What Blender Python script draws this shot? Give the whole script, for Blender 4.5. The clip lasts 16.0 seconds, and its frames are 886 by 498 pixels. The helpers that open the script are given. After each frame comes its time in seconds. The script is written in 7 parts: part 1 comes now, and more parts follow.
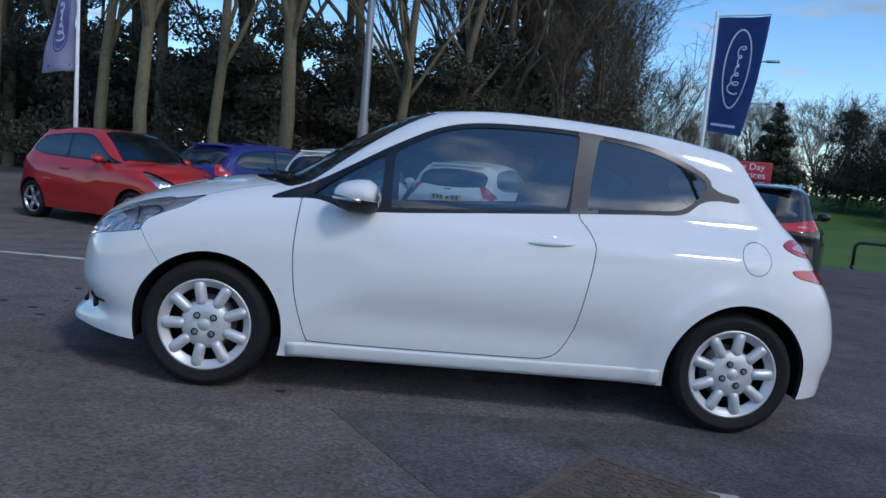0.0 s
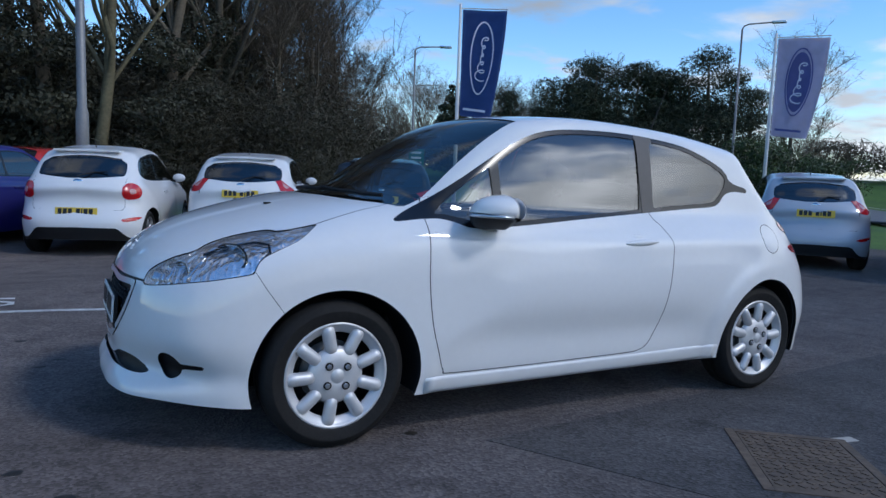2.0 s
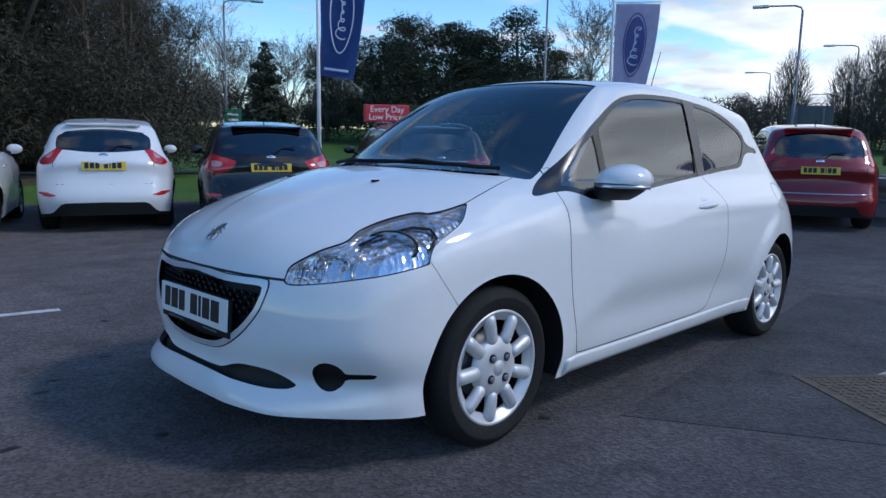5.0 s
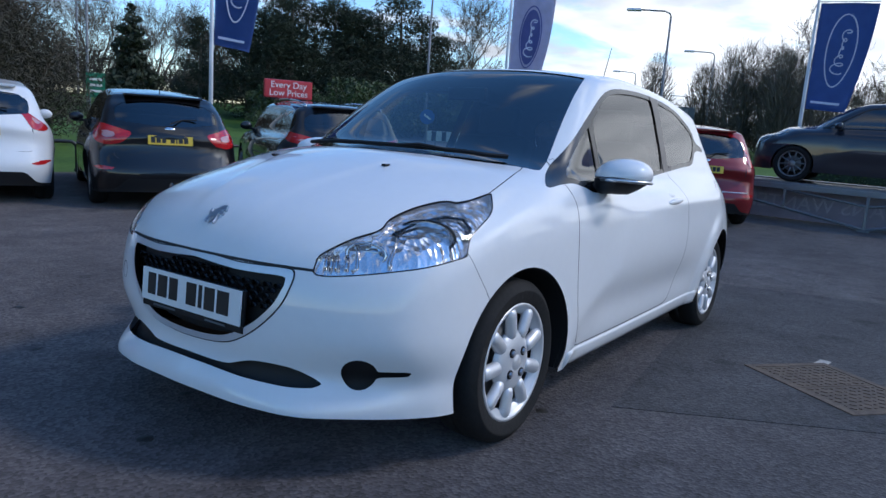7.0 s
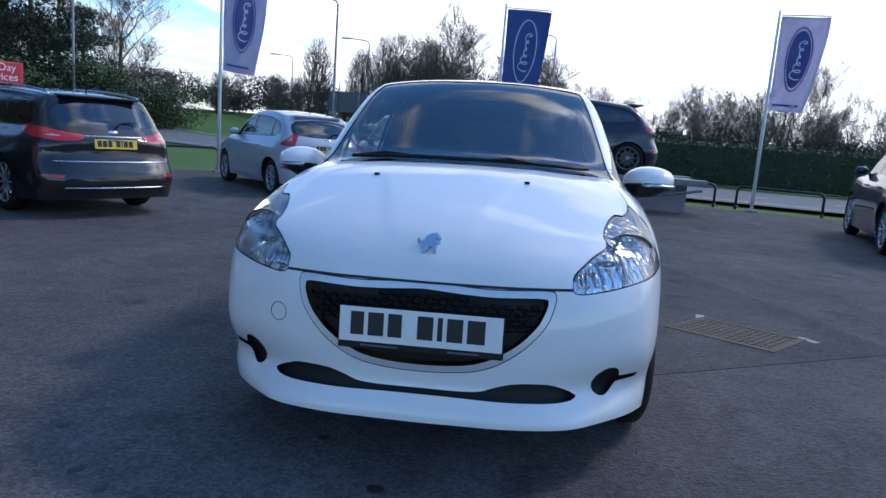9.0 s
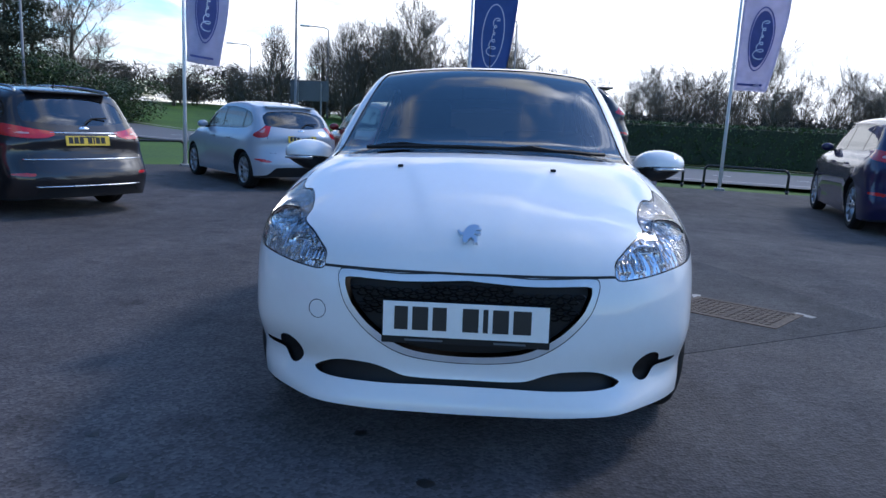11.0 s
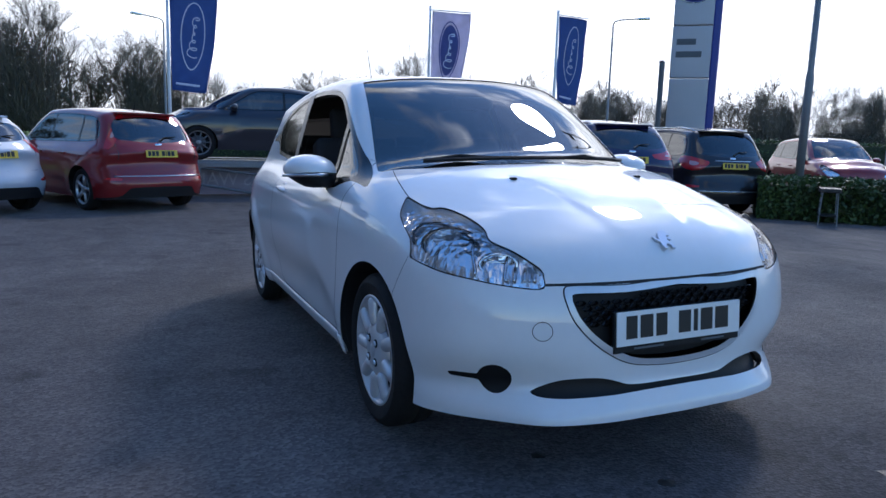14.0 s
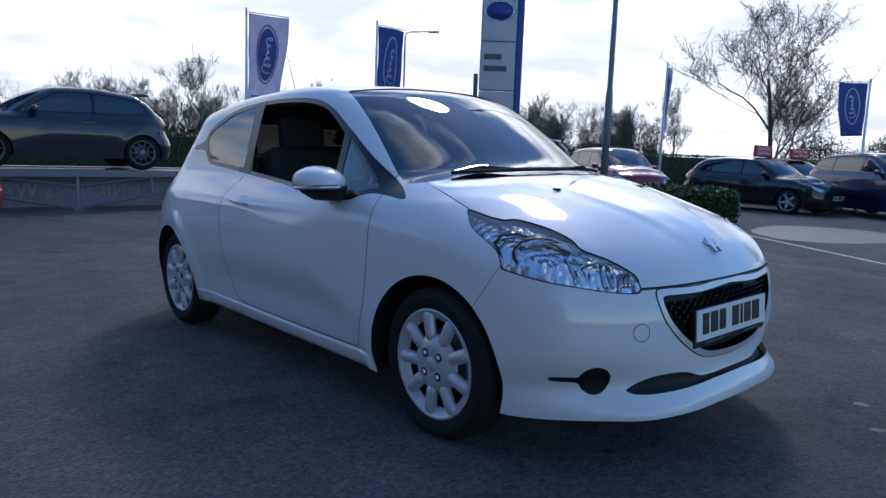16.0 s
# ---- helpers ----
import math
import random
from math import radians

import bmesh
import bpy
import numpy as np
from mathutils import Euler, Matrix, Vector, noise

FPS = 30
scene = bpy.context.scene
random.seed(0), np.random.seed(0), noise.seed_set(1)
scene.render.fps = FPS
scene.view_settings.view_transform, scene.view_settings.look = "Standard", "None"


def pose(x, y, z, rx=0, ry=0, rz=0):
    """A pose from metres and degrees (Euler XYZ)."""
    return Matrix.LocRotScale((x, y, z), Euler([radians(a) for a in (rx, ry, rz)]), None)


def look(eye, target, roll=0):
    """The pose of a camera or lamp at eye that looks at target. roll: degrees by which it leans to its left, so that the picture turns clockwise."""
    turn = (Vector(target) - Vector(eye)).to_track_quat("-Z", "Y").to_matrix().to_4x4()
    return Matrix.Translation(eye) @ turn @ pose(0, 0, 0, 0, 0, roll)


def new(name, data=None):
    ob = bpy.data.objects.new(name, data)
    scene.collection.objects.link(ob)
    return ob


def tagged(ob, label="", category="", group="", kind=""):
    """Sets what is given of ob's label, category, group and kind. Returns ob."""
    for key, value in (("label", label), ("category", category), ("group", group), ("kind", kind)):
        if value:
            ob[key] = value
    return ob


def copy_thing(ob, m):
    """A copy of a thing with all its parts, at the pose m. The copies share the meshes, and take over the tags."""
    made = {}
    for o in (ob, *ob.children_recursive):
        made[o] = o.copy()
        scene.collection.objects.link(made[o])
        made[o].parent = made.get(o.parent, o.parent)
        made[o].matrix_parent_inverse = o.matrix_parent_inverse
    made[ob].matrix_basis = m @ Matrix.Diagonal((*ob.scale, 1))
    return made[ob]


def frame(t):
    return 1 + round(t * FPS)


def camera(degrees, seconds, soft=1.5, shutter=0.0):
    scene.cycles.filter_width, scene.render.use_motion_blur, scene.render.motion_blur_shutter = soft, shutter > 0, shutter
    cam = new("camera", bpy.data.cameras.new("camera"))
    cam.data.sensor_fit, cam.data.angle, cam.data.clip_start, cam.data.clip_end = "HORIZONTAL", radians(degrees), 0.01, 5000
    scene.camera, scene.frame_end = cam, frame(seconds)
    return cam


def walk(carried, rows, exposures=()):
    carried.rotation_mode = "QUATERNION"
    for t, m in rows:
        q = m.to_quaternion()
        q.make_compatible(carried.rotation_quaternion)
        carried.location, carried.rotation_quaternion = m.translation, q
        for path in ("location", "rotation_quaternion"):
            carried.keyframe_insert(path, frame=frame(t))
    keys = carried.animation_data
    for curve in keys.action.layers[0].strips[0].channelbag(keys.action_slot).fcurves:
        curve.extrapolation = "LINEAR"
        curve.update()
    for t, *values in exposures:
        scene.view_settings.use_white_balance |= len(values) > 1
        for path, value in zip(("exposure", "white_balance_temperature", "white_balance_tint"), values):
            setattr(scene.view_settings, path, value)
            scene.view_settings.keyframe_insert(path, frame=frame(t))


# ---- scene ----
cam = camera(64.1, 16.0)
PATH = [
    (0, (-0.347, -4.076, 1.057), (-0.247, -2.087, 0.876), 6.1),
    (0.5, (-0.842, -3.944, 1.089), (-0.65, -1.966, 0.862), 4.4),
    (1, (-1.383, -3.83, 1.067), (-0.951, -1.889, 0.86), 2.8),
    (1.5, (-1.843, -3.622, 1.036), (-1.238, -1.727, 0.829), 1.5),
    (2, (-2.232, -3.405, 1.049), (-1.266, -1.662, 0.884), 2.7),
    (2.5, (-2.59, -3.097, 1.047), (-1.43, -1.478, 0.862), 1.9),
    (3, (-2.889, -2.821, 1.077), (-1.565, -1.335, 0.888), 2.3),
    (3.5, (-3.034, -2.6, 1.071), (-1.658, -1.163, 0.866), 1.4),
    (4, (-3.107, -2.496, 1.073), (-1.726, -1.07, 0.831), 1.1),
    (6.5, (-3.203, -2.282, 1.017), (-1.703, -0.983, 0.767), 2.2),
    (7, (-3.41, -1.964, 1.041), (-1.783, -0.836, 0.753), 4.0),
    (7.5, (-3.551, -1.533, 1.041), (-1.843, -0.535, 0.742), 4.7),
    (8, (-3.805, -1.1, 1.06), (-1.95, -0.403, 0.787), 5.3),
    (8.5, (-3.965, -0.686, 1.065), (-2.048, -0.202, 0.763), 3.7),
    (9, (-4.16, -0.318, 1.063), (-2.194, -0.079, 0.787), 3.3),
    (11.5, (-4.166, -0.045, 1.067), (-2.195, 0.088, 0.759), 1.9),
    (12, (-4.166, 0.054, 1.053), (-2.192, 0.146, 0.744), 2.9),
    (12.5, (-4.206, 0.361, 1.067), (-2.233, 0.276, 0.748), 5.1),
    (13, (-4.085, 0.755, 1.057), (-2.133, 0.466, 0.733), 2.2),
    (13.5, (-4.012, 1.21, 1.08), (-2.134, 0.598, 0.767), 2.1),
    (14, (-3.779, 1.652, 1.071), (-1.972, 0.842, 0.789), 0.2),
    (14.5, (-3.633, 2.034, 1.086), (-1.929, 1.024, 0.816), 0.8),
    (15, (-3.417, 2.334, 1.073), (-1.797, 1.191, 0.809), 0.6),
    (15.5, (-3.295, 2.508, 1.087), (-1.749, 1.269, 0.818), 0.9),
    (16, (-3.234, 2.516, 1.086), (-1.748, 1.203, 0.826), 0.4),
]
# the tarmac round the hatchback lies a little proud of the forecourt and falls gently to one corner; the path is given over that slope
RISE, FALL_X, FALL_Y = 0.15, -0.0243, -0.0200
SLOPE = Matrix.Translation((0, 0, RISE)) @ Vector((FALL_X, FALL_Y, 1)).normalized().rotation_difference(Vector((0, 0, 1))).to_matrix().to_4x4()
walk(cam, [(t, SLOPE @ look(eye, target, roll)) for t, eye, target, roll in PATH], [(0, -0.33, 6050, 9), (3.5, -0.27, 5800, 9), (7.5, -0.01, 5950, 11), (9, 0.16, 5950, 12), (13.5, 0.20, 5980, 13), (16, -0.13, 5950, 12)])

# ---------------------------------------------------------------- sky and sun
SUN_AZ, SUN_EL = radians(-52), radians(44)      # measured from +x towards +y
sun_way = Vector((math.cos(SUN_AZ) * math.cos(SUN_EL), math.sin(SUN_AZ) * math.cos(SUN_EL), math.sin(SUN_EL)))
world = bpy.data.worlds.new("sky")
scene.world = world
world.use_nodes = True
wn, wl = world.node_tree.nodes, world.node_tree.links
wn.clear()


def wnode(kind, **inputs):
    n = wn.new(kind)
    for k, v in inputs.items():
        n.inputs[k.replace("_", " ")].default_value = v
    return n


def wmath(op, a, b=None):
    n = wn.new("ShaderNodeMath")
    n.operation = op
    for i, v in enumerate((a, b)):
        if v is None:
            continue
        if isinstance(v, (int, float)):
            n.inputs[i].default_value = v
        else:
            wl.new(v, n.inputs[i])
    return n.outputs[0]


def wramp(value, a, b):
    n = wn.new("ShaderNodeMapRange")
    n.interpolation_type = "SMOOTHSTEP"
    wl.new(value, n.inputs["Value"])
    n.inputs["From Min"].default_value, n.inputs["From Max"].default_value = a, b
    return n.outputs["Result"]


sky = wn.new("ShaderNodeTexSky")
sky.sky_type, sky.sun_disc = "NISHITA", False
sky.sun_elevation, sky.sun_rotation = SUN_EL, radians(90) - SUN_AZ
sky.air_density, sky.dust_density, sky.ozone_density = 1.0, 0.1, 3.0
coord = wn.new("ShaderNodeTexCoord")
parts = wn.new("ShaderNodeSeparateXYZ")
wl.new(coord.outputs["Generated"], parts.inputs[0])
up = wmath("ADD", wmath("MAXIMUM", parts.outputs[2], 0.0), 0.16)
flat = wn.new("ShaderNodeCombineXYZ")
wl.new(wmath("DIVIDE", parts.outputs[0], up), flat.inputs[0])
wl.new(wmath("DIVIDE", parts.outputs[1], up), flat.inputs[1])
big = wnode("ShaderNodeTexNoise", Scale=2.2, Detail=8.0, Roughness=0.52, Distortion=0.25)
wl.new(flat.outputs[0], big.inputs["Vector"])
small = wnode("ShaderNodeTexNoise", Scale=1.7, Detail=5.0, Roughness=0.5)
wl.new(flat.outputs[0], small.inputs["Vector"])
# the cloud sheet lies over the sunny half of the sky, and breaks up away from it
lean = wmath("ADD", wmath("MULTIPLY", parts.outputs[0], 0.82), wmath("MULTIPLY", parts.outputs[1], -0.57))
low_sky = wramp(parts.outputs[2], 0.42, 0.05)
cover = wmath("ADD", wmath("MULTIPLY", wmath("MULTIPLY", wramp(lean, 0.34, 0.84), 0.26), wramp(parts.outputs[2], 0.64, 0.32)), wmath("MULTIPLY", wmath("MULTIPLY", low_sky, wramp(lean, 0.05, 0.5)), 0.15))
cover = wmath("ADD", cover, wmath("MULTIPLY", wramp(parts.outputs[2], 0.65, 0.95), 0.03))
mask = wramp(wmath("ADD", big.outputs["Fac"], cover), 0.52, 0.74)
shade = wn.new("ShaderNodeMix")
shade.data_type = "RGBA"
wl.new(wramp(small.outputs["Fac"], 0.34, 0.62), shade.inputs["Factor"])
shade.inputs["A"].default_value, shade.inputs["B"].default_value = (5.6, 5.8, 6.1, 1), (9.0, 9.1, 9.2, 1)
glow = wn.new("ShaderNodeMix")
glow.data_type = "RGBA"
glow.blend_type = "MULTIPLY"
glow.inputs["Factor"].default_value = 1.0
wl.new(shade.outputs["Result"], glow.inputs["A"])
toward = wn.new("ShaderNodeVectorMath")
toward.operation = "DOT_PRODUCT"
wl.new(coord.outputs["Generated"], toward.inputs[0])
toward.inputs[1].default_value = sun_way
veil = wmath("MULTIPLY", wmath("MULTIPLY", wramp(toward.outputs["Value"], 0.87, 1.0), wramp(small.outputs["Fac"], 0.25, 0.6)), 4.2)      # thin cloud glows round the sun
bright = wmath("ADD", wmath("ADD", wmath("MULTIPLY", wramp(lean, -0.2, 0.9), 0.75), 0.62), veil)
wl.new(bright, glow.inputs["B"])
mixed = wn.new("ShaderNodeMix")
mixed.data_type = "RGBA"
wl.new(mask, mixed.inputs["Factor"])
deep = wnode("ShaderNodeHueSaturation", Saturation=1.2, Value=1.8)
wl.new(sky.outputs[0], deep.inputs["Color"])
wl.new(deep.outputs[0], mixed.inputs["A"])
wl.new(glow.outputs["Result"], mixed.inputs["B"])
back = wnode("ShaderNodeBackground", Strength=0.124)
wl.new(mixed.outputs["Result"], back.inputs["Color"])
wo = wn.new("ShaderNodeOutputWorld")
wl.new(back.outputs[0], wo.inputs["Surface"])

sun = new("sun", bpy.data.lights.new("sun", "SUN"))
sun.data.energy, sun.data.angle, sun.data.color = 1.4, radians(8.0), (1.0, 0.94, 0.86)
sun.matrix_world = look(sun_way * 60, (0, 0, 0))

# ---------------------------------------------------------------- materials
def surface(name, colour, rough=0.5, metal=0.0, vary=0.12, grain=40.0, blotch=1.5, bump=0.0, coat=0.0, second=None, flake=0.0, spec=0.5, island=0.0):
    """A surface with colour variation at two scales (fine grain and broad blotches, per metre) and fine relief."""
    m = bpy.data.materials.new(name)
    m.use_nodes = True
    nt = m.node_tree
    n, l = nt.nodes, nt.links
    b = n["Principled BSDF"]
    b.inputs["Roughness"].default_value, b.inputs["Metallic"].default_value = rough, metal
    b.inputs["Coat Weight"].default_value, b.inputs["Coat Roughness"].default_value = coat, 0.04
    b.inputs["Specular IOR Level"].default_value = spec
    tc = n.new("ShaderNodeTexCoord")
    fine, wide = n.new("ShaderNodeTexNoise"), n.new("ShaderNodeTexNoise")
    fine.inputs["Scale"].default_value, fine.inputs["Detail"].default_value = grain, 4
    wide.inputs["Scale"].default_value, wide.inputs["Detail"].default_value = blotch, 3
    for q in (fine, wide):
        l.new(tc.outputs["Object"], q.inputs["Vector"])
    add = n.new("ShaderNodeMath")
    l.new(fine.outputs["Fac"], add.inputs[0])
    l.new(wide.outputs["Fac"], add.inputs[1])
    rng = n.new("ShaderNodeMapRange")
    l.new(add.outputs[0], rng.inputs["Value"])
    rng.inputs["From Min"].default_value, rng.inputs["From Max"].default_value = 0.7, 1.3
    mix = n.new("ShaderNodeMix")
    mix.data_type = "RGBA"
    l.new(rng.outputs[0], mix.inputs["Factor"])
    c = np.array(colour[:3])
    d = np.array(second) if second is not None else np.clip(c * (1 + vary), 0, 1)
    mix.inputs["A"].default_value, mix.inputs["B"].default_value = (*np.clip(c * (1 - vary), 0, 1), 1), (*d, 1)
    out = mix.outputs["Result"]
    if island:
        geo, hsv = n.new("ShaderNodeNewGeometry"), n.new("ShaderNodeHueSaturation")
        mr = n.new("ShaderNodeMapRange")
        l.new(geo.outputs["Random Per Island"], mr.inputs["Value"])
        mr.inputs["To Min"].default_value, mr.inputs["To Max"].default_value = 1 - island, 1 + island
        l.new(mr.outputs[0], hsv.inputs["Value"])
        l.new(out, hsv.inputs["Color"])
        out = hsv.outputs["Color"]
    l.new(out, b.inputs["Base Color"])
    rr = n.new("ShaderNodeMapRange")
    l.new(wide.outputs["Fac"], rr.inputs["Value"])
    rr.inputs["To Min"].default_value, rr.inputs["To Max"].default_value = max(rough * 0.75, 0.0), min(rough * 1.25, 1)
    l.new(rr.outputs[0], b.inputs["Roughness"])
    if bump:
        bp = n.new("ShaderNodeBump")
        bp.inputs["Strength"].default_value, bp.inputs["Distance"].default_value = min(bump, 1.0), 0.01
        l.new(fine.outputs["Fac"], bp.inputs["Height"])
        l.new(bp.outputs[0], b.inputs["Normal"])
    return m


def paint(name, colour, flake=0.0):
    """Car paint under a clear coat, with a faint film of road dust."""
    m = surface(name, colour, 0.42, 0.0 if flake == 0 else 0.12, 0.015, 900.0 if flake else 30.0, 2.0, 0.0, 1.0)
    m.node_tree.nodes["Principled BSDF"].inputs["Coat IOR"].default_value = 1.55
    m.node_tree.nodes["Principled BSDF"].inputs["Specular IOR Level"].default_value = 0.12 if flake == 0 else 0.2
    return m


def glass(name, tint=(0.45, 0.52, 0.50), gloss=1.0):
    """Car glass: tinted, clear, with its mirror gloss growing towards the edge."""
    m = bpy.data.materials.new(name)
    m.use_nodes = True
    n, l = m.node_tree.nodes, m.node_tree.links
    n.clear()
    o, t, g = n.new("ShaderNodeOutputMaterial"), n.new("ShaderNodeBsdfTransparent"), n.new("ShaderNodeBsdfGlossy")
    fr, mx = n.new("ShaderNodeFresnel"), n.new("ShaderNodeMixShader")
    t.inputs["Color"].default_value = (*tint, 1)
    g.inputs["Roughness"].default_value = 0.015
    fr.inputs["IOR"].default_value = 1.5 + 0.75 * gloss
    l.new(fr.outputs[0], mx.inputs[0])
    l.new(t.outputs[0], mx.inputs[1])
    l.new(g.outputs[0], mx.inputs[2])
    l.new(mx.outputs[0], o.inputs["Surface"])
    return m


def thin_cloth(name, colour):
    """Thin woven cloth that lets some daylight through."""
    m = surface(name, colour, 0.85, vary=0.08, grain=6, blotch=1.5)
    n, l = m.node_tree.nodes, m.node_tree.links
    b, o = n["Principled BSDF"], n["Material Output"]
    t, mx = n.new("ShaderNodeBsdfTranslucent"), n.new("ShaderNodeMixShader")
    l.new(b.inputs["Base Color"].links[0].from_socket, t.inputs["Color"])
    mx.inputs[0].default_value = 0.45
    l.new(b.outputs[0], mx.inputs[1])
    l.new(t.outputs[0], mx.inputs[2])
    l.new(mx.outputs[0], o.inputs["Surface"])
    return m


def facets(name, scale):
    """Bright lamp chrome pressed into small flat facets."""
    m = surface(name, (0.90, 0.90, 0.91), 0.07, 0.85, 0.03, grain=40)
    n, l = m.node_tree.nodes, m.node_tree.links
    b, tc = n["Principled BSDF"], n.new("ShaderNodeTexCoord")
    mp, v, bp = n.new("ShaderNodeMapping"), n.new("ShaderNodeTexVoronoi"), n.new("ShaderNodeBump")
    mp.inputs["Scale"].default_value = (1.0, 1.0, 0.22)
    l.new(tc.outputs["Object"], mp.inputs["Vector"])
    l.new(mp.outputs[0], v.inputs["Vector"])
    v.inputs["Scale"].default_value = scale
    l.new(v.outputs["Distance"], bp.inputs["Height"])
    bp.inputs["Strength"].default_value, bp.inputs["Distance"].default_value = 0.9, 0.007
    l.new(bp.outputs[0], b.inputs["Normal"])
    return m


WHITE = paint("white_paint", (0.76, 0.76, 0.76))
GLASS = glass("window_glass", (0.38, 0.46, 0.44), 1.15)
DARKGLASS = glass("tinted_glass", (0.10, 0.12, 0.13))
LENS = glass("lamp_lens", (0.97, 0.97, 0.98), -0.12)
BLACK = surface("black_plastic", (0.011, 0.011, 0.012), 0.55, grain=300, bump=0.1, spec=0.3)
GLOSSBLACK = surface("gloss_black_trim", (0.010, 0.010, 0.011), 0.2, grain=20)
GREYTRIM = surface("grey_brown_pillar_trim", (0.055, 0.050, 0.050), 0.32, grain=20)
SEAM = surface("panel_gap", (0.03, 0.03, 0.033), 0.8)
CHROME = surface("chrome", (0.75, 0.76, 0.78), 0.12, 1.0, 0.03)
SATIN = surface("satin_chrome", (0.62, 0.64, 0.67), 0.28, 1.0, 0.04)
SURROUND = surface("satin_silver_surround", (0.60, 0.62, 0.65), 0.32, 0.45, 0.04)
SILVER = surface("silver_wheel_paint", (0.60, 0.60, 0.61), 0.38, 0.35, 0.06, grain=200)
ALLOY = surface("alloy_wheel", (0.45, 0.45, 0.46), 0.32, 0.7, 0.08, grain=120)
DARKALLOY = surface("dark_alloy_wheel", (0.20, 0.20, 0.21), 0.32, 0.6, 0.08, grain=120)
RUBBER = surface("tyre_rubber", (0.013, 0.0125, 0.0125), 0.8, vary=0.25, grain=60, blotch=6, bump=0.15, spec=0.3)
STEEL = surface("wheel_steel", (0.03, 0.03, 0.03), 0.6, 0.4)
FABRIC = surface("seat_fabric", (0.020, 0.020, 0.023), 0.9, vary=0.2, grain=250, bump=0.3)
DASH = surface("dashboard_plastic", (0.025, 0.025, 0.028), 0.6, grain=300, bump=0.2)
LINING = surface("cabin_lining", (0.045, 0.045, 0.048), 0.85, grain=200)
HEADLINING = surface("roof_lining", (0.42, 0.42, 0.41), 0.9, grain=200)
REDLAMP = surface("red_lamp", (0.50, 0.012, 0.015), 0.10, vary=0.15, grain=60, coat=1.0)
CLEARLAMP = surface("clear_lamp", (0.55, 0.30, 0.30), 0.10, vary=0.1, grain=60, coat=1.0)
AMBER = surface("amber_lamp", (0.70, 0.22, 0.03), 0.15, grain=40)
REFLECTOR = surface("lamp_reflector", (0.80, 0.81, 0.83), 0.10, 1.0, 0.04, grain=35)
BOWL = facets("lamp_bowl_silver", 42)
BOWLSIDE = surface("lamp_housing_silver", (0.90, 0.90, 0.92), 0.16, 0.8, 0.05, grain=60)
PLATE_W = surface("white_plate", (0.78, 0.78, 0.76), 0.35, vary=0.05, grain=20)
PLATE_Y = surface("yellow_plate", (0.72, 0.50, 0.04), 0.35, vary=0.05, grain=20)
INK = surface("black_lettering", (0.012, 0.012, 0.012), 0.5)
GRASS = surface("grass", (0.060, 0.130, 0.020), 0.85, vary=0.35, grain=9, blotch=0.35, bump=0.6, second=(0.11, 0.19, 0.036), spec=0.2)
BARK = surface("bark", (0.12, 0.10, 0.072), 0.9, vary=0.3, grain=14, blotch=1.2, bump=0.7)
PALEBARK = surface("grey_green_bark", (0.13, 0.115, 0.068), 0.9, vary=0.3, grain=10, blotch=1.0, bump=0.7)
DARKTWIG = surface("dark_twigs", (0.075, 0.060, 0.044), 0.9, vary=0.25, grain=3, island=0.25)
TWIG = surface("twigs", (0.13, 0.108, 0.082), 0.9, vary=0.25, grain=3, island=0.25)
IVY = surface("ivy_leaves", (0.042, 0.044, 0.026), 0.7, vary=0.3, grain=2, blotch=0.4, island=0.3)
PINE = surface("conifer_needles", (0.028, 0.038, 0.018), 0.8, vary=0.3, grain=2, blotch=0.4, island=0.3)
SHRUB = surface("shrub_leaves", (0.046, 0.042, 0.027), 0.85, vary=0.3, grain=2, blotch=0.5, island=0.3)
LAUREL = surface("bright_shrub_leaves", (0.040, 0.065, 0.014), 0.5, vary=0.35, grain=2, blotch=0.5, island=0.45)
HEDGE = surface("hedge_leaves", (0.050, 0.085, 0.018), 0.55, vary=0.35, grain=2, blotch=0.7, island=0.28)
POLE = surface("galvanised_steel", (0.20, 0.205, 0.215), 0.5, 0.35, 0.12, grain=30, blotch=3)
WHITEPOLE = surface("white_flagpole", (0.72, 0.72, 0.72), 0.35, vary=0.05)
RAILBLACK = surface("black_painted_rail", (0.018, 0.019, 0.021), 0.4, vary=0.2)
FLAGBLUE = thin_cloth("blue_flag_cloth", (0.065, 0.13, 0.36))
FLAGWHITE = thin_cloth("white_flag_cloth", (0.58, 0.56, 0.72))
FLAGPALE = surface("pale_flag_print", (0.62, 0.66, 0.78), 0.85, vary=0.06)
FLAGNAVY = thin_cloth("navy_flag_print", (0.15, 0.17, 0.42))
PAINTLINE = surface("worn_white_line", (0.50, 0.50, 0.48), 0.8, vary=0.35, grain=25, blotch=4)
PROMO = surface("red_roof_sign", (0.55, 0.035, 0.045), 0.4, vary=0.06)
SIGNWHITE = surface("white_sign", (0.80, 0.80, 0.80), 0.4, vary=0.04)
SIGNGREEN = surface("green_road_sign", (0.01, 0.16, 0.09), 0.5, vary=0.1)
SIGNBACK = surface("grey_sign_back", (0.10, 0.11, 0.12), 0.6, vary=0.1)
SIGNBLUE = surface("blue_road_sign", (0.02, 0.12, 0.45), 0.5, vary=0.1)
PYLON = surface("silver_pylon_panel", (0.36, 0.37, 0.41), 0.35, 0.5, 0.05)
PYLONBLUE = surface("blue_pylon_edge", (0.02, 0.04, 0.25), 0.35, vary=0.08)
BANNER = surface("banner_cloth", (0.44, 0.42, 0.50), 0.8, vary=0.08, grain=5)
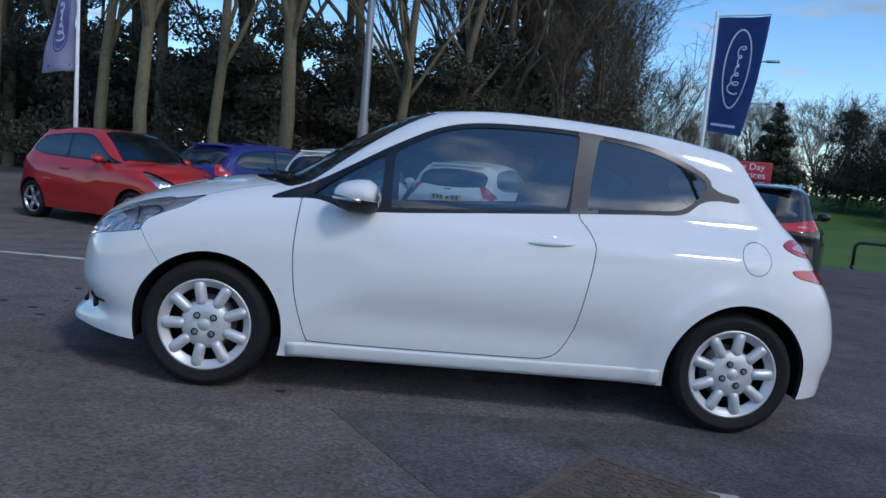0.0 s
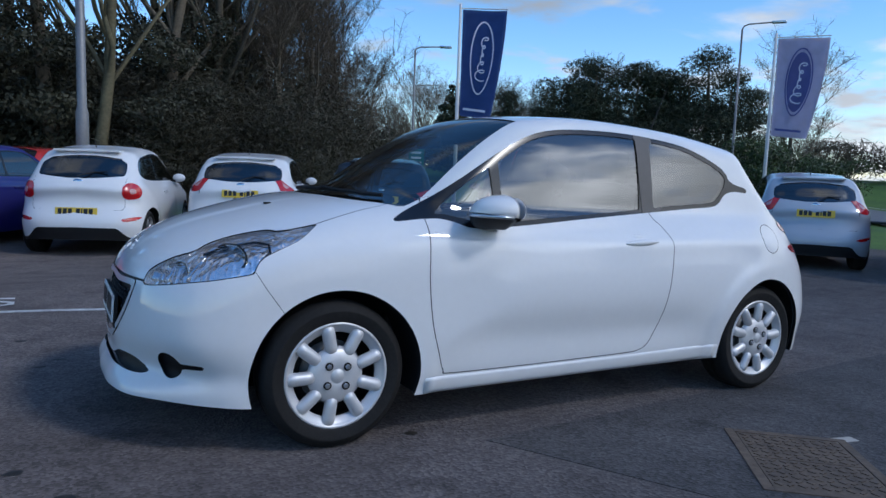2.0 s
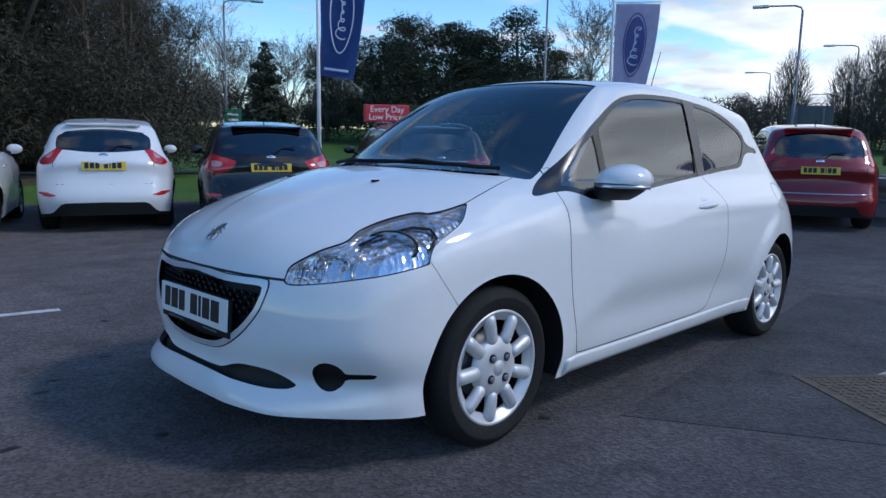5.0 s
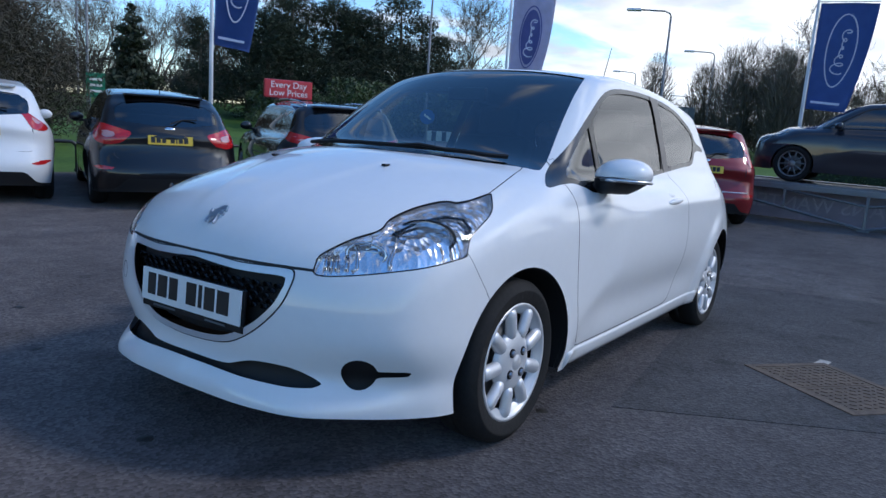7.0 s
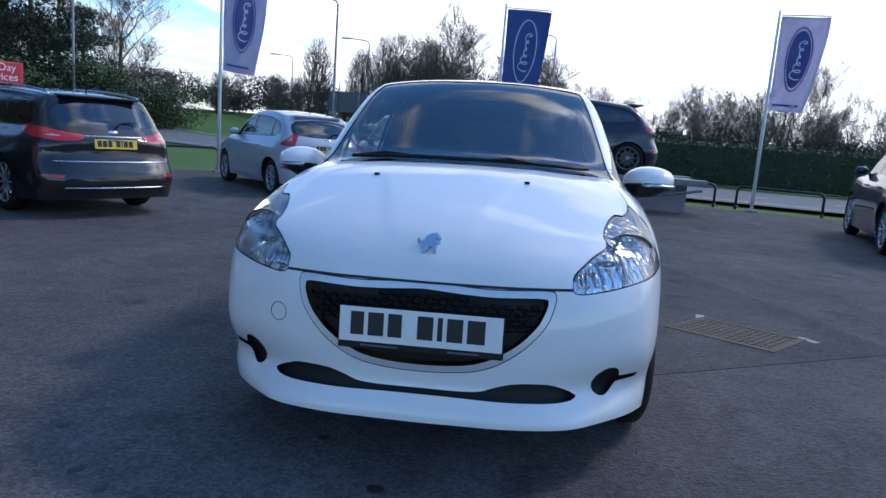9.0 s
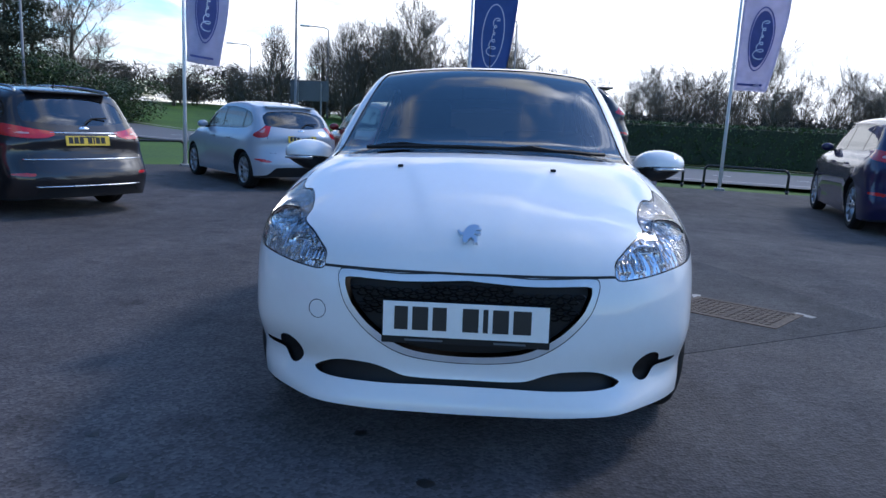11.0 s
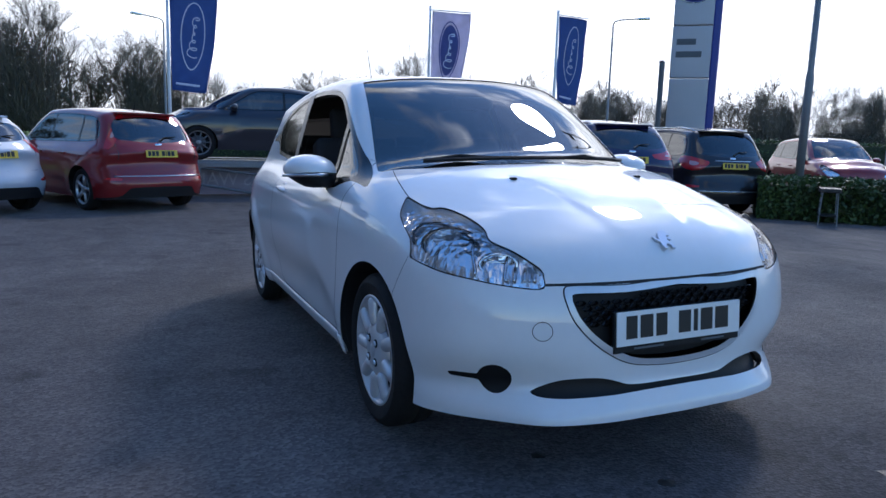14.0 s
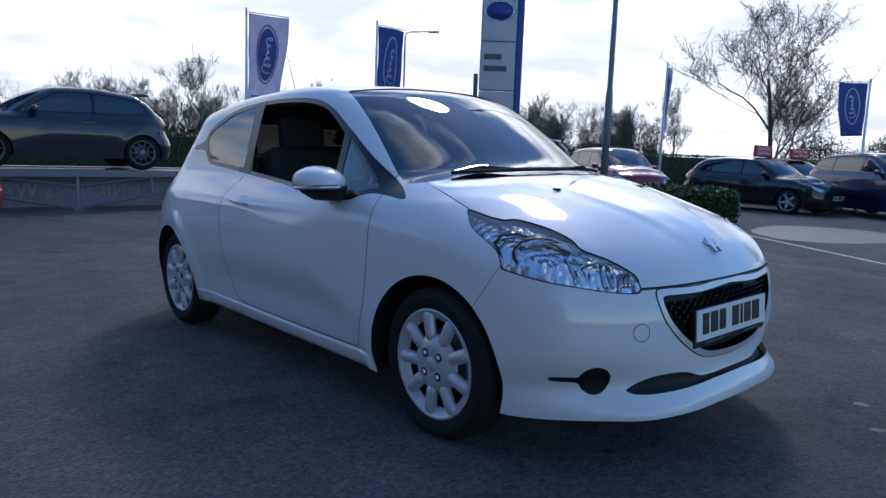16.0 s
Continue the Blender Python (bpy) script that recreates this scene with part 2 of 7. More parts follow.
FADED = surface("faded_banner_print", (0.55, 0.53, 0.59), 0.8, vary=0.1, grain=5)
IRON = surface("rusty_iron", (0.105, 0.078, 0.058), 0.85, 0.1, 0.35, grain=25, blotch=5, bump=0.5)
CONCRETE = surface("concrete", (0.36, 0.34, 0.31), 0.9, vary=0.2, grain=30, blotch=3, bump=0.4)
ROADGREY = surface("road_asphalt", (0.13, 0.13, 0.135), 0.85, vary=0.15, grain=20, blotch=0.3, bump=0.3)
EARTH = surface("woodland_floor", (0.06, 0.048, 0.030), 0.95, vary=0.35, grain=6, blotch=0.5, bump=0.6)
BRICK = surface("brown_brick", (0.25, 0.12, 0.08), 0.85, vary=0.25, grain=8)


def asphalt(name="forecourt_asphalt", base=(0.100, 0.085, 0.081)):
    """Old forecourt tarmac: stones, oil stains, long tyre-worn bands and pale dust."""
    m = bpy.data.materials.new(name)
    m.use_nodes = True
    n, l = m.node_tree.nodes, m.node_tree.links
    b = n["Principled BSDF"]
    tc = n.new("ShaderNodeTexCoord")

    def noise_at(scale, detail=4, rough=0.6, stretch=None):
        q = n.new("ShaderNodeTexNoise")
        q.inputs["Scale"].default_value, q.inputs["Detail"].default_value, q.inputs["Roughness"].default_value = scale, detail, rough
        if stretch:
            mp = n.new("ShaderNodeMapping")
            mp.inputs["Scale"].default_value = stretch
            mp.inputs["Rotation"].default_value = (0, 0, radians(20))
            l.new(tc.outputs["Object"], mp.inputs["Vector"])
            l.new(mp.outputs[0], q.inputs["Vector"])
        else:
            l.new(tc.outputs["Object"], q.inputs["Vector"])
        return q.outputs["Fac"]

    def ranged(v, a, b2, lo, hi):
        q = n.new("ShaderNodeMapRange")
        l.new(v, q.inputs["Value"])
        for k, x in (("From Min", a), ("From Max", b2), ("To Min", lo), ("To Max", hi)):
            q.inputs[k].default_value = x
        return q.outputs[0]

    def times(a, c):
        q = n.new("ShaderNodeMath")
        q.operation = "MULTIPLY"
        l.new(a, q.inputs[0])
        l.new(c, q.inputs[1])
        return q.outputs[0]

    stones = n.new("ShaderNodeTexVoronoi")
    stones.inputs["Scale"].default_value = 75
    l.new(tc.outputs["Object"], stones.inputs["Vector"])
    fleck = ranged(stones.outputs["Color"], 0.2, 0.9, 0.68, 1.42)
    value = times(times(fleck, ranged(noise_at(0.35, 5), 0.3, 0.7, 0.80, 1.22)), ranged(noise_at(3.2, 6, 0.7), 0.3, 0.7, 0.74, 1.26))
    value = times(value, ranged(noise_at(1.0, 4, 0.6, (0.25, 2.2, 1)), 0.35, 0.65, 0.88, 1.1))
    value = times(value, ranged(noise_at(2.3, 4, 0.55), 0.60, 0.70, 1.0, 0.62))
    value = times(value, ranged(noise_at(26, 3, 0.7), 0.66, 0.78, 1.0, 1.4))
    col = n.new("ShaderNodeMix")
    col.data_type, col.blend_type = "RGBA", "MULTIPLY"
    col.inputs["Factor"].default_value = 1.0
    col.inputs["A"].default_value = (*base, 1)
    l.new(value, col.inputs["B"])
    l.new(col.outputs["Result"], b.inputs["Base Color"])
    l.new(ranged(noise_at(0.9, 5), 0.3, 0.7, 0.74, 0.95), b.inputs["Roughness"])
    b.inputs["Specular IOR Level"].default_value, b.inputs["Diffuse Roughness"].default_value = 0.33, 1.0
    bp = n.new("ShaderNodeBump")
    bp.inputs["Strength"].default_value, bp.inputs["Distance"].default_value = 0.6, 0.006
    l.new(stones.outputs["Distance"], bp.inputs["Height"])
    l.new(bp.outputs[0], b.inputs["Normal"])
    return m


ASPHALT = asphalt()
PATCH = asphalt("newer_tarmac_patch", (0.070, 0.064, 0.063))

# ---------------------------------------------------------------- car body surfaces
def curve2(pts, n=8, closed=False):
    """A smooth line through 2D points (Catmull-Rom), as an array."""
    p = [np.array(q, float) for q in pts]
    out, m = [], len(p)
    for i in range(m if closed else m - 1):
        a, b = p[i], p[(i + 1) % m]
        z = p[i - 1] if (closed or i > 0) else 2 * a - b
        c = p[(i + 2) % m] if (closed or i + 2 < m) else 2 * b - a
        for k in range(n):
            t = k / n
            out.append(0.5 * (2 * a + (b - z) * t + (2 * z - 5 * a + 4 * b - c) * t * t + (3 * a - z - 3 * b + c) * t ** 3))
    if not closed:
        out.append(p[-1])
    return np.array(out)


def inside_distance(u, v, poly):
    """Signed distance of the points (u, v) to a closed outline, negative inside."""
    u, v = np.asarray(u, float), np.asarray(v, float)
    best = np.full(u.shape, 1e9)
    odd = np.zeros(u.shape, bool)
    q = np.roll(poly, -1, axis=0)
    for (ax, ay), (bx, by) in zip(poly, q):
        dx, dy = bx - ax, by - ay
        L = dx * dx + dy * dy
        if L < 1e-14:
            continue
        px, py = u - ax, v - ay
        t = np.clip((px * dx + py * dy) / L, 0, 1)
        ex, ey = px - t * dx, py - t * dy
        best = np.minimum(best, ex * ex + ey * ey)
        if ay != by:
            odd ^= ((ay > v) != (by > v)) & (u < ax + (v - ay) * dx / dy)
    d = np.sqrt(best)
    return np.where(odd, -d, d)


def ramp01(a, b, x):
    t = np.clip((x - a) / (b - a), 0, 1)
    return t * t * (3 - 2 * t)


def round_max(a, b, r):
    return np.minimum(np.maximum(a + r, b + r), 0) + np.hypot(np.maximum(a + r, 0), np.maximum(b + r, 0)) - r


def soft_min(a, b, k):
    h = np.clip(0.5 + 0.5 * (b - a) / k, 0, 1)
    return b * (1 - h) + a * h - k * h * (1 - h)


def car_field(sp):
    """The body of a car as a function, negative inside. The car looks along -x, its axles at sp['axles']."""
    low, cab = curve2(sp["low"], sp.get("fine", 5), True), curve2(sp["cab"], sp.get("fine", 5), True)
    wl = curve2([(y, z) for y, z in sp["wide"]], 4)
    wl = np.vstack([wl, [(-1.2, wl[-1][1]), (-1.2, wl[0][1])]])
    wc = curve2([(y, z) for y, z in sp["narrow"]], 4)
    wc = np.vstack([wc, [(-1.2, wc[-1][1]), (-1.2, wc[0][1])]])
    sf, sr = curve2(sp["nose"], 6), curve2(sp["tail"], 6)
    crown, r_low, r_cab = sp.get("crown", 0.1), sp.get("r_low", 0.09), sp.get("r_cab", 0.06)

    def field(P):
        x, y, z = P[..., 0], np.abs(P[..., 1]), P[..., 2]
        f, r = ramp01(0.4, -0.3, x), ramp01(0.2, 0.9, x)
        front = np.interp(y, sf[:, 0], sf[:, 1])
        if "chin" in sp:                        # the lower lip is straight across, with a corner at either end
            low_lip = ramp01(0.292, 0.250, z)
            front = front * (1 - low_lip) + np.interp(y, *zip(*sp["chin"])) * low_lip
        xs = x - f * front + r * np.interp(y, sr[:, 0], sr[:, 1])
        tuck = sp["tuck"] * ramp01(0.46, 0.16, z) * ramp01(0.25, 0.75, y)
        if "chin" in sp:
            tuck = tuck * (1 - 0.55 * ramp01(0.292, 0.250, z))
        xs = xs - f * tuck + r * 0.25 * tuck
        zs = z + crown * y * y * ramp01(0.6, 0.9, z)
        bump = sp["bonnet"] * (1 - ramp01(-sp.get("edge", 0.04), sp.get("edge", 0.04), y - (0.13 + (xs + 1.95) * 0.26))) * (ramp01(-2.0, -1.75, xs) * ramp01(-0.9, -1.2, xs) if "chin" not in sp else ramp01(-2.0, -1.86, xs) * ramp01(-1.2, -1.62, xs))
        a = inside_distance(xs, zs - bump, low)
        ys = y
        for hx in sp["axles"]:
            rr = np.hypot(x - hx, z - sp["hub"])
            ys = ys - sp["flare"] * ramp01(sp["arch"] + 0.10, sp["arch"] + sp.get("lip", 0.055), rr)
        mid = ramp01(sp["axles"][0] + 0.4, sp["axles"][0] + 0.75, x) * ramp01(sp["axles"][1] - 0.35, sp["axles"][1] - 0.75, x)
        ys = ys + sp["scoop"] * mid * np.exp(-((z - 0.42) / 0.1) ** 2)
        ys = ys - sp.get("shoulder", 0.0) * ramp01(-0.3, 0.5, x) * ramp01(1.7, 1.3, x) * (np.exp(-((z - 0.835) / 0.04) ** 2) if "chin" not in sp else np.maximum(0, 1 - np.abs(z - 0.825 - 0.018 * x) / 0.055))
        b = inside_distance(ys, z, wl)
        c = inside_distance(xs, z + crown * y * y, cab)
        d = inside_distance(y, z, wc)
        return soft_min(round_max(a, b, r_low), round_max(c, d, r_cab), sp.get("blend", 0.05))

    return field


def car_skin(sp):
    """The left half of the body, as points, normals and triangles."""
    field = car_field(sp)
    x0, x1, zc = sp["axles"][0] + 0.08, sp["axles"][1], 0.6
    n1, n2, n3, m = sp["res"]
    cx = np.concatenate([np.full(n1, x0), np.linspace(x0, x1, n2), np.full(n3, x1)])
    al = np.concatenate([np.linspace(0, np.pi / 2, n1 + 1)[:-1], np.full(n2, np.pi / 2), np.linspace(np.pi / 2, np.pi, n3 + 1)[1:]])
    ph = np.radians(np.linspace(-36, 90, m))
    A, PH = np.meshgrid(al, ph, indexing="ij")
    D = np.stack([-np.cos(A) * np.cos(PH), -np.sin(A) * np.cos(PH), np.sin(PH)], -1)
    O = np.stack([np.repeat(cx[:, None], m, 1), np.zeros_like(A), np.full_like(A, zc)], -1)
    lo, hi = np.full(A.shape, 0.15), np.full(A.shape, 1.6)
    for _ in range(sp.get("bisect", 15)):
        t = (lo + hi) / 2
        out = field(O + t[..., None] * D) > 0
        hi, lo = np.where(out, t, hi), np.where(out, lo, t)
    t = (lo + hi) / 2
    for _ in range(sp.get("smooth", 2)):
        e = np.pad(t, ((1, 1), (0, 0)), mode="reflect")
        t = (e[:-2] + 2 * e[1:-1] + e[2:]) / 4
        e = np.pad(t, ((0, 0), (1, 1)), mode="edge")
        t = (e[:, :-2] + 2 * e[:, 1:-1] + e[:, 2:]) / 4
    V = O + t[..., None] * D
    V[0, :, 1] = V[-1, :, 1] = 0
    V[:, -1, 1] = 0
    n = len(cx)
    idx = np.arange(n * m).reshape(n, m)
    a, b, c, d = idx[:-1, :-1].ravel(), idx[1:, :-1].ravel(), idx[1:, 1:].ravel(), idx[:-1, 1:].ravel()
    T = np.concatenate([np.stack([a, b, c], 1), np.stack([a, c, d], 1)])
    V = V.reshape(-1, 3)
    fn = np.cross(V[T[:, 1]] - V[T[:, 0]], V[T[:, 2]] - V[T[:, 0]])
    N = np.zeros_like(V)
    for k in range(3):
        np.add.at(N, T[:, k], fn)
    # the pole at either end shares one normal, and the middle line has none sideways
    N[np.abs(V[:, 1]) < 1e-6, 1] = 0
    for u in (x0, x1):
        pole = (np.abs(V[:, 1]) < 1e-6) & (np.abs(V[:, 0] - u) < 1e-6) & (V[:, 2] > 0.8)
        N[pole] = N[pole].sum(0)
    N /= np.linalg.norm(N, axis=1)[:, None] + 1e-12
    if (N * (V - np.array([0, 0, zc]))).sum() < 0:
        N, T = -N, T[:, ::-1]
    ok = np.linalg.norm(np.cross(V[T[:, 1]] - V[T[:, 0]], V[T[:, 2]] - V[T[:, 0]]), axis=1) > 1e-9
    return V, N, T[ok]


def split(skin, f):
    """Cuts a skin along f = 0 (f: one value a point). Returns the part where f < 0 and the rest."""
    V, N, T = skin
    if len(T) == 0:
        return skin, skin
    f = np.where(np.abs(f) < 1e-7, 1e-7, f)
    neg = f < 0
    k = neg[T].sum(1)
    inn, out = [T[k == 3]], [T[k == 0]]
    newV, newN, base = [], [], len(V)
    made = {}

    def cut(i, j):
        key = (i, j) if i < j else (j, i)
        if key not in made:
            a, b = key
            t = f[a] / (f[a] - f[b])
            made[key] = base + len(newV)
            newV.append(V[a] + t * (V[b] - V[a]))
            nn = N[a] + t * (N[b] - N[a])
            newN.append(nn / (np.linalg.norm(nn) + 1e-12))
        return made[key]

    ti, to = [], []
    for tri in T[(k == 1) | (k == 2)]:
        one = neg[tri].sum() == 1
        s = [q for q in range(3) if neg[tri[q]] == one][0]
        p, q, r = int(tri[s]), int(tri[(s + 1) % 3]), int(tri[(s + 2) % 3])
        pq, pr = cut(p, q), cut(p, r)
        (ti if one else to).append((p, pq, pr))
        (to if one else ti).extend([(pq, q, r), (pq, r, pr)])
    if newV:
        V, N = np.vstack([V, newV]), np.vstack([N, newN])
    res = []
    for base_t, extra in ((inn[0], ti), (out[0], to)):
        tt = np.vstack([base_t, np.array(extra, int).reshape(-1, 3)])
        used, inv = np.unique(tt, return_inverse=True)
        res.append((V[used], N[used], inv.reshape(-1, 3)))
    return res[0], res[1]


def region(skin, poly, proj):
    """Distance of a skin's points to an outline in the plane that proj gives."""
    u, v = proj(skin[0])
    return inside_distance(u, v, poly)


def side_view(V):
    return V[:, 0], V[:, 2]


def front_view(V):
    return V[:, 1], V[:, 2]


def top_view(V):
    return V[:, 0], V[:, 1]


def only(f, keep):
    """f where keep holds, well outside elsewhere."""
    return np.where(keep, f, np.maximum(np.abs(f), 0.05))

HATCH = dict(
    low=[(-2.02, 0.0), (-2.036, 0.12), (-2.050, 0.215), (-2.051, 0.244), (-2.034, 0.272), (-2.012, 0.298), (-2.010, 0.34), (-2.020, 0.42), (-2.012, 0.55), (-1.985, 0.655), (-1.94, 0.73), (-1.86, 0.80), (-1.72, 0.868), (-1.55, 0.925), (-1.38, 0.975), (-1.2, 1.01),
         (-0.9, 1.03), (0.0, 1.03), (0.8, 1.05), (1.35, 1.07), (1.56, 1.06), (1.68, 0.98), (1.79, 0.86), (1.88, 0.70), (1.925, 0.55), (1.94, 0.40), (1.915, 0.24), (1.88, 0.05), (1.86, -0.12), (1.5, -0.13), (-1.6, -0.13), (-1.98, -0.12)],
    cab=[(-1.2, 0.85), (-1.12, 0.975), (-0.967, 1.068), (-0.76, 1.21), (-0.56, 1.335), (-0.38, 1.42), (-0.18, 1.455), (0.1, 1.472), (0.45, 1.468), (0.85, 1.447), (1.15, 1.408), (1.32, 1.372),
         (1.38, 1.30), (1.47, 1.19), (1.60, 1.04), (1.66, 0.85), (0.5, 0.7), (-0.8, 0.75)],
    wide=[(0.79, -0.12), (0.80, 0.18), (0.822, 0.27), (0.84, 0.36), (0.862, 0.48), (0.868, 0.60), (0.862, 0.70), (0.848, 0.785), (0.828, 0.845), (0.79, 0.91), (0.745, 0.97), (0.66, 1.06), (0.45, 1.14)],
    narrow=[(0.79, 0.6), (0.765, 0.80), (0.738, 0.93), (0.705, 1.05), (0.668, 1.17), (0.628, 1.29), (0.592, 1.38), (0.54, 1.5), (0.4, 1.62)],
    nose=[(0, 0), (0.25, 0.012), (0.42, 0.048), (0.55, 0.098), (0.65, 0.16), (0.72, 0.22), (0.76, 0.29), (0.80, 0.42), (0.825, 0.70), (0.845, 1.1), (0.87, 1.5), (1.0, 2.2)],
    tail=[(0, 0), (0.3, 0.012), (0.5, 0.045), (0.62, 0.09), (0.72, 0.16), (0.79, 0.26), (0.84, 0.42), (0.88, 0.7), (1.0, 1.5)],
    axles=(-1.245, 1.265), hub=0.292, arch=0.348, tuck=0.16, flare=0.016, lip=0.082, scoop=0.020, bonnet=0.006, edge=0.014, shoulder=0.011, fine=7, bisect=22, smooth=5, crown=0.10, r_low=0.10, r_cab=0.05, res=(88, 150, 44, 160),
    chin=[(0, 0), (0.25, 0.008), (0.44, 0.026), (0.50, 0.045), (0.56, 0.09), (0.64, 0.165), (0.70, 0.235), (0.76, 0.33), (0.80, 0.48), (0.825, 0.80), (0.845, 1.2), (0.87, 1.5), (1.0, 2.2)])

# ---------------------------------------------------------------- mesh tools
import collections


def link(name, mesh, parent=None, label=""):
    ob = new(name, mesh)
    if parent is not None:
        ob.parent = parent
    if label:
        ob["label"] = label
    return ob


def part(name, bm, material, parent=None, label="", smooth=False):
    """Links a bmesh as one object under a thing or a part."""
    me = bpy.data.meshes.new(name)
    bm.to_mesh(me)
    bm.free()
    me.materials.append(material)
    if smooth:
        me.shade_smooth()
    return link(name, me, parent, label)


def skin_part(name, skins, material, parent=None, label="", offset=0.0, flip=False):
    """One object from skins (points, normals, triangles), each with its own smooth normals."""
    Vs, Ns, Ts, base = [], [], [], 0
    for V, N, T in skins:
        Vs.append(V + N * offset)
        Ns.append(-N if flip else N)
        Ts.append((T[:, ::-1] if flip else T) + base)
        base += len(V)
    V, N, T = np.vstack(Vs), np.vstack(Ns), np.vstack(Ts)
    me = bpy.data.meshes.new(name)
    me.from_pydata(V.tolist(), [], T.tolist())
    me.materials.append(material)
    me.shade_smooth()
    me.normals_split_custom_set_from_vertices(N.tolist())
    return link(name, me, parent, label)


def mirrored(skin):
    V, N, T = skin
    k = np.array([1, -1, 1])
    return V * k, N * k, T[:, ::-1]


def box(bm, size, at=(0, 0, 0), bevel=0.0, turn=None, segments=2):
    r = bmesh.ops.create_cube(bm, size=1.0)
    vs = r["verts"]
    bmesh.ops.scale(bm, vec=size, verts=vs)
    if bevel:
        es = list({e for v in vs for e in v.link_edges})
        q = bmesh.ops.bevel(bm, geom=es, offset=bevel, segments=segments, affect="EDGES", profile=0.7)
        vs = list({v for f in q["faces"] for v in f.verts} | {v for v in vs if v.is_valid})
    if turn is not None:
        bmesh.ops.transform(bm, matrix=turn, verts=vs)
    bmesh.ops.translate(bm, vec=at, verts=vs)
    return vs


def new_box(size, at=(0, 0, 0), bevel=0.0, turn=None, segments=2):
    bm = bmesh.new()
    box(bm, size, at, bevel, turn, segments)
    return bm


def tube(bm, path, radii, sides=8, caps=True):
    """A round bar along a line of points."""
    pts = [Vector(p) for p in path]
    if isinstance(radii, (int, float)):
        radii = [radii] * len(pts)
    rings, ref = [], None
    for i, p in enumerate(pts):
        d = (pts[min(i + 1, len(pts) - 1)] - pts[max(i - 1, 0)]).normalized()
        if ref is None:
            ref = d.orthogonal().normalized()
        ref = (ref - d * ref.dot(d)).normalized()
        side = d.cross(ref)
        rings.append([bm.verts.new(p + (ref * math.cos(2 * math.pi * k / sides) + side * math.sin(2 * math.pi * k / sides)) * radii[i]) for k in range(sides)])
    for a, b in zip(rings, rings[1:]):
        for k in range(sides):
            bm.faces.new((a[k], a[(k + 1) % sides], b[(k + 1) % sides], b[k]))
    if caps:
        bm.faces.new(list(reversed(rings[0])))
        bm.faces.new(rings[-1])
    return bm


def new_tube(path, radii, sides=8):
    return tube(bmesh.new(), path, radii, sides)


def lathe(profile, sides=48, axis="y", close=False):
    """Turns a line of (radius, along) about an axis."""
    bm = bmesh.new()
    rings = []
    for r, h in profile:
        ring = []
        for k in range(sides):
            a = 2 * math.pi * k / sides
            ring.append(bm.verts.new((r * math.cos(a), h, r * math.sin(a)) if axis == "y" else (r * math.cos(a), r * math.sin(a), h)))
        rings.append(ring)
    pairs = list(zip(rings, rings[1:])) + ([(rings[-1], rings[0])] if close else [])
    for a, b in pairs:
        for k in range(sides):
            bm.faces.new((a[k], a[(k + 1) % sides], b[(k + 1) % sides], b[k]))
    bmesh.ops.remove_doubles(bm, verts=bm.verts, dist=1e-5)
    bmesh.ops.recalc_face_normals(bm, faces=bm.faces)
    return bm


def slab(outline, z0, z1, bevel=0.0):
    """A plate of an outline (x, y) from z0 to z1."""
    bm = bmesh.new()
    f = bm.faces.new([bm.verts.new((x, y, z0)) for x, y in outline])
    r = bmesh.ops.extrude_face_region(bm, geom=[f])
    bmesh.ops.translate(bm, vec=(0, 0, z1 - z0), verts=[v for v in r["geom"] if isinstance(v, bmesh.types.BMVert)])
    bmesh.ops.recalc_face_normals(bm, faces=bm.faces)
    if bevel:
        top = [e for e in bm.edges if all(abs(v.co.z - z1) < 1e-6 for v in e.verts)]
        bmesh.ops.bevel(bm, geom=top, offset=bevel, segments=2, affect="EDGES")
    return bm


def moved(bm, m):
    bmesh.ops.transform(bm, matrix=m, verts=bm.verts)
    return bm


def empty(name, m, label, category, group=""):
    ob = new(name)
    ob.matrix_world = m
    return tagged(ob, label, category, group)


def words(name, text, size, m, material, parent=None, depth=0.002, align="CENTER"):
    """Raised lettering in the built-in font, as a mesh."""
    cu = bpy.data.curves.new(name, "FONT")
    cu.body, cu.size, cu.extrude, cu.align_x, cu.align_y = text, size, depth, align, "CENTER"
    tmp = bpy.data.objects.new(name, cu)
    me = bpy.data.meshes.new_from_object(tmp)
    bpy.data.objects.remove(tmp)
    me.transform(m)
    me.materials.append(material)
    return link(name, me, parent)

# ---------------------------------------------------------------- ground, forecourt, road
def ring_arc(r0, r1, a0, a1, z, n=64, centre=(3.0, -0.8)):
    bm = bmesh.new()
    rows = []
    for k in range(n + 1):
        a = radians(a0 + (a1 - a0) * k / n)
        rows.append([bm.verts.new((centre[0] + r * math.cos(a), centre[1] + r * math.sin(a), z)) for r in (r0, r1)])
    for p, q in zip(rows, rows[1:]):
        bm.faces.new((p[0], p[1], q[1], q[0]))
    bmesh.ops.recalc_face_normals(bm, faces=bm.faces)
    for f in bm.faces:
        if f.normal.z < 0:
            f.normal_flip()
    return bm


def setting(name, bm, mat, label, category="ground"):
    return tagged(part(name, bm, mat, None), label, category, "", "structure")


def smooth(v, a, b):
    f = min(1.0, max(0.0, (v - a) / (b - a)))
    return f * f * (3 - 2 * f)


def land(x, y):
    """Height of the land: level at the forecourt, a low grass bank beyond the road to the north-east."""
    r, a = math.hypot(x, y), math.degrees(math.atan2(y, x))
    return -0.06 + 1.7 * smooth(r, 34, 62) * smooth(a, 2, 22) * smooth(a, 118, 100)


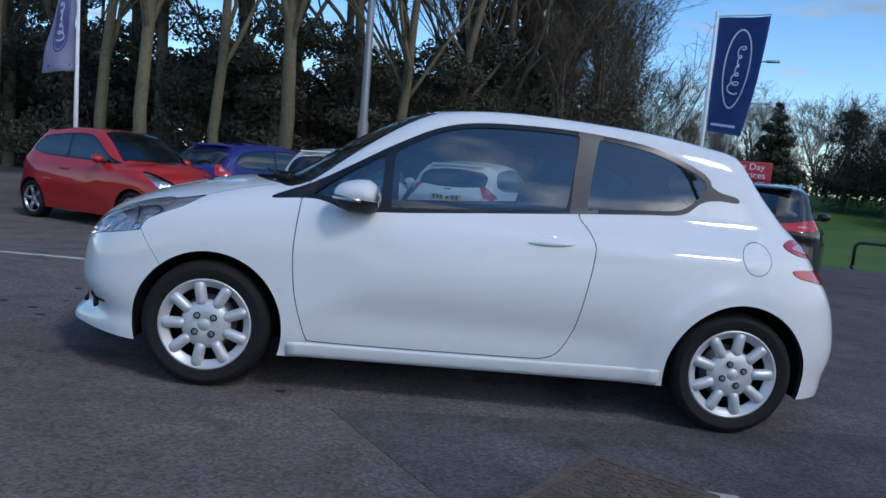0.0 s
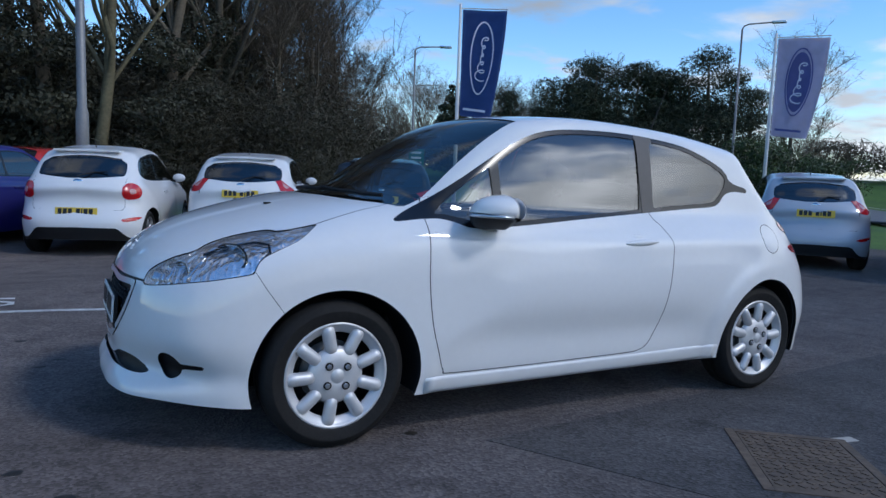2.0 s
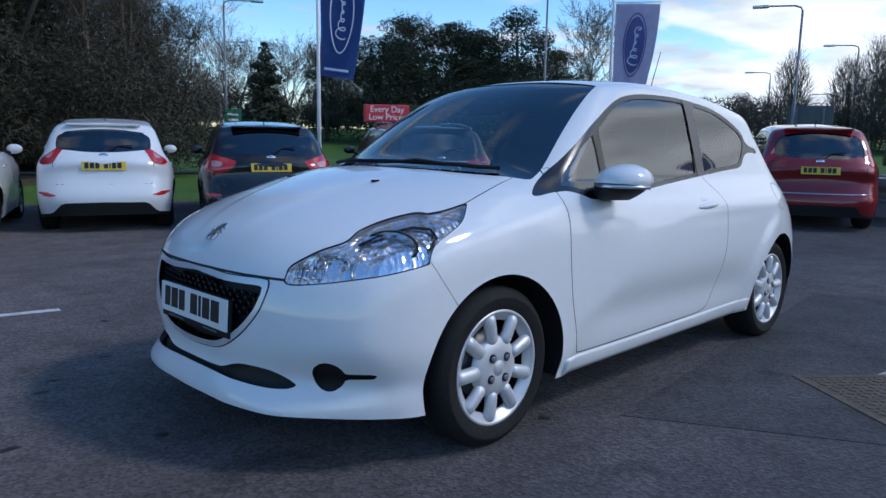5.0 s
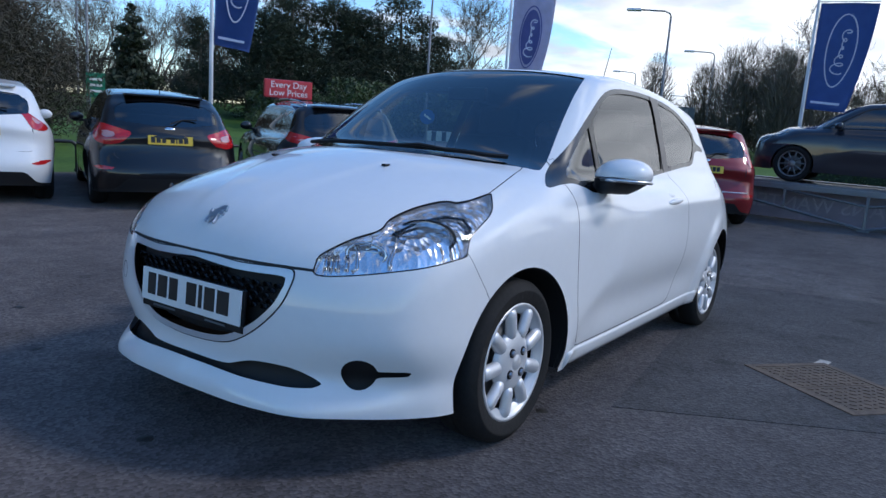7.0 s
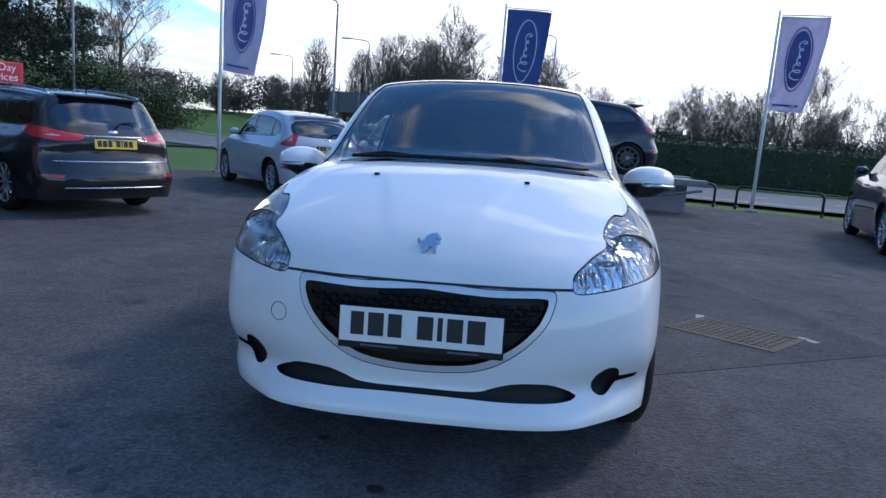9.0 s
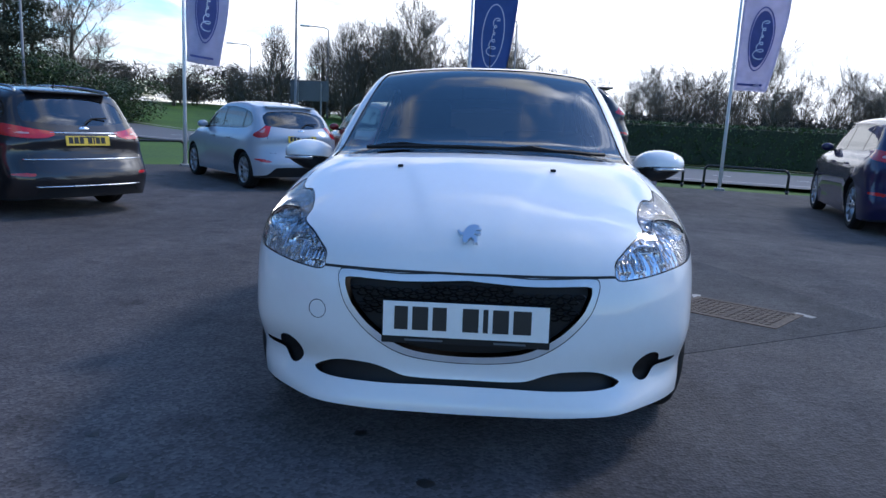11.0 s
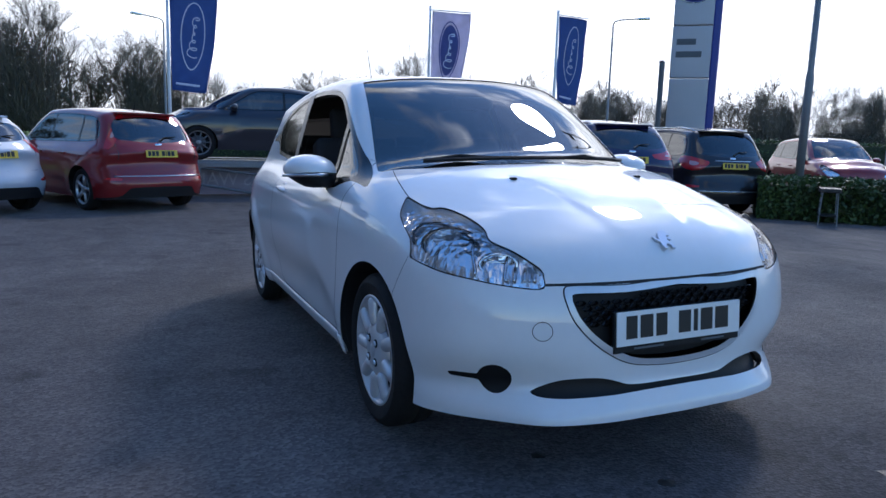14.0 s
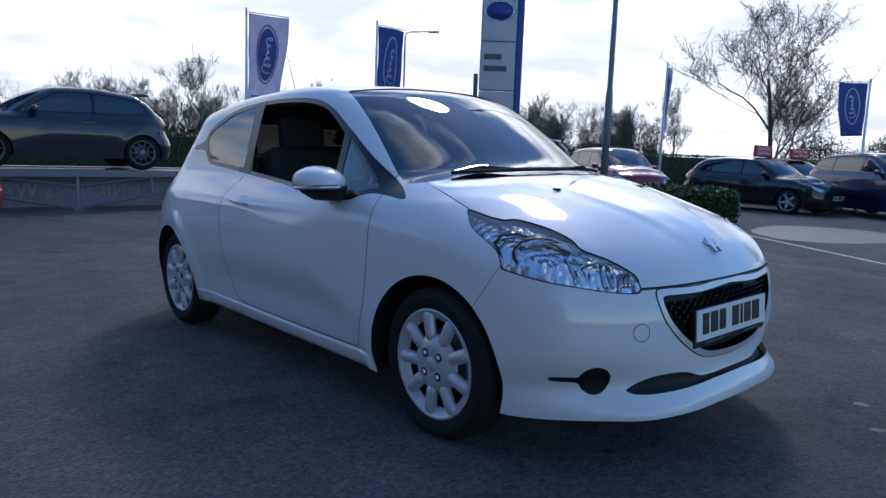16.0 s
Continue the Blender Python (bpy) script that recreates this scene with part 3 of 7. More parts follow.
g = bmesh.new()
radii = [0.5, 12, 20, 26, 30, 34, 38, 42, 46, 50, 54, 58, 62, 70, 85, 110, 160, 260, 500, 900, 1500]
rings = [[g.verts.new((r * math.cos(radians(a)), r * math.sin(radians(a)), land(r * math.cos(radians(a)), r * math.sin(radians(a))) - (0.05 if r < 24 else 0))) for a in range(0, 360, 5)] for r in radii]
g.faces.new(rings[0])
for p, q in zip(rings, rings[1:]):
    for k in range(72):
        g.faces.new((p[k], q[k], q[(k + 1) % 72], p[(k + 1) % 72]))
setting("ground", g, GRASS, "wide grassy land under the whole place", "ground")
# the forecourt: rounded on its far side, running back past the camera
edge = [(-60, -45), (-60, 30), (-14, 26), (-6, 17), (-1.5, 12.6), (1.6, 11.0), (4.4, 10.3), (7.4, 9.9), (9.8, 8.9), (11.8, 7.2), (12.8, 4.5), (13.3, 1.4), (13.4, -2.0), (13.0, -5.0), (12.7, -8.0), (12.7, -14.0), (12.0, -24), (10, -45)]
outline = [tuple(p) for p in curve2(edge, 4, True)]


def swell(x, y):
    """Height of the tarmac: the sloping patch round the hatchback, level farther out."""
    return (1 - smooth(math.hypot(x, y), 4.6, 7.0)) * (RISE + FALL_X * x + FALL_Y * y)


def edge_distance(a):
    """How far the forecourt reaches from its middle in the direction a."""
    c, q = (math.cos(a), math.sin(a)), 0.0
    for (x0, y0), (x1, y1) in zip(outline, outline[1:] + outline[:1]):
        dx, dy = x1 - x0, y1 - y0
        den = c[0] * dy - c[1] * dx
        if abs(den) > 1e-9:
            t, k = (x0 * dy - y0 * dx) / den, (x0 * c[1] - y0 * c[0]) / den
            if t > 0 and -1e-9 <= k <= 1 + 1e-9:
                q = max(q, t)
    return q


bm = bmesh.new()
turns = [2 * math.pi * k / 240 for k in range(240)]
reach = [edge_distance(a) for a in turns]
rings = []
for r in [0.6, 1.2, 1.8, 2.4, 3.0, 3.6, 4.2, 4.6, 5.0, 5.4, 5.8, 6.2, 6.6, 7.0, 8.0]:
    rings.append([bm.verts.new((r * math.cos(a), r * math.sin(a), swell(r * math.cos(a), r * math.sin(a)))) for a in turns])
rings.append([bm.verts.new((q * math.cos(a), q * math.sin(a), 0.0)) for a, q in zip(turns, reach)])
rings.append([bm.verts.new((q * math.cos(a), q * math.sin(a), -0.30)) for a, q in zip(turns, reach)])
bm.faces.new(rings[0])
for p, q in zip(rings, rings[1:]):
    for k in range(240):
        bm.faces.new((p[k], q[k], q[(k + 1) % 240], p[(k + 1) % 240]))
setting("forecourt", bm, ASPHALT, "worn grey tarmac forecourt with stains and patches", "pavement")
setting("verge", ring_arc(9.5, 12.4, -70, 140, -0.045, 90), GRASS, "mown grass strip round the forecourt edge", "grass")
wood = [(-70, 30), (-16, 27.5), (-7.5, 18.2), (-2.2, 14.2), (0.5, 16.6), (4.0, 19.2), (8.0, 22.5), (9.0, 27), (8, 60), (-70, 80)]
setting("woodland_floor", slab(wood, -0.3, 0.02), EARTH, "brown leaf litter under the trees", "ground")


def strip(points, width, z, mat, name, label, category="road marking", group=""):
    """A flat painted band along a line of points."""
    bm = bmesh.new()
    fine = [points[0]]
    for a, b in zip(points, points[1:]):
        n = max(1, int(math.hypot(b[0] - a[0], b[1] - a[1]) / 0.6)) if math.hypot(*points[0]) < 12 else 1
        fine += [(a[0] + (b[0] - a[0]) * k / n, a[1] + (b[1] - a[1]) * k / n) for k in range(1, n + 1)]
    p = [Vector((*q, z + swell(*q))) for q in fine]
    rows = []
    for i, q in enumerate(p):
        d = (p[min(i + 1, len(p) - 1)] - p[max(i - 1, 0)]).normalized()
        s = Vector((-d.y, d.x, 0)) * width / 2
        rows.append((bm.verts.new(q + s), bm.verts.new(q - s)))
    for a, b in zip(rows, rows[1:]):
        bm.faces.new((a[0], a[1], b[1], b[0]))
    bmesh.ops.recalc_face_normals(bm, faces=bm.faces)
    for f in bm.faces:
        if f.normal.z < 0:
            f.normal_flip()
    return tagged(part(name, bm, mat), label, category, group, "structure")


way = [tuple(q) for q in curve2([(4, -70), (8, -48), (14, -28), (18.2, -10), (21.5, 0), (27, 12), (34, 26), (40, 44), (40, 62), (34, 85), (20, 120)], 10)]


def beside(line, d):
    out = []
    for i, q in enumerate(line):
        a, b = line[max(i - 1, 0)], line[min(i + 1, len(line) - 1)]
        L = math.hypot(b[0] - a[0], b[1] - a[1])
        out.append((q[0] - (b[1] - a[1]) / L * d, q[1] + (b[0] - a[0]) / L * d))
    return out


def drape(ob, lift):
    for v in ob.data.vertices:
        v.co.z = land(v.co.x, v.co.y) + lift
    return ob


drape(strip(way, 7.0, 0, ROADGREY, "road", "pale grey road curving past the forecourt", "road"), 0.05)
for d in (-3.6, 3.6):
    drape(strip(beside(way, d), 0.15, 0, CONCRETE, "road_kerb", "low concrete kerb along the road", "kerb"), 0.12)
for k in range(2, len(way) - 2, 2):
    drape(strip([way[k], ((way[k][0] + way[k + 1][0]) / 2, (way[k][1] + way[k + 1][1]) / 2)], 0.12, 0, PAINTLINE, "lane_dash", "worn white lane dash on the road", group="lane dashes"), 0.056)
strip([(-9.5, 2.74), (-4.1, 2.70), (-2.2, 2.66), (-1.72, 2.60)], 0.075, 0.004, PAINTLINE, "bay_line", "worn white bay line on the tarmac", group="bay lines")
strip([(7.0, -12.6), (2.25, -9.73), (0.67, -8.71), (-4.6, -5.3)], 0.085, 0.004, PAINTLINE, "bay_line", "worn white bay line on the tarmac", group="bay lines")
strip([(-4.6, 8.0), (-3.9, 11.2)], 0.08, 0.004, PAINTLINE, "bay_line", "worn white bay line on the tarmac", group="bay lines")
# a faded bay numeral
num = [(-2.50, 3.30), (-2.86, 3.30), (-2.86, 3.16), (-2.62, 3.16), (-2.52, 3.10), (-2.52, 3.00), (-2.62, 2.94), (-2.88, 2.94)]
strip(num, 0.055, 0.004, PAINTLINE, "bay_numeral", "faded white painted bay numeral on tarmac")
SMEAR = surface("pale_ground_patch", (0.11, 0.105, 0.10), 0.55, vary=0.35, grain=6, blotch=1.2, bump=0.2)
setting("tarmac_patch", slab([(-0.62, -0.95), (0.34, -2.62), (3.4, -1.75), (3.1, -0.5)], -0.05, 0.003), PATCH, "darker square of newer tarmac", "pavement").matrix_world = SLOPE
# a flat rounded patch, slightly paler and smoother than the tarmac
setting("pale_patch", slab([tuple(q) for q in curve2([(3.0, -10.9), (1.9, -9.9), (1.0, -10.7), (0.8, -12.4), (1.8, -13.6), (3.2, -12.8)], 5, True)], -0.05, 0.003), SMEAR, "pale rounded patch in the tarmac", "pavement")


def manhole():
    a, u, v = Vector((0.124, -1.777, 0)), Vector((0.396, 0.487, 0)), Vector((0.516, -0.353, 0))
    m = Matrix.Identity(4)
    ul, vl = u.length, 0.44
    ux = u.normalized()
    vx = Vector((ux.y, -ux.x, 0))
    base = Matrix(((ux.x, vx.x, 0, a.x), (ux.y, vx.y, 0, a.y), (0, 0, 1, 0), (0, 0, 0, 1)))
    cover = empty("manhole_cover", SLOPE @ base, "rusty iron double manhole cover set in tarmac", "manhole cover")
    fr = bmesh.new()
    for x, y, sx, sy in ((ul / 2, -0.02, ul + 0.08, 0.04), (ul / 2, vl + 0.02, ul + 0.08, 0.04), (-0.02, vl / 2, 0.04, vl), (ul + 0.02, vl / 2, 0.04, vl)):
        box(fr, (sx, sy, 0.02), (x, y, -0.002), 0.003)
    part("frame", fr, IRON, cover)
    for k in (0, 1):
        p = part("plate", new_box((ul / 2 - 0.006, vl - 0.008, 0.02), (ul * (0.25 + 0.5 * k), vl / 2, -0.004), 0.003), IRON, cover)
        ribs = bmesh.new()
        for i in range(7):
            for j in range(10):
                box(ribs, (0.030, 0.014, 0.005), (ul * 0.5 * k + 0.03 + i * 0.042, 0.03 + j * 0.042, 0.007), 0, pose(0, 0, 0, 0, 0, 45 if (i + j) % 2 else -45))
        rb = part("tread_pattern", ribs, IRON, p, "raised diamond tread")
        rb["kind"] = "stuff"
    for x, y in ((-0.04, vl + 0.05), (ul + 0.05, vl + 0.04)):
        part("mortar_corner", new_box((0.14, 0.06, 0.008), (x, y, 0.000), 0.004, pose(0, 0, 0, 0, 0, 20 + 60 * x)), CONCRETE, cover)


manhole()
DAMP = surface("damp_dark_litter", (0.022, 0.019, 0.016), 0.6, vary=0.3, grain=60)
# bits of leaf and grit lying on the tarmac
random.seed(11)
for x, y in [(-0.88, -0.756), (-1.755, 0.374), (-2.3, 0.9), (-2.1, 0.1), (-2.5, -0.3), (-1.9, 1.3), (1.0, -1.2), (-2.7, 0.5), (-2.2, -0.9), (0.9, -3.0), (-3.0, 0.2), (-2.4, 1.6), (1.35, -1.5), (1.45, -1.75), (-1.6, 2.1), (-2.6, -1.4), (-2.55, 0.32), (-2.62, 0.78), (-2.95, 0.62), (-2.85, -0.35), (-2.35, -0.62), (-3.05, -0.15), (-2.2, 1.05), (-2.75, 1.25)]:
    bm = bmesh.new()
    bmesh.ops.create_icosphere(bm, subdivisions=1, radius=1.0)
    for v in bm.verts:
        v.co = Vector((x + v.co.x * random.uniform(0.018, 0.052), y + v.co.y * random.uniform(0.014, 0.040), max(0.0, v.co.z) * random.uniform(0.003, 0.007)))
    tagged(part("leaf_debris", bm, DAMP), "dark scrap of leaf lying on tarmac", "debris", "scraps on the tarmac").matrix_world = SLOPE

# ---------------------------------------------------------------- wheels
WHEELS = {}


def wheel_meshes(kind):
    """The pieces of one wheel, outer face towards -y, as (name, mesh, parent's name)."""
    if kind in WHEELS:
        return WHEELS[kind]
    out = []

    def keep(name, bm, mat, smooth=True):
        me = bpy.data.meshes.new(name)
        bm.to_mesh(me)
        bm.free()
        me.materials.append(mat)
        if smooth:
            me.shade_smooth()
        out.append((name, me))

    w = 0.092
    keep("rim_barrel", lathe([(0.05, 0.02), (0.205, 0.03), (0.212, 0.07), (0.20, 0.075), (0.195, -0.05), (0.205, -0.075), (0.214, -0.08)], 40), STEEL)
    keep("tyre", lathe([(0.205, 0.070), (0.225, w), (0.258, w + 0.003), (0.282, w - 0.008), (0.295, 0.066), (0.298, 0.03), (0.298, 0.012), (0.2945, 0.010), (0.2945, 0.004), (0.298, 0.002),
                       (0.298, -0.03), (0.295, -0.066), (0.282, -(w - 0.008)), (0.264, -(w + 0.002)), (0.261, -(w + 0.0045)), (0.256, -(w + 0.003)), (0.225, -w), (0.208, -0.082), (0.205, -0.070)], 56), RUBBER)
    keep("brake_disc", lathe([(0.03, -0.015), (0.13, -0.015), (0.13, 0.0)], 32), POLE)
    if kind == "hubcap":
        keep("hubcap_ring", lathe([(0.172, -0.058), (0.176, -0.068), (0.194, -0.076), (0.201, -0.084), (0.206, -0.089), (0.214, -0.088), (0.2165, -0.080)], 56), SILVER)
        keep("hubcap_centre", lathe([(0.0, -0.094), (0.026, -0.094), (0.028, -0.091), (0.032, -0.093), (0.072, -0.090), (0.098, -0.082), (0.112, -0.072), (0.116, -0.060)], 48), SILVER)
        bm = bmesh.new()
        bmesh.ops.create_uvsphere(bm, u_segments=20, v_segments=12, radius=1.0)
        for v in bm.verts:
            x = v.co.x
            r = 0.147 + 0.059 * x
            wd = 0.0265 * (0.97 + 0.08 * (x + 1) / 2)
            s = (1 - abs(x) ** 7) ** 0.5 / max((1 - x * x) ** 0.5, 1e-3) if abs(x) < 0.999 else 1
            v.co = Vector((r, -0.070 - 0.024 * max(-v.co.y, -0.3) * s, wd * v.co.z * s))
        spoke = bpy.data.meshes.new("spoke")
        bm.to_mesh(spoke)
        bm.free()
        spoke.materials.append(SILVER)
        spoke.shade_smooth()
        for k in range(9):
            out.append(("spoke", spoke, pose(0, 0, 0, 0, 40 * k + 7, 0)))
        bm = lathe([(0.0, -0.101), (0.008, -0.101), (0.011, -0.097), (0.011, -0.088)], 6)
        nut = bpy.data.meshes.new("wheel_nut")
        bm.to_mesh(nut)
        bm.free()
        nut.materials.append(SATIN)
        # flat black disc round each nut, painting in the dark of its recess
        bm = lathe([(0.0, -0.0945), (0.0165, -0.0945), (0.0165, -0.085)], 16)
        cup = bpy.data.meshes.new("nut_recess_shade")
        bm.to_mesh(cup)
        bm.free()
        cup.materials.append(BLACK)
        for k in range(4):
            a = math.radians(90 * k + 52)
            out.append(("nut_recess_shade", cup, pose(0.054 * math.cos(a), 0, 0.054 * math.sin(a))))
            out.append(("wheel_nut", nut, pose(0.054 * math.cos(a), 0, 0.054 * math.sin(a))))
    else:
        mat = DARKALLOY if kind == "dark" else ALLOY
        n = {"alloy": 5, "multi": 10, "dark": 10}[kind]
        keep("wheel_ring", lathe([(0.190, -0.055), (0.198, -0.078), (0.206, -0.086), (0.215, -0.084)], 48), mat)
        keep("wheel_centre", lathe([(0.0, -0.080), (0.030, -0.080), (0.052, -0.074), (0.060, -0.055)], 32), mat)
        wd = 0.034 if n == 5 else 0.015
        bm = bmesh.new()
        bmesh.ops.create_cube(bm, size=1.0)
        for v in bm.verts:
            r = 0.126 + 0.156 * v.co.x
            v.co = Vector((r, -0.058 + v.co.y * 0.03 - 0.012 * (v.co.x + 0.5), v.co.z * wd * (1.5 - v.co.x * (0.3 if n == 5 else -0.2))))
        bmesh.ops.bevel(bm, geom=list(bm.edges), offset=0.006, segments=2, affect="EDGES")
        spoke = bpy.data.meshes.new("spoke")
        bm.to_mesh(spoke)
        bm.free()
        spoke.materials.append(mat)
        spoke.shade_smooth()
        for k in range(n):
            out.append(("spoke", spoke, pose(0, 0, 0, 0, 360 / n * k + 13, 0)))
    WHEELS[kind] = out
    return out


def add_wheel(car, kind, x, y, radius, width=1.0, spin=0.0):
    """Puts a wheel under a car; y < 0 is the car's left side."""
    s = radius / 0.298
    hub = None
    turn = pose(x, y, radius, 0, spin, 180 if y > 0 else 0) @ Matrix.Diagonal((s, width, s, 1))
    for i, piece in enumerate(wheel_meshes(kind)):
        if i == 0:
            hub = link("wheel", piece[1], car)
            hub.matrix_local = turn
        else:
            o = link(piece[0], piece[1], hub)
            if len(piece) > 2:
                o.matrix_local = piece[2]
    return hub

# ---------------------------------------------------------------- the white three-door hatchback
def body_height(field, x, y, top=1.6):
    """Height of the body's upper surface over (x, y)."""
    z = np.linspace(top, 0.5, 1101)
    v = field(np.stack([np.full_like(z, x), np.full_like(z, y), z], -1))
    return float(z[np.argmax(v < 0)])


def poly(points, n=5, closed=True):
    return curve2(points, n, closed)


def sharp(points):
    return np.array(points, float)


def oblique_front(V):
    return np.abs(V[:, 1]) + 0.8 * (V[:, 0] + 1.9), V[:, 2]


def oblique_rear(V):
    return np.abs(V[:, 1]) + 0.8 * (1.9 - V[:, 0]), V[:, 2]


def plate(parent, m, ground, chars, name="number_plate"):
    """A number plate, its characters as plain bars."""
    p = part(name, moved(new_box((0.006, 0.52, 0.111), (0, 0, 0), 0.002), m), ground, parent)
    y = -0.205
    for wd in chars:
        if wd:
            part("character_bar", moved(new_box((0.003, wd, 0.074), (-0.004, y + wd / 2, 0.004)), m), INK, p)
            y += wd + 0.014
        else:
            y += 0.036
    return p


TOW = (0.488, 0.505)


def hero_car():
    car = empty("hatchback_car", SLOPE, "clean white three-door hatchback with silver nine-spoke hubcaps, driver's window lowered", "car")
    sp = HATCH
    field = car_field(sp)
    skin = car_skin(sp)
    # underside and wheel arches cut away
    V = skin[0]
    zb = np.interp(V[:, 0], [-2.1, -1.9, -1.6, -1.0, -0.85, 0.95, 1.6, 1.95], [0.212, 0.205, 0.19, 0.185, 0.188, 0.216, 0.20, 0.215])
    _, skin = split(skin, V[:, 2] - zb)
    for hx, r in ((sp["axles"][0] + 0.008, 0.350), (sp["axles"][1], 0.350)):
        V = skin[0]
        f = np.hypot(V[:, 0] - hx, V[:, 2] - sp["hub"]) - r
        _, skin = split(skin, only(f, V[:, 1] < -0.35))

    def take(s, outline, view, keep=None, gap=0.0):
        """Cuts an outline out of s: the piece, the gap round it, the rest."""
        f = region(s, outline, view)
        if keep is not None:
            f = only(f, keep(s[0]))
        a, s = split(s, f + gap)
        if not gap:
            return a, None, s
        f = region(s, outline, view)
        if keep is not None:
            f = only(f, keep(s[0]))
        g, s = split(s, f - gap)
        return a, g, s

    both = lambda s: [s, mirrored(s)]
    upper = lambda V: (V[:, 1] < -0.3) & (V[:, 2] > 0.8)
    # side windows
    dlo = poly([(-1.005, 0.917), (-0.88, 0.924), (-0.79, 0.928), (-0.71, 0.912), (-0.64, 0.893), (-0.42, 0.903), (0.0, 0.942), (0.38, 0.978), (0.75, 1.012), (0.92, 1.026), (0.985, 1.046), (1.05, 1.098), (1.13, 1.117),
                (1.232, 1.114), (1.228, 1.140), (1.15, 1.157), (1.10, 1.185), (1.092, 1.212), (1.02, 1.266), (0.79, 1.348), (0.476, 1.382), (0.22, 1.387), (-0.056, 1.372), (-0.246, 1.328), (-0.455, 1.222), (-0.66, 1.097), (-0.815, 1.008)], 4)
    frame_skin, _, skin = take(skin, dlo, side_view, upper)
    door_glass = poly([(-0.44, 0.928), (-0.40, 0.926), (0.0, 0.962), (0.37, 0.998), (0.392, 1.01), (0.42, 1.20), (0.436, 1.345), (0.42, 1.362), (0.22, 1.365), (-0.056, 1.349), (-0.24, 1.306), (-0.41, 1.21), (-0.445, 1.17)], 4)
    rear_glass = poly([(0.49, 1.012), (0.53, 1.016), (0.75, 1.034), (0.90, 1.047), (0.97, 1.066), (1.03, 1.115), (1.068, 1.165), (1.067, 1.20), (1.005, 1.245), (0.79, 1.322), (0.56, 1.352), (0.535, 1.345), (0.51, 1.19)], 4)
    vent_glass = poly([(-0.80, 0.958), (-0.76, 0.948), (-0.62, 0.925), (-0.51, 0.926), (-0.495, 0.94), (-0.495, 1.145), (-0.515, 1.155), (-0.65, 1.072)], 4)
    dg, _, frame_skin = take(frame_skin, door_glass, side_view)
    qg, _, frame_skin = take(frame_skin, rear_glass, side_view)
    vg, _, frame_skin = take(frame_skin, vent_glass, side_view)
    pillar, _, frame_skin = take(frame_skin, sharp([(0.40, 0.9), (0.54, 0.9), (0.56, 1.5), (0.44, 1.5)]), side_view)
    # windscreen, rear window
    screen = poly([(-0.345, 0.25), (-1.22, 0.25), (-1.215, 0.0), (-1.185, -0.25), (-1.10, -0.48), (-0.97, -0.64), (-0.93, -0.668), (-0.90, -0.668), (-0.6, -0.598), (-0.30, -0.533), (-0.27, -0.515), (-0.275, -0.48), (-0.315, -0.25), (-0.34, 0.0)], 5)
    high = lambda V: V[:, 2] > 0.9
    ws, _, skin = take(skin, screen, top_view, high)
    back = poly([(0.3, 1.03), (0.3, 1.30), (-0.45, 1.285), (-0.56, 1.25), (-0.60, 1.08), (-0.5, 1.04), (0.0, 1.03)], 5)
    bg, _, skin = take(skin, back, front_view, lambda V: V[:, 0] > 1.33)
    # headlamps
    lamp_line = poly([(0.462, 0.636), (0.458, 0.668), (0.475, 0.694), (0.585, 0.742), (0.692, 0.772), (0.730, 0.803), (0.822, 0.836), (0.945, 0.860), (1.02, 0.858), (1.10, 0.875), (1.160, 0.889), (1.166, 0.872), (1.152, 0.828), (1.062, 0.765),
                      (1.045, 0.712), (1.03, 0.703), (0.90, 0.680), (0.769, 0.664), (0.60, 0.644)], 4)
    front = lambda V: V[:, 0] < -1.25
    lens, lamp_gap, skin = take(skin, lamp_line, oblique_front, front, 0.0022)
    # bonnet
    bonnet_line = poly([(-1.21, 0.3), (-2.3, 0.3), (-2.3, 0.0), (-2.3, -0.2), (-2.3, -0.46), (-2.1, -0.462), (-1.98, -0.465), (-1.905, -0.485), (-1.83, -0.545), (-1.75, -0.585), (-1.69, -0.595), (-1.60, -0.615), (-1.49, -0.648), (-1.40, -0.680), (-1.322, -0.690),
                        (-1.15, -0.668), (-0.985, -0.628), (-0.965, -0.60), (-1.07, -0.46), (-1.165, -0.25), (-1.20, 0.0)], 5)
    lid = lambda s: np.maximum(region(s, bonnet_line, top_view), 0.6475 - s[0][:, 2])
    slit = lambda s: np.where((s[0][:, 2] < 0.70) & (s[0][:, 0] < -1.85), 0.0042, 0.0018)
    bonnet, skin = split(skin, lid(skin) + slit(skin))
    bonnet_gap, skin = split(skin, lid(skin) - slit(skin))
    cowl, _, skin = take(skin, sharp([(-1.26, 0.1), (-1.22, -0.25), (-1.10, -0.50), (-0.99, -0.625), (-0.93, -0.60), (-1.05, -0.40), (-1.1, 0.1)]), top_view, high)
    # mouth, lower intake, fog lamp blanks
    mouth = poly([(0.25, 0.366), (0.25, 0.640), (-0.20, 0.640), (-0.385, 0.644), (-0.415, 0.632), (-0.412, 0.59), (-0.385, 0.525), (-0.31, 0.447), (-0.21, 0.390), (-0.10, 0.370), (0.05, 0.366)], 5)
    hole = poly([(0.25, 0.389), (0.25, 0.617), (-0.20, 0.617), (-0.372, 0.620), (-0.392, 0.608), (-0.388, 0.583), (-0.362, 0.530), (-0.296, 0.465), (-0.20, 0.412), (-0.10, 0.393), (0.05, 0.389)], 5)
    ring, ring_gap, skin = take(skin, mouth, front_view, front, 0.002)
    grille, _, ring = take(ring, hole, front_view)
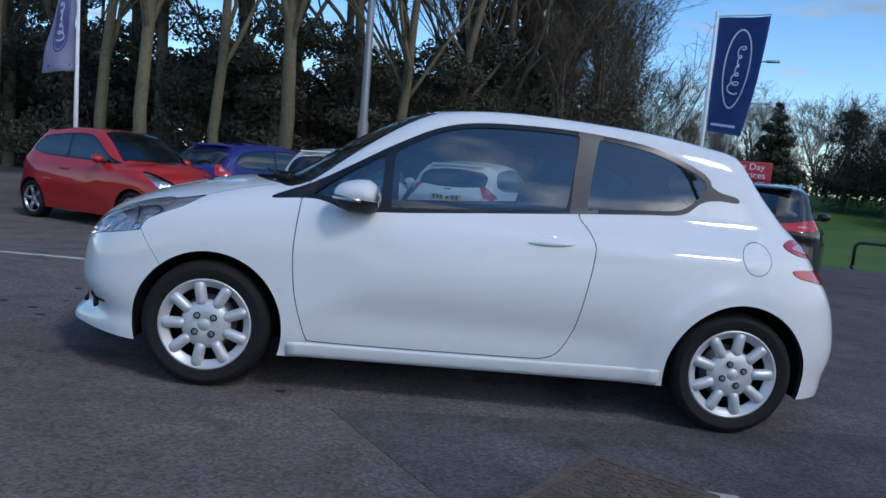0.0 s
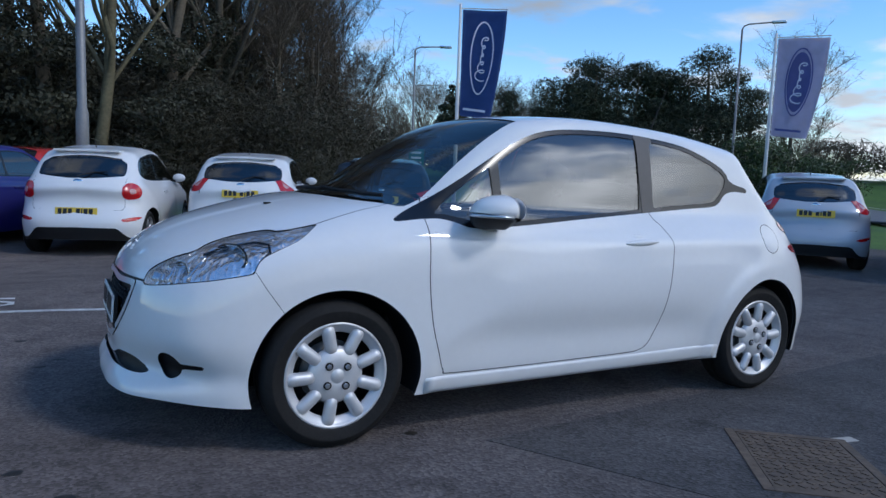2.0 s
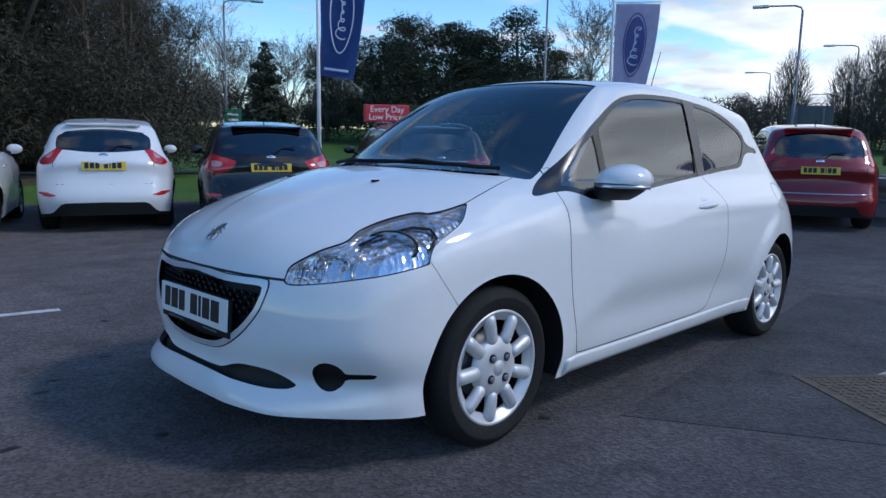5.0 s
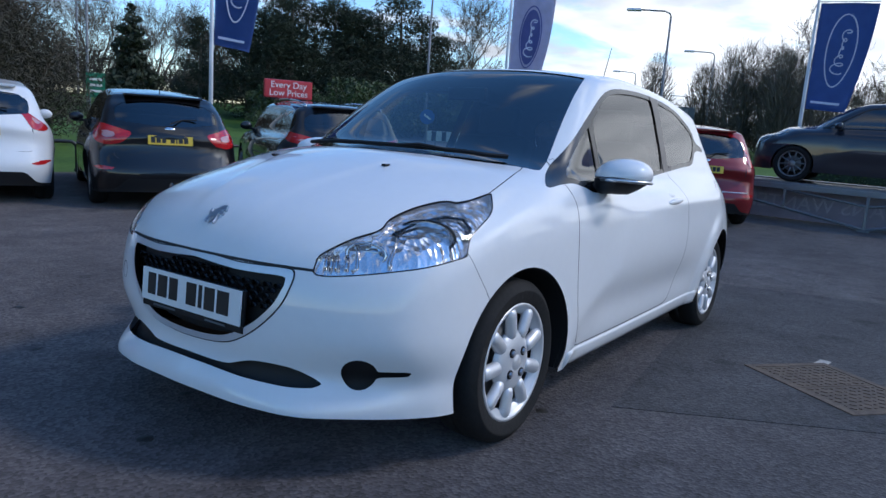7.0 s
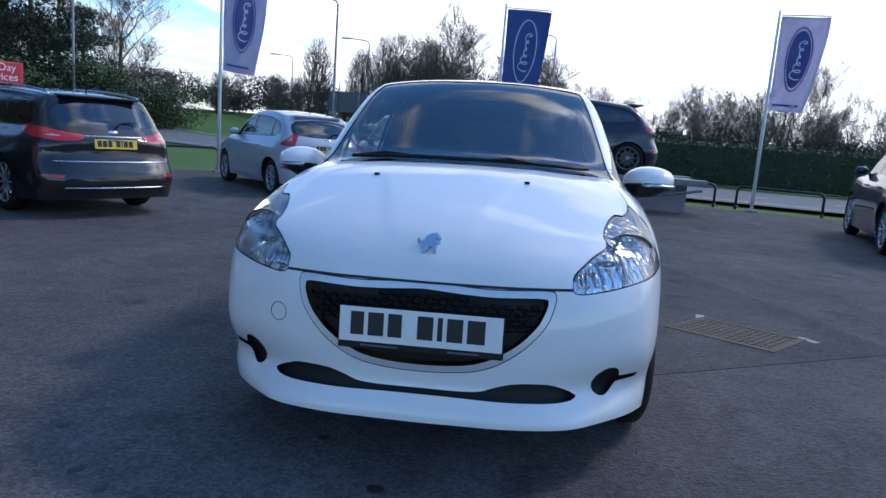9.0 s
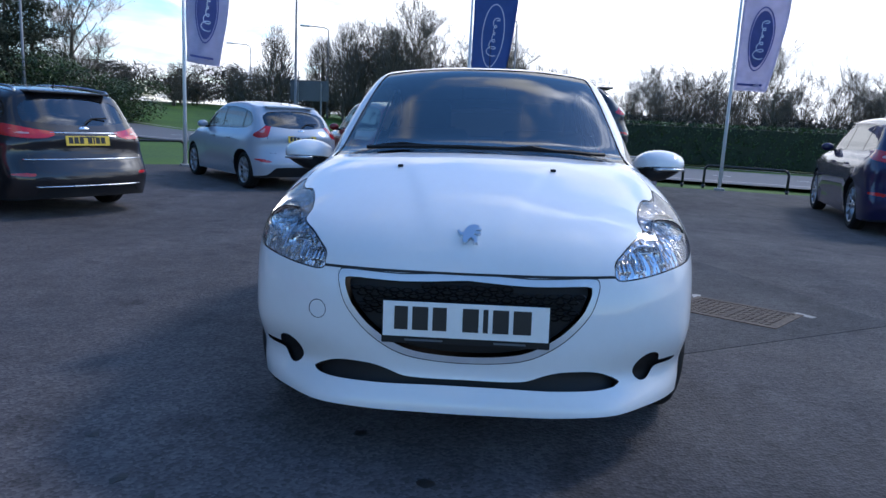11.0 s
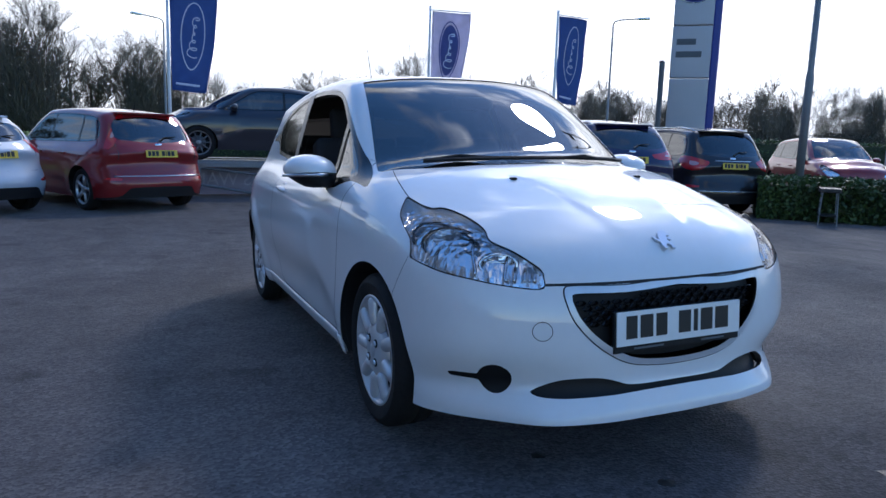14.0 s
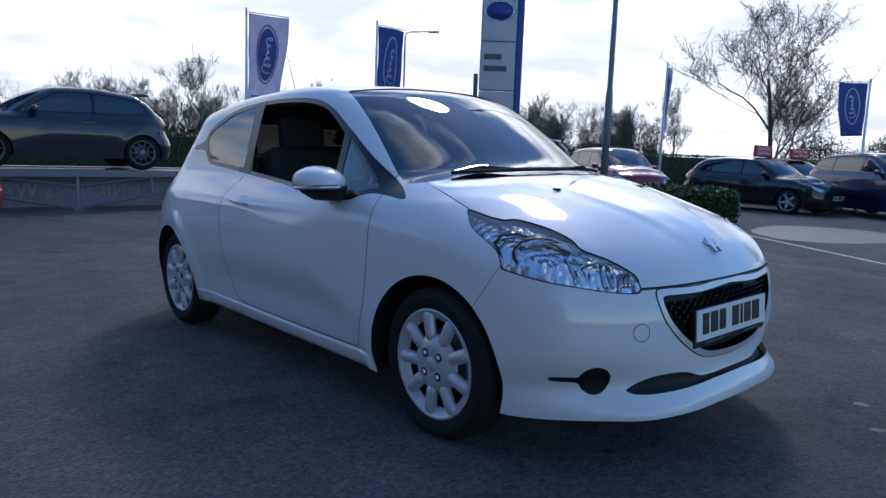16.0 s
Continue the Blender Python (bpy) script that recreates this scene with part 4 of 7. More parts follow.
    intake = poly([(0.25, 0.293), (0.25, 0.314), (0.06, 0.314), (-0.10, 0.312), (-0.19, 0.314), (-0.245, 0.331), (-0.30, 0.344), (-0.38, 0.344), (-0.44, 0.333), (-0.508, 0.297), (-0.45, 0.284), (-0.30, 0.287), (-0.10, 0.292), (0.06, 0.293)], 4)
    mouth_low, _, skin = take(skin, intake, front_view, front)
    along = np.linspace(-2.1, -1.5, 601)
    mid = np.array([along[np.argmax(field(np.stack([along, np.full(601, -0.600), np.full(601, 0.342)], -1)) < 0)], -0.600, 0.342])
    slot = sharp([(-0.62, 0.351), (-0.716, 0.352), (-0.722, 0.345), (-0.710, 0.334), (-0.62, 0.328)])
    f = only(np.minimum(np.linalg.norm(skin[0] - mid, axis=1) - 0.056, region(skin, slot, front_view)), skin[0][:, 0] < -1.6)
    fogs, skin = split(skin, f)
    # bumper, doors, flap, rear lamps
    bumper_line = sharp([(-2.3, -0.2), (-2.3, 0.95), (-1.63, 0.95), (-1.575, 0.72), (-1.535, 0.655), (-1.47, 0.565), (-1.40, 0.45), (-1.3, 0.2), (-1.3, -0.2)])
    bumper, bumper_gap, skin = take(skin, bumper_line, side_view, None, 0.0011)
    door_line = poly([(-0.852, 0.97), (-0.858, 0.85), (-0.865, 0.70), (-0.856, 0.58), (-0.838, 0.47), (-0.800, 0.345), (-0.775, 0.285), (-0.74, 0.270), (-0.4, 0.272), (0.0, 0.281), (0.27, 0.288), (0.345, 0.297), (0.405, 0.330), (0.459, 0.429),
                      (0.482, 0.54), (0.500, 0.649), (0.519, 0.77), (0.522, 0.852), (0.490, 0.92), (0.45, 0.98), (0.43, 1.15), (0.0, 1.15), (-0.6, 1.12), (-0.80, 1.04)], 4)
    door, door_gap, skin = take(skin, door_line, side_view, lambda V: (V[:, 1] < -0.3) & (V[:, 2] < 1.02), 0.0022)
    flap_line = np.array([(1.302 + 0.073 * math.cos(a), 0.862 + 0.078 * math.sin(a)) for a in np.linspace(0, 2 * math.pi, 40)[:-1]])
    flap, flap_gap, skin = take(skin, flap_line, side_view, lambda V: V[:, 1] < -0.3, 0.0015)
    tail_line = poly([(1.10, 0.930), (1.0, 0.965), (0.80, 0.955), (0.64, 0.90), (0.58, 0.80), (0.62, 0.745), (0.75, 0.752), (1.06, 0.785), (1.115, 0.805), (1.10, 0.825), (0.84, 0.832), (0.80, 0.855), (0.84, 0.878), (1.02, 0.893)], 4)
    tails, _, skin = take(skin, tail_line, oblique_rear, lambda V: V[:, 0] > 1.3)

    shell = skin_part("body_shell", both(skin), WHITE, car)
    skin_part("inner_shell", both(skin), LINING, car, offset=-0.022, flip=True)
    b = skin_part("bonnet", both(bonnet), WHITE, car)
    for q in both(bonnet_gap):
        nose, sides = split(q, q[0][:, 0] + 1.86)
        for piece in (nose, sides):
            if len(piece[2]):
                skin_part("bonnet_gap", [piece], SEAM, b, offset=-0.006)
    bp = skin_part("front_bumper", both(bumper), WHITE, car)
    for q in both(bumper_gap):
        skin_part("bumper_gap", [q], SEAM, bp, offset=-0.006)
    skin_part("inner_bumper", both(bumper), BLACK, bp, offset=-0.02, flip=True)
    skin_part("windscreen", both(ws), GLASS, car, offset=-0.004).visible_shadow = False
    skin_part("rear_window", both(bg), DARKGLASS, car, offset=-0.004).visible_shadow = False
    skin_part("cowl_panel", both(cowl), BLACK, car, offset=-0.004)
    for sgn in (1, -1):
        side = (lambda s: s) if sgn == 1 else mirrored
        d = skin_part("door", [side(door)], WHITE, car)
        skin_part("inner_door", [side(door)], DASH, d, offset=-0.05, flip=True)
        skin_part("door_gap", [side(door_gap)], SEAM, d, offset=-0.010)
        skin_part("window_frame", [side(frame_skin)], GLOSSBLACK, car, offset=-0.001)
        skin_part("window_frame_lining", [side(frame_skin)], DASH, car, offset=-0.03, flip=True)
        skin_part("door_pillar_cover", [side(pillar)], GREYTRIM, car, offset=0.001)
        if sgn == 1:
            skin_part("window_pane", [side(dg)], GLASS, d, offset=-0.006).visible_shadow = False
        skin_part("vent_pane", [side(vg)], GLASS, d, offset=-0.006).visible_shadow = False
        skin_part("quarter_pane", [side(qg)], GLASS, car, offset=-0.004).visible_shadow = False
        # handle, let into a shallow cup
        hz, hy = 0.838, -0.822
        h = bmesh.new()
        bmesh.ops.create_uvsphere(h, u_segments=24, v_segments=12, radius=1.0)
        for v in h.verts:
            v.co = Vector((0.313 + 0.112 * v.co.x, sgn * (hy - 0.016) - sgn * 0.018 * v.co.y, hz + 0.006 * v.co.x + 0.0155 * v.co.z * (1 - 0.25 * v.co.x * v.co.x)))
        part("door_handle", h, WHITE, d, "white door handle", True)
        cup = bmesh.new()
        bmesh.ops.create_uvsphere(cup, u_segments=20, v_segments=10, radius=1.0)
        for v in cup.verts:
            v.co = Vector((0.30 + 0.062 * v.co.x, sgn * (hy + 0.010) - sgn * 0.013 * v.co.y, 0.856 + 0.022 * v.co.z))
        part("handle_cup", cup, WHITE, d, "shaded cup behind the handle", True)
        # headlamp
        unit = skin_part("headlamp", [side(lens)], LENS, car, "clear headlamp", offset=-0.001)
        unit.visible_shadow = False
        skin_part("lamp_rim", [side(lamp_gap)], GLOSSBLACK, unit, offset=-0.004)
        bowl = skin_part("lamp_bowl", [side(lens)], BOWL, unit, "faceted chrome reflector", offset=-0.024)
        wall = bmesh.new()                       # the housing's side, from the lens back to the bowl
        count = collections.Counter(tuple(sorted((int(t[i]), int(t[(i + 1) % 3])))) for t in lens[2] for i in range(3))
        Vm, Nm, _ = side(lens)
        for (i, j), c in count.items():
            if c == 1:
                wall.faces.new([wall.verts.new(Vm[k] + Nm[k] * o) for k, o in ((i, -0.002), (j, -0.002), (j, -0.026), (i, -0.026))])
        part("lamp_housing", wall, BOWLSIDE, unit)
        for rad, qx, qy, qz in ((0.050, -1.632, -0.662, 0.752), (0.032, -1.800, -0.570, 0.700)):
            out = Vector((-0.86, -0.48, 0.16)).normalized()
            out.y *= sgn
            m = Matrix.Translation((qx, sgn * qy, qz)) @ out.to_track_quat("Z", "Y").to_matrix().to_4x4() @ Matrix.Diagonal((1.75, 1.0, 1.0, 1))
            part("reflector_bowl", moved(lathe([(0.006, -0.030), (rad * 0.5, -0.022), (rad * 0.85, -0.004), (rad, 0.014), (rad * 1.06, 0.014)], 28, "z"), m), REFLECTOR, unit, "", True)
            for hz2 in (-0.3, 0.25):
                part("reflector_step", moved(new_box((rad * 1.25, 0.004, 0.030), (0, rad * hz2, -0.010), 0.001), m), SATIN, unit)
            part("reflector_rim", moved(lathe([(rad * 1.07 + 0.0032 * math.cos(q), 0.013 + 0.0032 * math.sin(q)) for q in np.linspace(0, 6.283, 7)[:-1]], 32, "z", True), m), GLOSSBLACK if rad > 0.04 else CHROME, unit, "", True)
            part("bulb", moved(lathe([(0.0, 0.006), (0.008, 0.004), (0.010, -0.01), (0.010, -0.03)], 12, "z"), m), SATIN, unit, "", True)
        for uu, zz0, zz1 in ((0.735, 0.672, 0.790), (0.60, 0.655, 0.738)):
            rib = []
            for zz in np.linspace(zz0, zz1, 5):
                k = np.argmin(np.hypot(oblique_front(lens[0])[0] - uu - 0.25 * (zz - zz0), lens[0][:, 2] - zz))
                rib.append(Vector(lens[0][k] - lens[1][k] * 0.020) * 1.0)
            if sgn == -1:
                rib = [Vector((p.x, -p.y, p.z)) for p in rib]
            part("lamp_divider", new_tube(rib, 0.006, 8), CHROME, unit, "", True)
        strip, _, _ = take(lens, poly([(0.74, 0.797), (0.84, 0.828), (0.95, 0.850), (1.02, 0.848), (1.00, 0.836), (0.90, 0.815), (0.78, 0.783)], 4), oblique_front)
        skin_part("indicator_band", [side(strip)], BOWL, unit, "ribbed bright band", offset=-0.014)
        darkband, _, _ = take(lens, poly([(1.00, 0.855), (1.10, 0.868), (1.15, 0.880), (1.13, 0.835), (1.06, 0.79), (1.055, 0.82), (1.03, 0.845)], 4), oblique_front)
        skin_part("lamp_shade", [side(darkband)], BOWL, unit, offset=-0.02)
        brow = []                                # dark moulding under the indicator band
        for uu, zz in ((0.735, 0.772), (0.84, 0.806), (0.95, 0.827), (1.03, 0.823), (1.07, 0.80), (1.055, 0.745)):
            k = np.argmin(np.hypot(oblique_front(lens[0])[0] - uu, lens[0][:, 2] - zz))
            p = lens[0][k] - lens[1][k] * 0.014
            brow.append(Vector((p[0], sgn * p[1], p[2])))
        part("lamp_brow", new_tube(brow, 0.0055, 6), GLOSSBLACK, unit, "", True)
        for uu in (0.49, 0.515, 0.54, 0.565):
            rib = []
            for zz in (0.652, 0.668, 0.684, 0.70):
                k = np.argmin(np.hypot(oblique_front(lens[0])[0] - uu, lens[0][:, 2] - zz))
                p = lens[0][k] - lens[1][k] * 0.018
                rib.append(Vector((p[0], sgn * p[1], p[2])))
            part("lamp_flute", new_tube(rib, 0.007, 6), CHROME, unit, "", True)
        # fog lamp blank
        skin_part("fog_lamp_blank", [side(fogs)], BLACK, bp, "matt black fog lamp blank", offset=-0.018)
        # fuel flap only on the left
        fl = skin_part("fuel_flap" if sgn == 1 else "rear_wing_panel", [side(flap)], WHITE, car)
        if sgn == 1:
            skin_part("flap_gap", [side(flap_gap)], SEAM, fl, offset=-0.005)
        else:
            skin_part("wing_infill", [side(flap_gap)], WHITE, fl)
        t = skin_part("tail_lamp", [side(tails)], REDLAMP, car, "red claw-shaped tail lamp", offset=0.004)
        clear, _, _ = take(tails, poly([(1.05, 0.925), (0.9, 0.945), (0.72, 0.915), (0.8, 0.90), (0.95, 0.905)], 4), oblique_rear)
        skin_part("tail_lamp_clear", [side(clear)], CLEARLAMP, t, "clear lamp insert", offset=0.006)
        # wheel well
        for hx in sp["axles"]:
            w = bmesh.new()
            rings = []
            for yy in (-0.845, -0.50):
                rings.append([w.verts.new((hx + 0.008 + (0.352) * math.cos(a), sgn * yy, sp["hub"] + 0.352 * math.sin(a))) for a in np.linspace(-0.27, math.pi + 0.27, 36)])
            for i in range(35):
                a, c = rings
                w.faces.new((a[i], a[i + 1], c[i + 1], c[i]))
            w.faces.new(rings[1])
            depth = np.linspace(-0.88, -0.60, 57)      # keep the lip inside the skin
            grid = np.array([[(v.co.x, yy, v.co.z) for yy in depth] for v in rings[0]])
            within = field(grid) < -0.004
            for v, row in zip(rings[0], within):
                v.co.y = sgn * depth[np.argmax(row)] if row.any() else sgn * -0.70
            part("wheel_well", w, BLACK, car, "", True)
        # mirror
        mb = bmesh.new()
        bmesh.ops.create_uvsphere(mb, u_segments=28, v_segments=18, radius=1.0)
        for v in mb.verts:
            x, y, z = v.co
            x = x * 1.0 if x < 0 else math.copysign(abs(x) ** 1.4, x) * 0.42
            out = -y                                # +1 at the mirror's outer end
            z = math.copysign(abs(z) ** 0.85, z)
            v.co = Vector((-0.550 + 0.150 * x - 0.010 * out, sgn * (-0.876) - sgn * 0.124 * out, 0.962 + (0.080 if z > 0 else 0.078) * z * (1.0 - 0.10 * out if z > 0 else 1.0 - 0.45 * out) + 0.012 * out))
        bmesh.ops.recalc_face_normals(mb, faces=mb.faces)
        lowr = mb.copy()
        g = list(mb.verts) + list(mb.edges) + list(mb.faces)
        bmesh.ops.bisect_plane(mb, geom=g, plane_co=(-0.555, 0, 0.950), plane_no=(0.10, 0, 1), clear_inner=True)
        g = list(lowr.verts) + list(lowr.edges) + list(lowr.faces)
        bmesh.ops.bisect_plane(lowr, geom=g, plane_co=(-0.555, 0, 0.944), plane_no=(0.10, 0, 1), clear_outer=True)
        for v in lowr.verts:
            v.co.z = max(v.co.z, 0.893)
        mirror = part("door_mirror", mb, WHITE, car, "white door mirror on a black foot", True)
        part("mirror_base", lowr, BLACK, mirror, "black lower shell", True)
        st = new_tube([(-0.60, sgn * -0.74, 0.895), (-0.585, sgn * -0.80, 0.905), (-0.565, sgn * -0.88, 0.925)], [0.040, 0.034, 0.045], 12)
        for v in st.verts:
            v.co.z = 0.915 + (v.co.z - 0.915) * 0.62
        part("mirror_arm", st, BLACK, mirror, "", True)
        part("mirror_glass", moved(lathe([(0.0, 0.0), (0.085, 0.0), (0.088, -0.004)], 28, "z"), Matrix.Translation((-0.492, sgn * -0.89, 0.978)) @ pose(0, 0, 0, 0, 90, 0) @ Matrix.Diagonal((0.60, 0.95, 1, 1))), CHROME, mirror)
        ib = new_tube([(-0.690, sgn * -0.83, 0.953), (-0.702, sgn * -0.875, 0.953), (-0.688, sgn * -0.935, 0.952), (-0.62, sgn * -0.985, 0.950), (-0.57, sgn * -0.999, 0.948)], 0.0075, 8)
        part("indicator_strip", ib, SATIN, mirror, "slim bright indicator strip", True)
        # sill: a ledge standing proud below the door
        sill = bmesh.new()
        rows = []
        across = np.linspace(-0.92, -0.70, 221)
        for x in np.linspace(-0.862, 0.895, 40):
            top = float(np.interp(x, [-0.87, -0.4, 0.3, 0.9], [0.258, 0.262, 0.277, 0.294]))
            low = float(np.interp(x, [-0.87, 0.9], [0.187, 0.217]))
            ys = [float(across[np.argmax(field(np.stack([np.full(221, x), across, np.full(221, z)], -1)) < 0)]) for z in (top, low)]
            edge_loop = []
            for f, out in ((-0.05, -0.004), (0.0, 0.001), (0.08, 0.006), (0.2, 0.008), (0.75, 0.007), (1.0, 0.003), (1.0, -0.02)):
                edge_loop.append(sill.verts.new((x, sgn * (ys[0] + (ys[1] - ys[0]) * f - out), top + (low - top) * f)))
            rows.append(edge_loop)
        for p, q in zip(rows, rows[1:]):
            for k in range(6):
                sill.faces.new((p[k], p[k + 1], q[k + 1], q[k]))
        sill.faces.new(rows[0])
        sill.faces.new(rows[-1])
        bmesh.ops.recalc_face_normals(sill, faces=sill.faces)
        part("sill", sill, WHITE, car, "", True)
        # washer jets
        jz = body_height(field, -1.41, -0.295)
        jet = new_box((0.030, 0.020, 0.010), (-1.405, sgn * -0.295, jz + 0.004), 0.004)
        part("washer_jet", jet, BLACK, b, "black washer jet")
    # grille: dark backing, chrome surround, honeycomb cells
    gr = skin_part("grille_surround", both(ring), SURROUND, bp, "satin chrome grille surround", offset=0.003)
    skin_part("grille_gap", both(ring_gap), SEAM, gr, offset=-0.004)
    skin_part("grille_backing", both(grille), BLACK, bp, "black grille panel", offset=-0.035)
    low_back = skin_part("lower_intake", both(mouth_low), BLACK, bp, "black lower intake", offset=-0.03)
    hexes = bmesh.new()
    ins = np.vstack([hole, hole[::-1] * np.array([-1, 1])])
    for row in range(6):
        for col in range(-9, 10):
            cy, cz = (col + 0.5 * (row % 2)) * 0.042, 0.602 - row * 0.017
            if inside_distance(np.array([-abs(cy)]), np.array([cz]), hole)[0] > -0.018:
                continue
            along = np.linspace(-2.08, -1.9, 91)
            x = along[np.argmax(field(np.stack([along, np.full(91, cy), np.full(91, cz)], -1)) < 0)]
            ringv = []
            for rr, dx in ((1.0, 0.016), (0.80, 0.012), (0.74, 0.026)):
                ringv.append([hexes.verts.new((x + dx, cy + 0.0215 * rr * math.cos(a), cz + 0.0098 * rr * math.sin(a))) for a in [math.pi / 3 * k for k in range(6)]])
            for a, c in zip(ringv, ringv[1:]):
                for k in range(6):
                    hexes.faces.new((a[k], a[(k + 1) % 6], c[(k + 1) % 6], c[k]))
    hx = part("grille_honeycomb", hexes, GLOSSBLACK, bp, "gloss black honeycomb mesh")
    hx["kind"] = "stuff"
    # plate and its holder
    m = pose(-2.014, 0, 0.503, 0, 3, 0)
    part("plate_holder", moved(new_box((0.012, 0.53, 0.135), (0.010, 0, -0.012), 0.004), m), BLACK, bp)
    plate(bp, m @ pose(-0.002, 0, 0, 0, 0, 180) @ pose(0, 0, 0, 0, 0, 180), PLATE_W, (0.056, 0.050, 0.016, 0.050, 0, 0.044, 0.050, 0.042))
    for yy, ww in ((-0.14, 0.10), (0.13, 0.12)):
        part("holder_print", moved(new_box((0.002, ww, 0.006), (-0.003, yy, -0.066)), m), SIGNBACK, bp)
    # badge: a plain rearing shape in chrome
    bz = body_height(field, -1.913, 0.0)
    n = Vector((-0.62, 0, 0.78)).normalized()
    up = Vector((0.78, 0, 0.62)).normalized()
    at = Vector((-1.913, 0, bz)) + n * 0.003
    form = [(-1.6, -3.6), (-0.6, -3.6), (-0.4, -2.4), (0.4, -1.6), (1.2, -2.2), (1.3, -3.6), (2.4, -3.6), (2.2, -2.6), (1.9, -1.2), (1.2, -0.4), (1.4, 0.2), (2.6, -0.2), (3.2, 0.3), (2.8, 0.9), (1.6, 1.0), (1.8, 1.6),
            (3.0, 1.5), (3.3, 2.1), (2.4, 2.5), (2.6, 3.2), (1.6, 3.8), (0.2, 3.6), (-0.8, 2.8), (-1.4, 1.6), (-1.6, 0.2), (-2.6, 0.6), (-3.2, 1.8), (-3.6, 1.2), (-3.0, -0.2), (-1.8, -0.9), (-2.0, -2.2)]
    turn = Matrix(((0, up.x, n.x, at.x), (-1, up.y, n.y, at.y), (0, up.z, n.z, at.z), (0, 0, 0, 1)))
    part("bonnet_badge", moved(slab([(0.0112 * u, 0.0112 * v) for u, v in form], -0.004, 0.006, 0.001), turn), SATIN, b, "small chrome badge")
    # round cover over the towing eye
    along = np.linspace(-2.08, -1.6, 481)
    tow = []
    for k in range(25):
        y, z = TOW[0] + 0.030 * math.cos(k * math.pi / 12), TOW[1] + 0.030 * math.sin(k * math.pi / 12)
        tow.append((along[np.argmax(field(np.stack([along, np.full(481, y), np.full(481, z)], -1)) < 0)], y, z))
    part("towing_eye_seam", new_tube(tow, 0.0016, 4), SEAM, bp)
    # wipers
    for y0, y1, x0 in ((0.50, -0.12, 0.0), (-0.12, -0.55, 0.0)):
        path = []
        for k in range(7):
            y = y0 + (y1 - y0) * k / 6
            x = np.interp(abs(y), [0, 0.25, 0.48, 0.64], [-1.165, -1.135, -1.05, -0.93]) + 0.03
            path.append((x, y, body_height(field, x, y) + 0.014))
        wp = part("wiper", new_tube(path, 0.009, 6), BLACK, car)
        part("wiper_arm", new_tube([path[0], (path[0][0] - 0.01, (path[0][1] + path[3][1]) / 2, path[2][2] + 0.012), path[3]], 0.007, 6), BLACK, wp)
    # aerial on the roof
    az = body_height(field, 1.10, 0)
    ant = part("aerial", new_tube([(1.10, 0, az), (1.16, 0, az + 0.13), (1.26, 0, az + 0.36)], [0.006, 0.0035, 0.002], 6), BLACK, car)
    part("aerial_foot", moved(lathe([(0.0, 0.018), (0.014, 0.016), (0.024, 0.004), (0.026, -0.01)], 16, "z"), Matrix.Translation((1.10, 0, az))), BLACK, ant, "", True)
    # floor, firewall and cabin
    part("floor_pan", slab([(-1.9, -0.5), (-1.9, 0.5), (-1.62, 0.70), (-1.61, 0.50), (-0.87, 0.50), (-0.86, 0.78), (0.90, 0.78), (0.91, 0.5), (1.63, 0.5), (1.64, 0.7), (1.82, 0.5), (1.82, -0.5), (1.64, -0.7), (1.63, -0.5), (0.91, -0.5), (0.90, -0.78), (-0.86, -0.78), (-0.87, -0.5), (-1.61, -0.5), (-1.62, -0.70)], 0.20, 0.24), BLACK, car)
    part("bulkhead", new_box((0.04, 1.2, 0.62), (-0.93, 0, 0.55), 0.01), BLACK, car)
    dash = part("dashboard", new_box((0.52, 1.36, 0.20), (-0.78, 0, 0.86), 0.06, None, 4), DASH, car, "", True)
    part("instrument_hood", new_box((0.16, 0.30, 0.07), (-0.64, 0.36, 0.985), 0.03, None, 3), DASH, dash, "", True)
    sw = part("steering_wheel", moved(lathe([(0.170 + 0.014 * math.cos(a), 0.014 * math.sin(a)) for a in np.linspace(0, 2 * math.pi, 11)[:-1]], 32, "z", True), pose(-0.44, 0.36, 0.86, 0, -62, 0)), BLACK, car, "", True)
    part("wheel_boss", moved(new_box((0.30, 0.06, 0.03), (0, 0, 0), 0.012), pose(-0.44, 0.36, 0.86, 0, -62, 0)), BLACK, sw)
    for yy in (-0.36, 0.36):
        s = part("front_seat", new_box((0.52, 0.50, 0.16), (0.02, yy, 0.50), 0.05, None, 3), FABRIC, car, "dark cloth front seat", True)
        part("backrest", new_box((0.15, 0.50, 0.62), (0.36, yy, 0.82), 0.06, pose(0, 0, 0, 0, 14, 0), 3), FABRIC, s, "", True)
        part("headrest", new_box((0.09, 0.27, 0.19), (0.47, yy, 1.21), 0.04, pose(0, 0, 0, 0, 10, 0), 3), FABRIC, s, "", True)
    s = part("rear_bench", new_box((0.50, 1.16, 0.16), (0.90, 0, 0.52), 0.05, None, 3), FABRIC, car, "dark cloth rear bench", True)
    part("backrest", new_box((0.14, 1.16, 0.56), (1.20, 0, 0.80), 0.05, pose(0, 0, 0, 0, 16, 0), 3), FABRIC, s, "", True)
    for yy in (-0.36, 0.36):
        part("headrest", new_box((0.08, 0.25, 0.12), (1.29, yy, 1.10), 0.035, None, 3), FABRIC, s, "", True)
    part("parcel_shelf", new_box((0.30, 1.1, 0.02), (1.40, 0, 1.0), 0.005), DASH, car)
    mz = 1.30
    part("rear_view_mirror", new_box((0.035, 0.22, 0.065), (-0.46, 0, mz), 0.015, None, 3), BLACK, car, "", True)
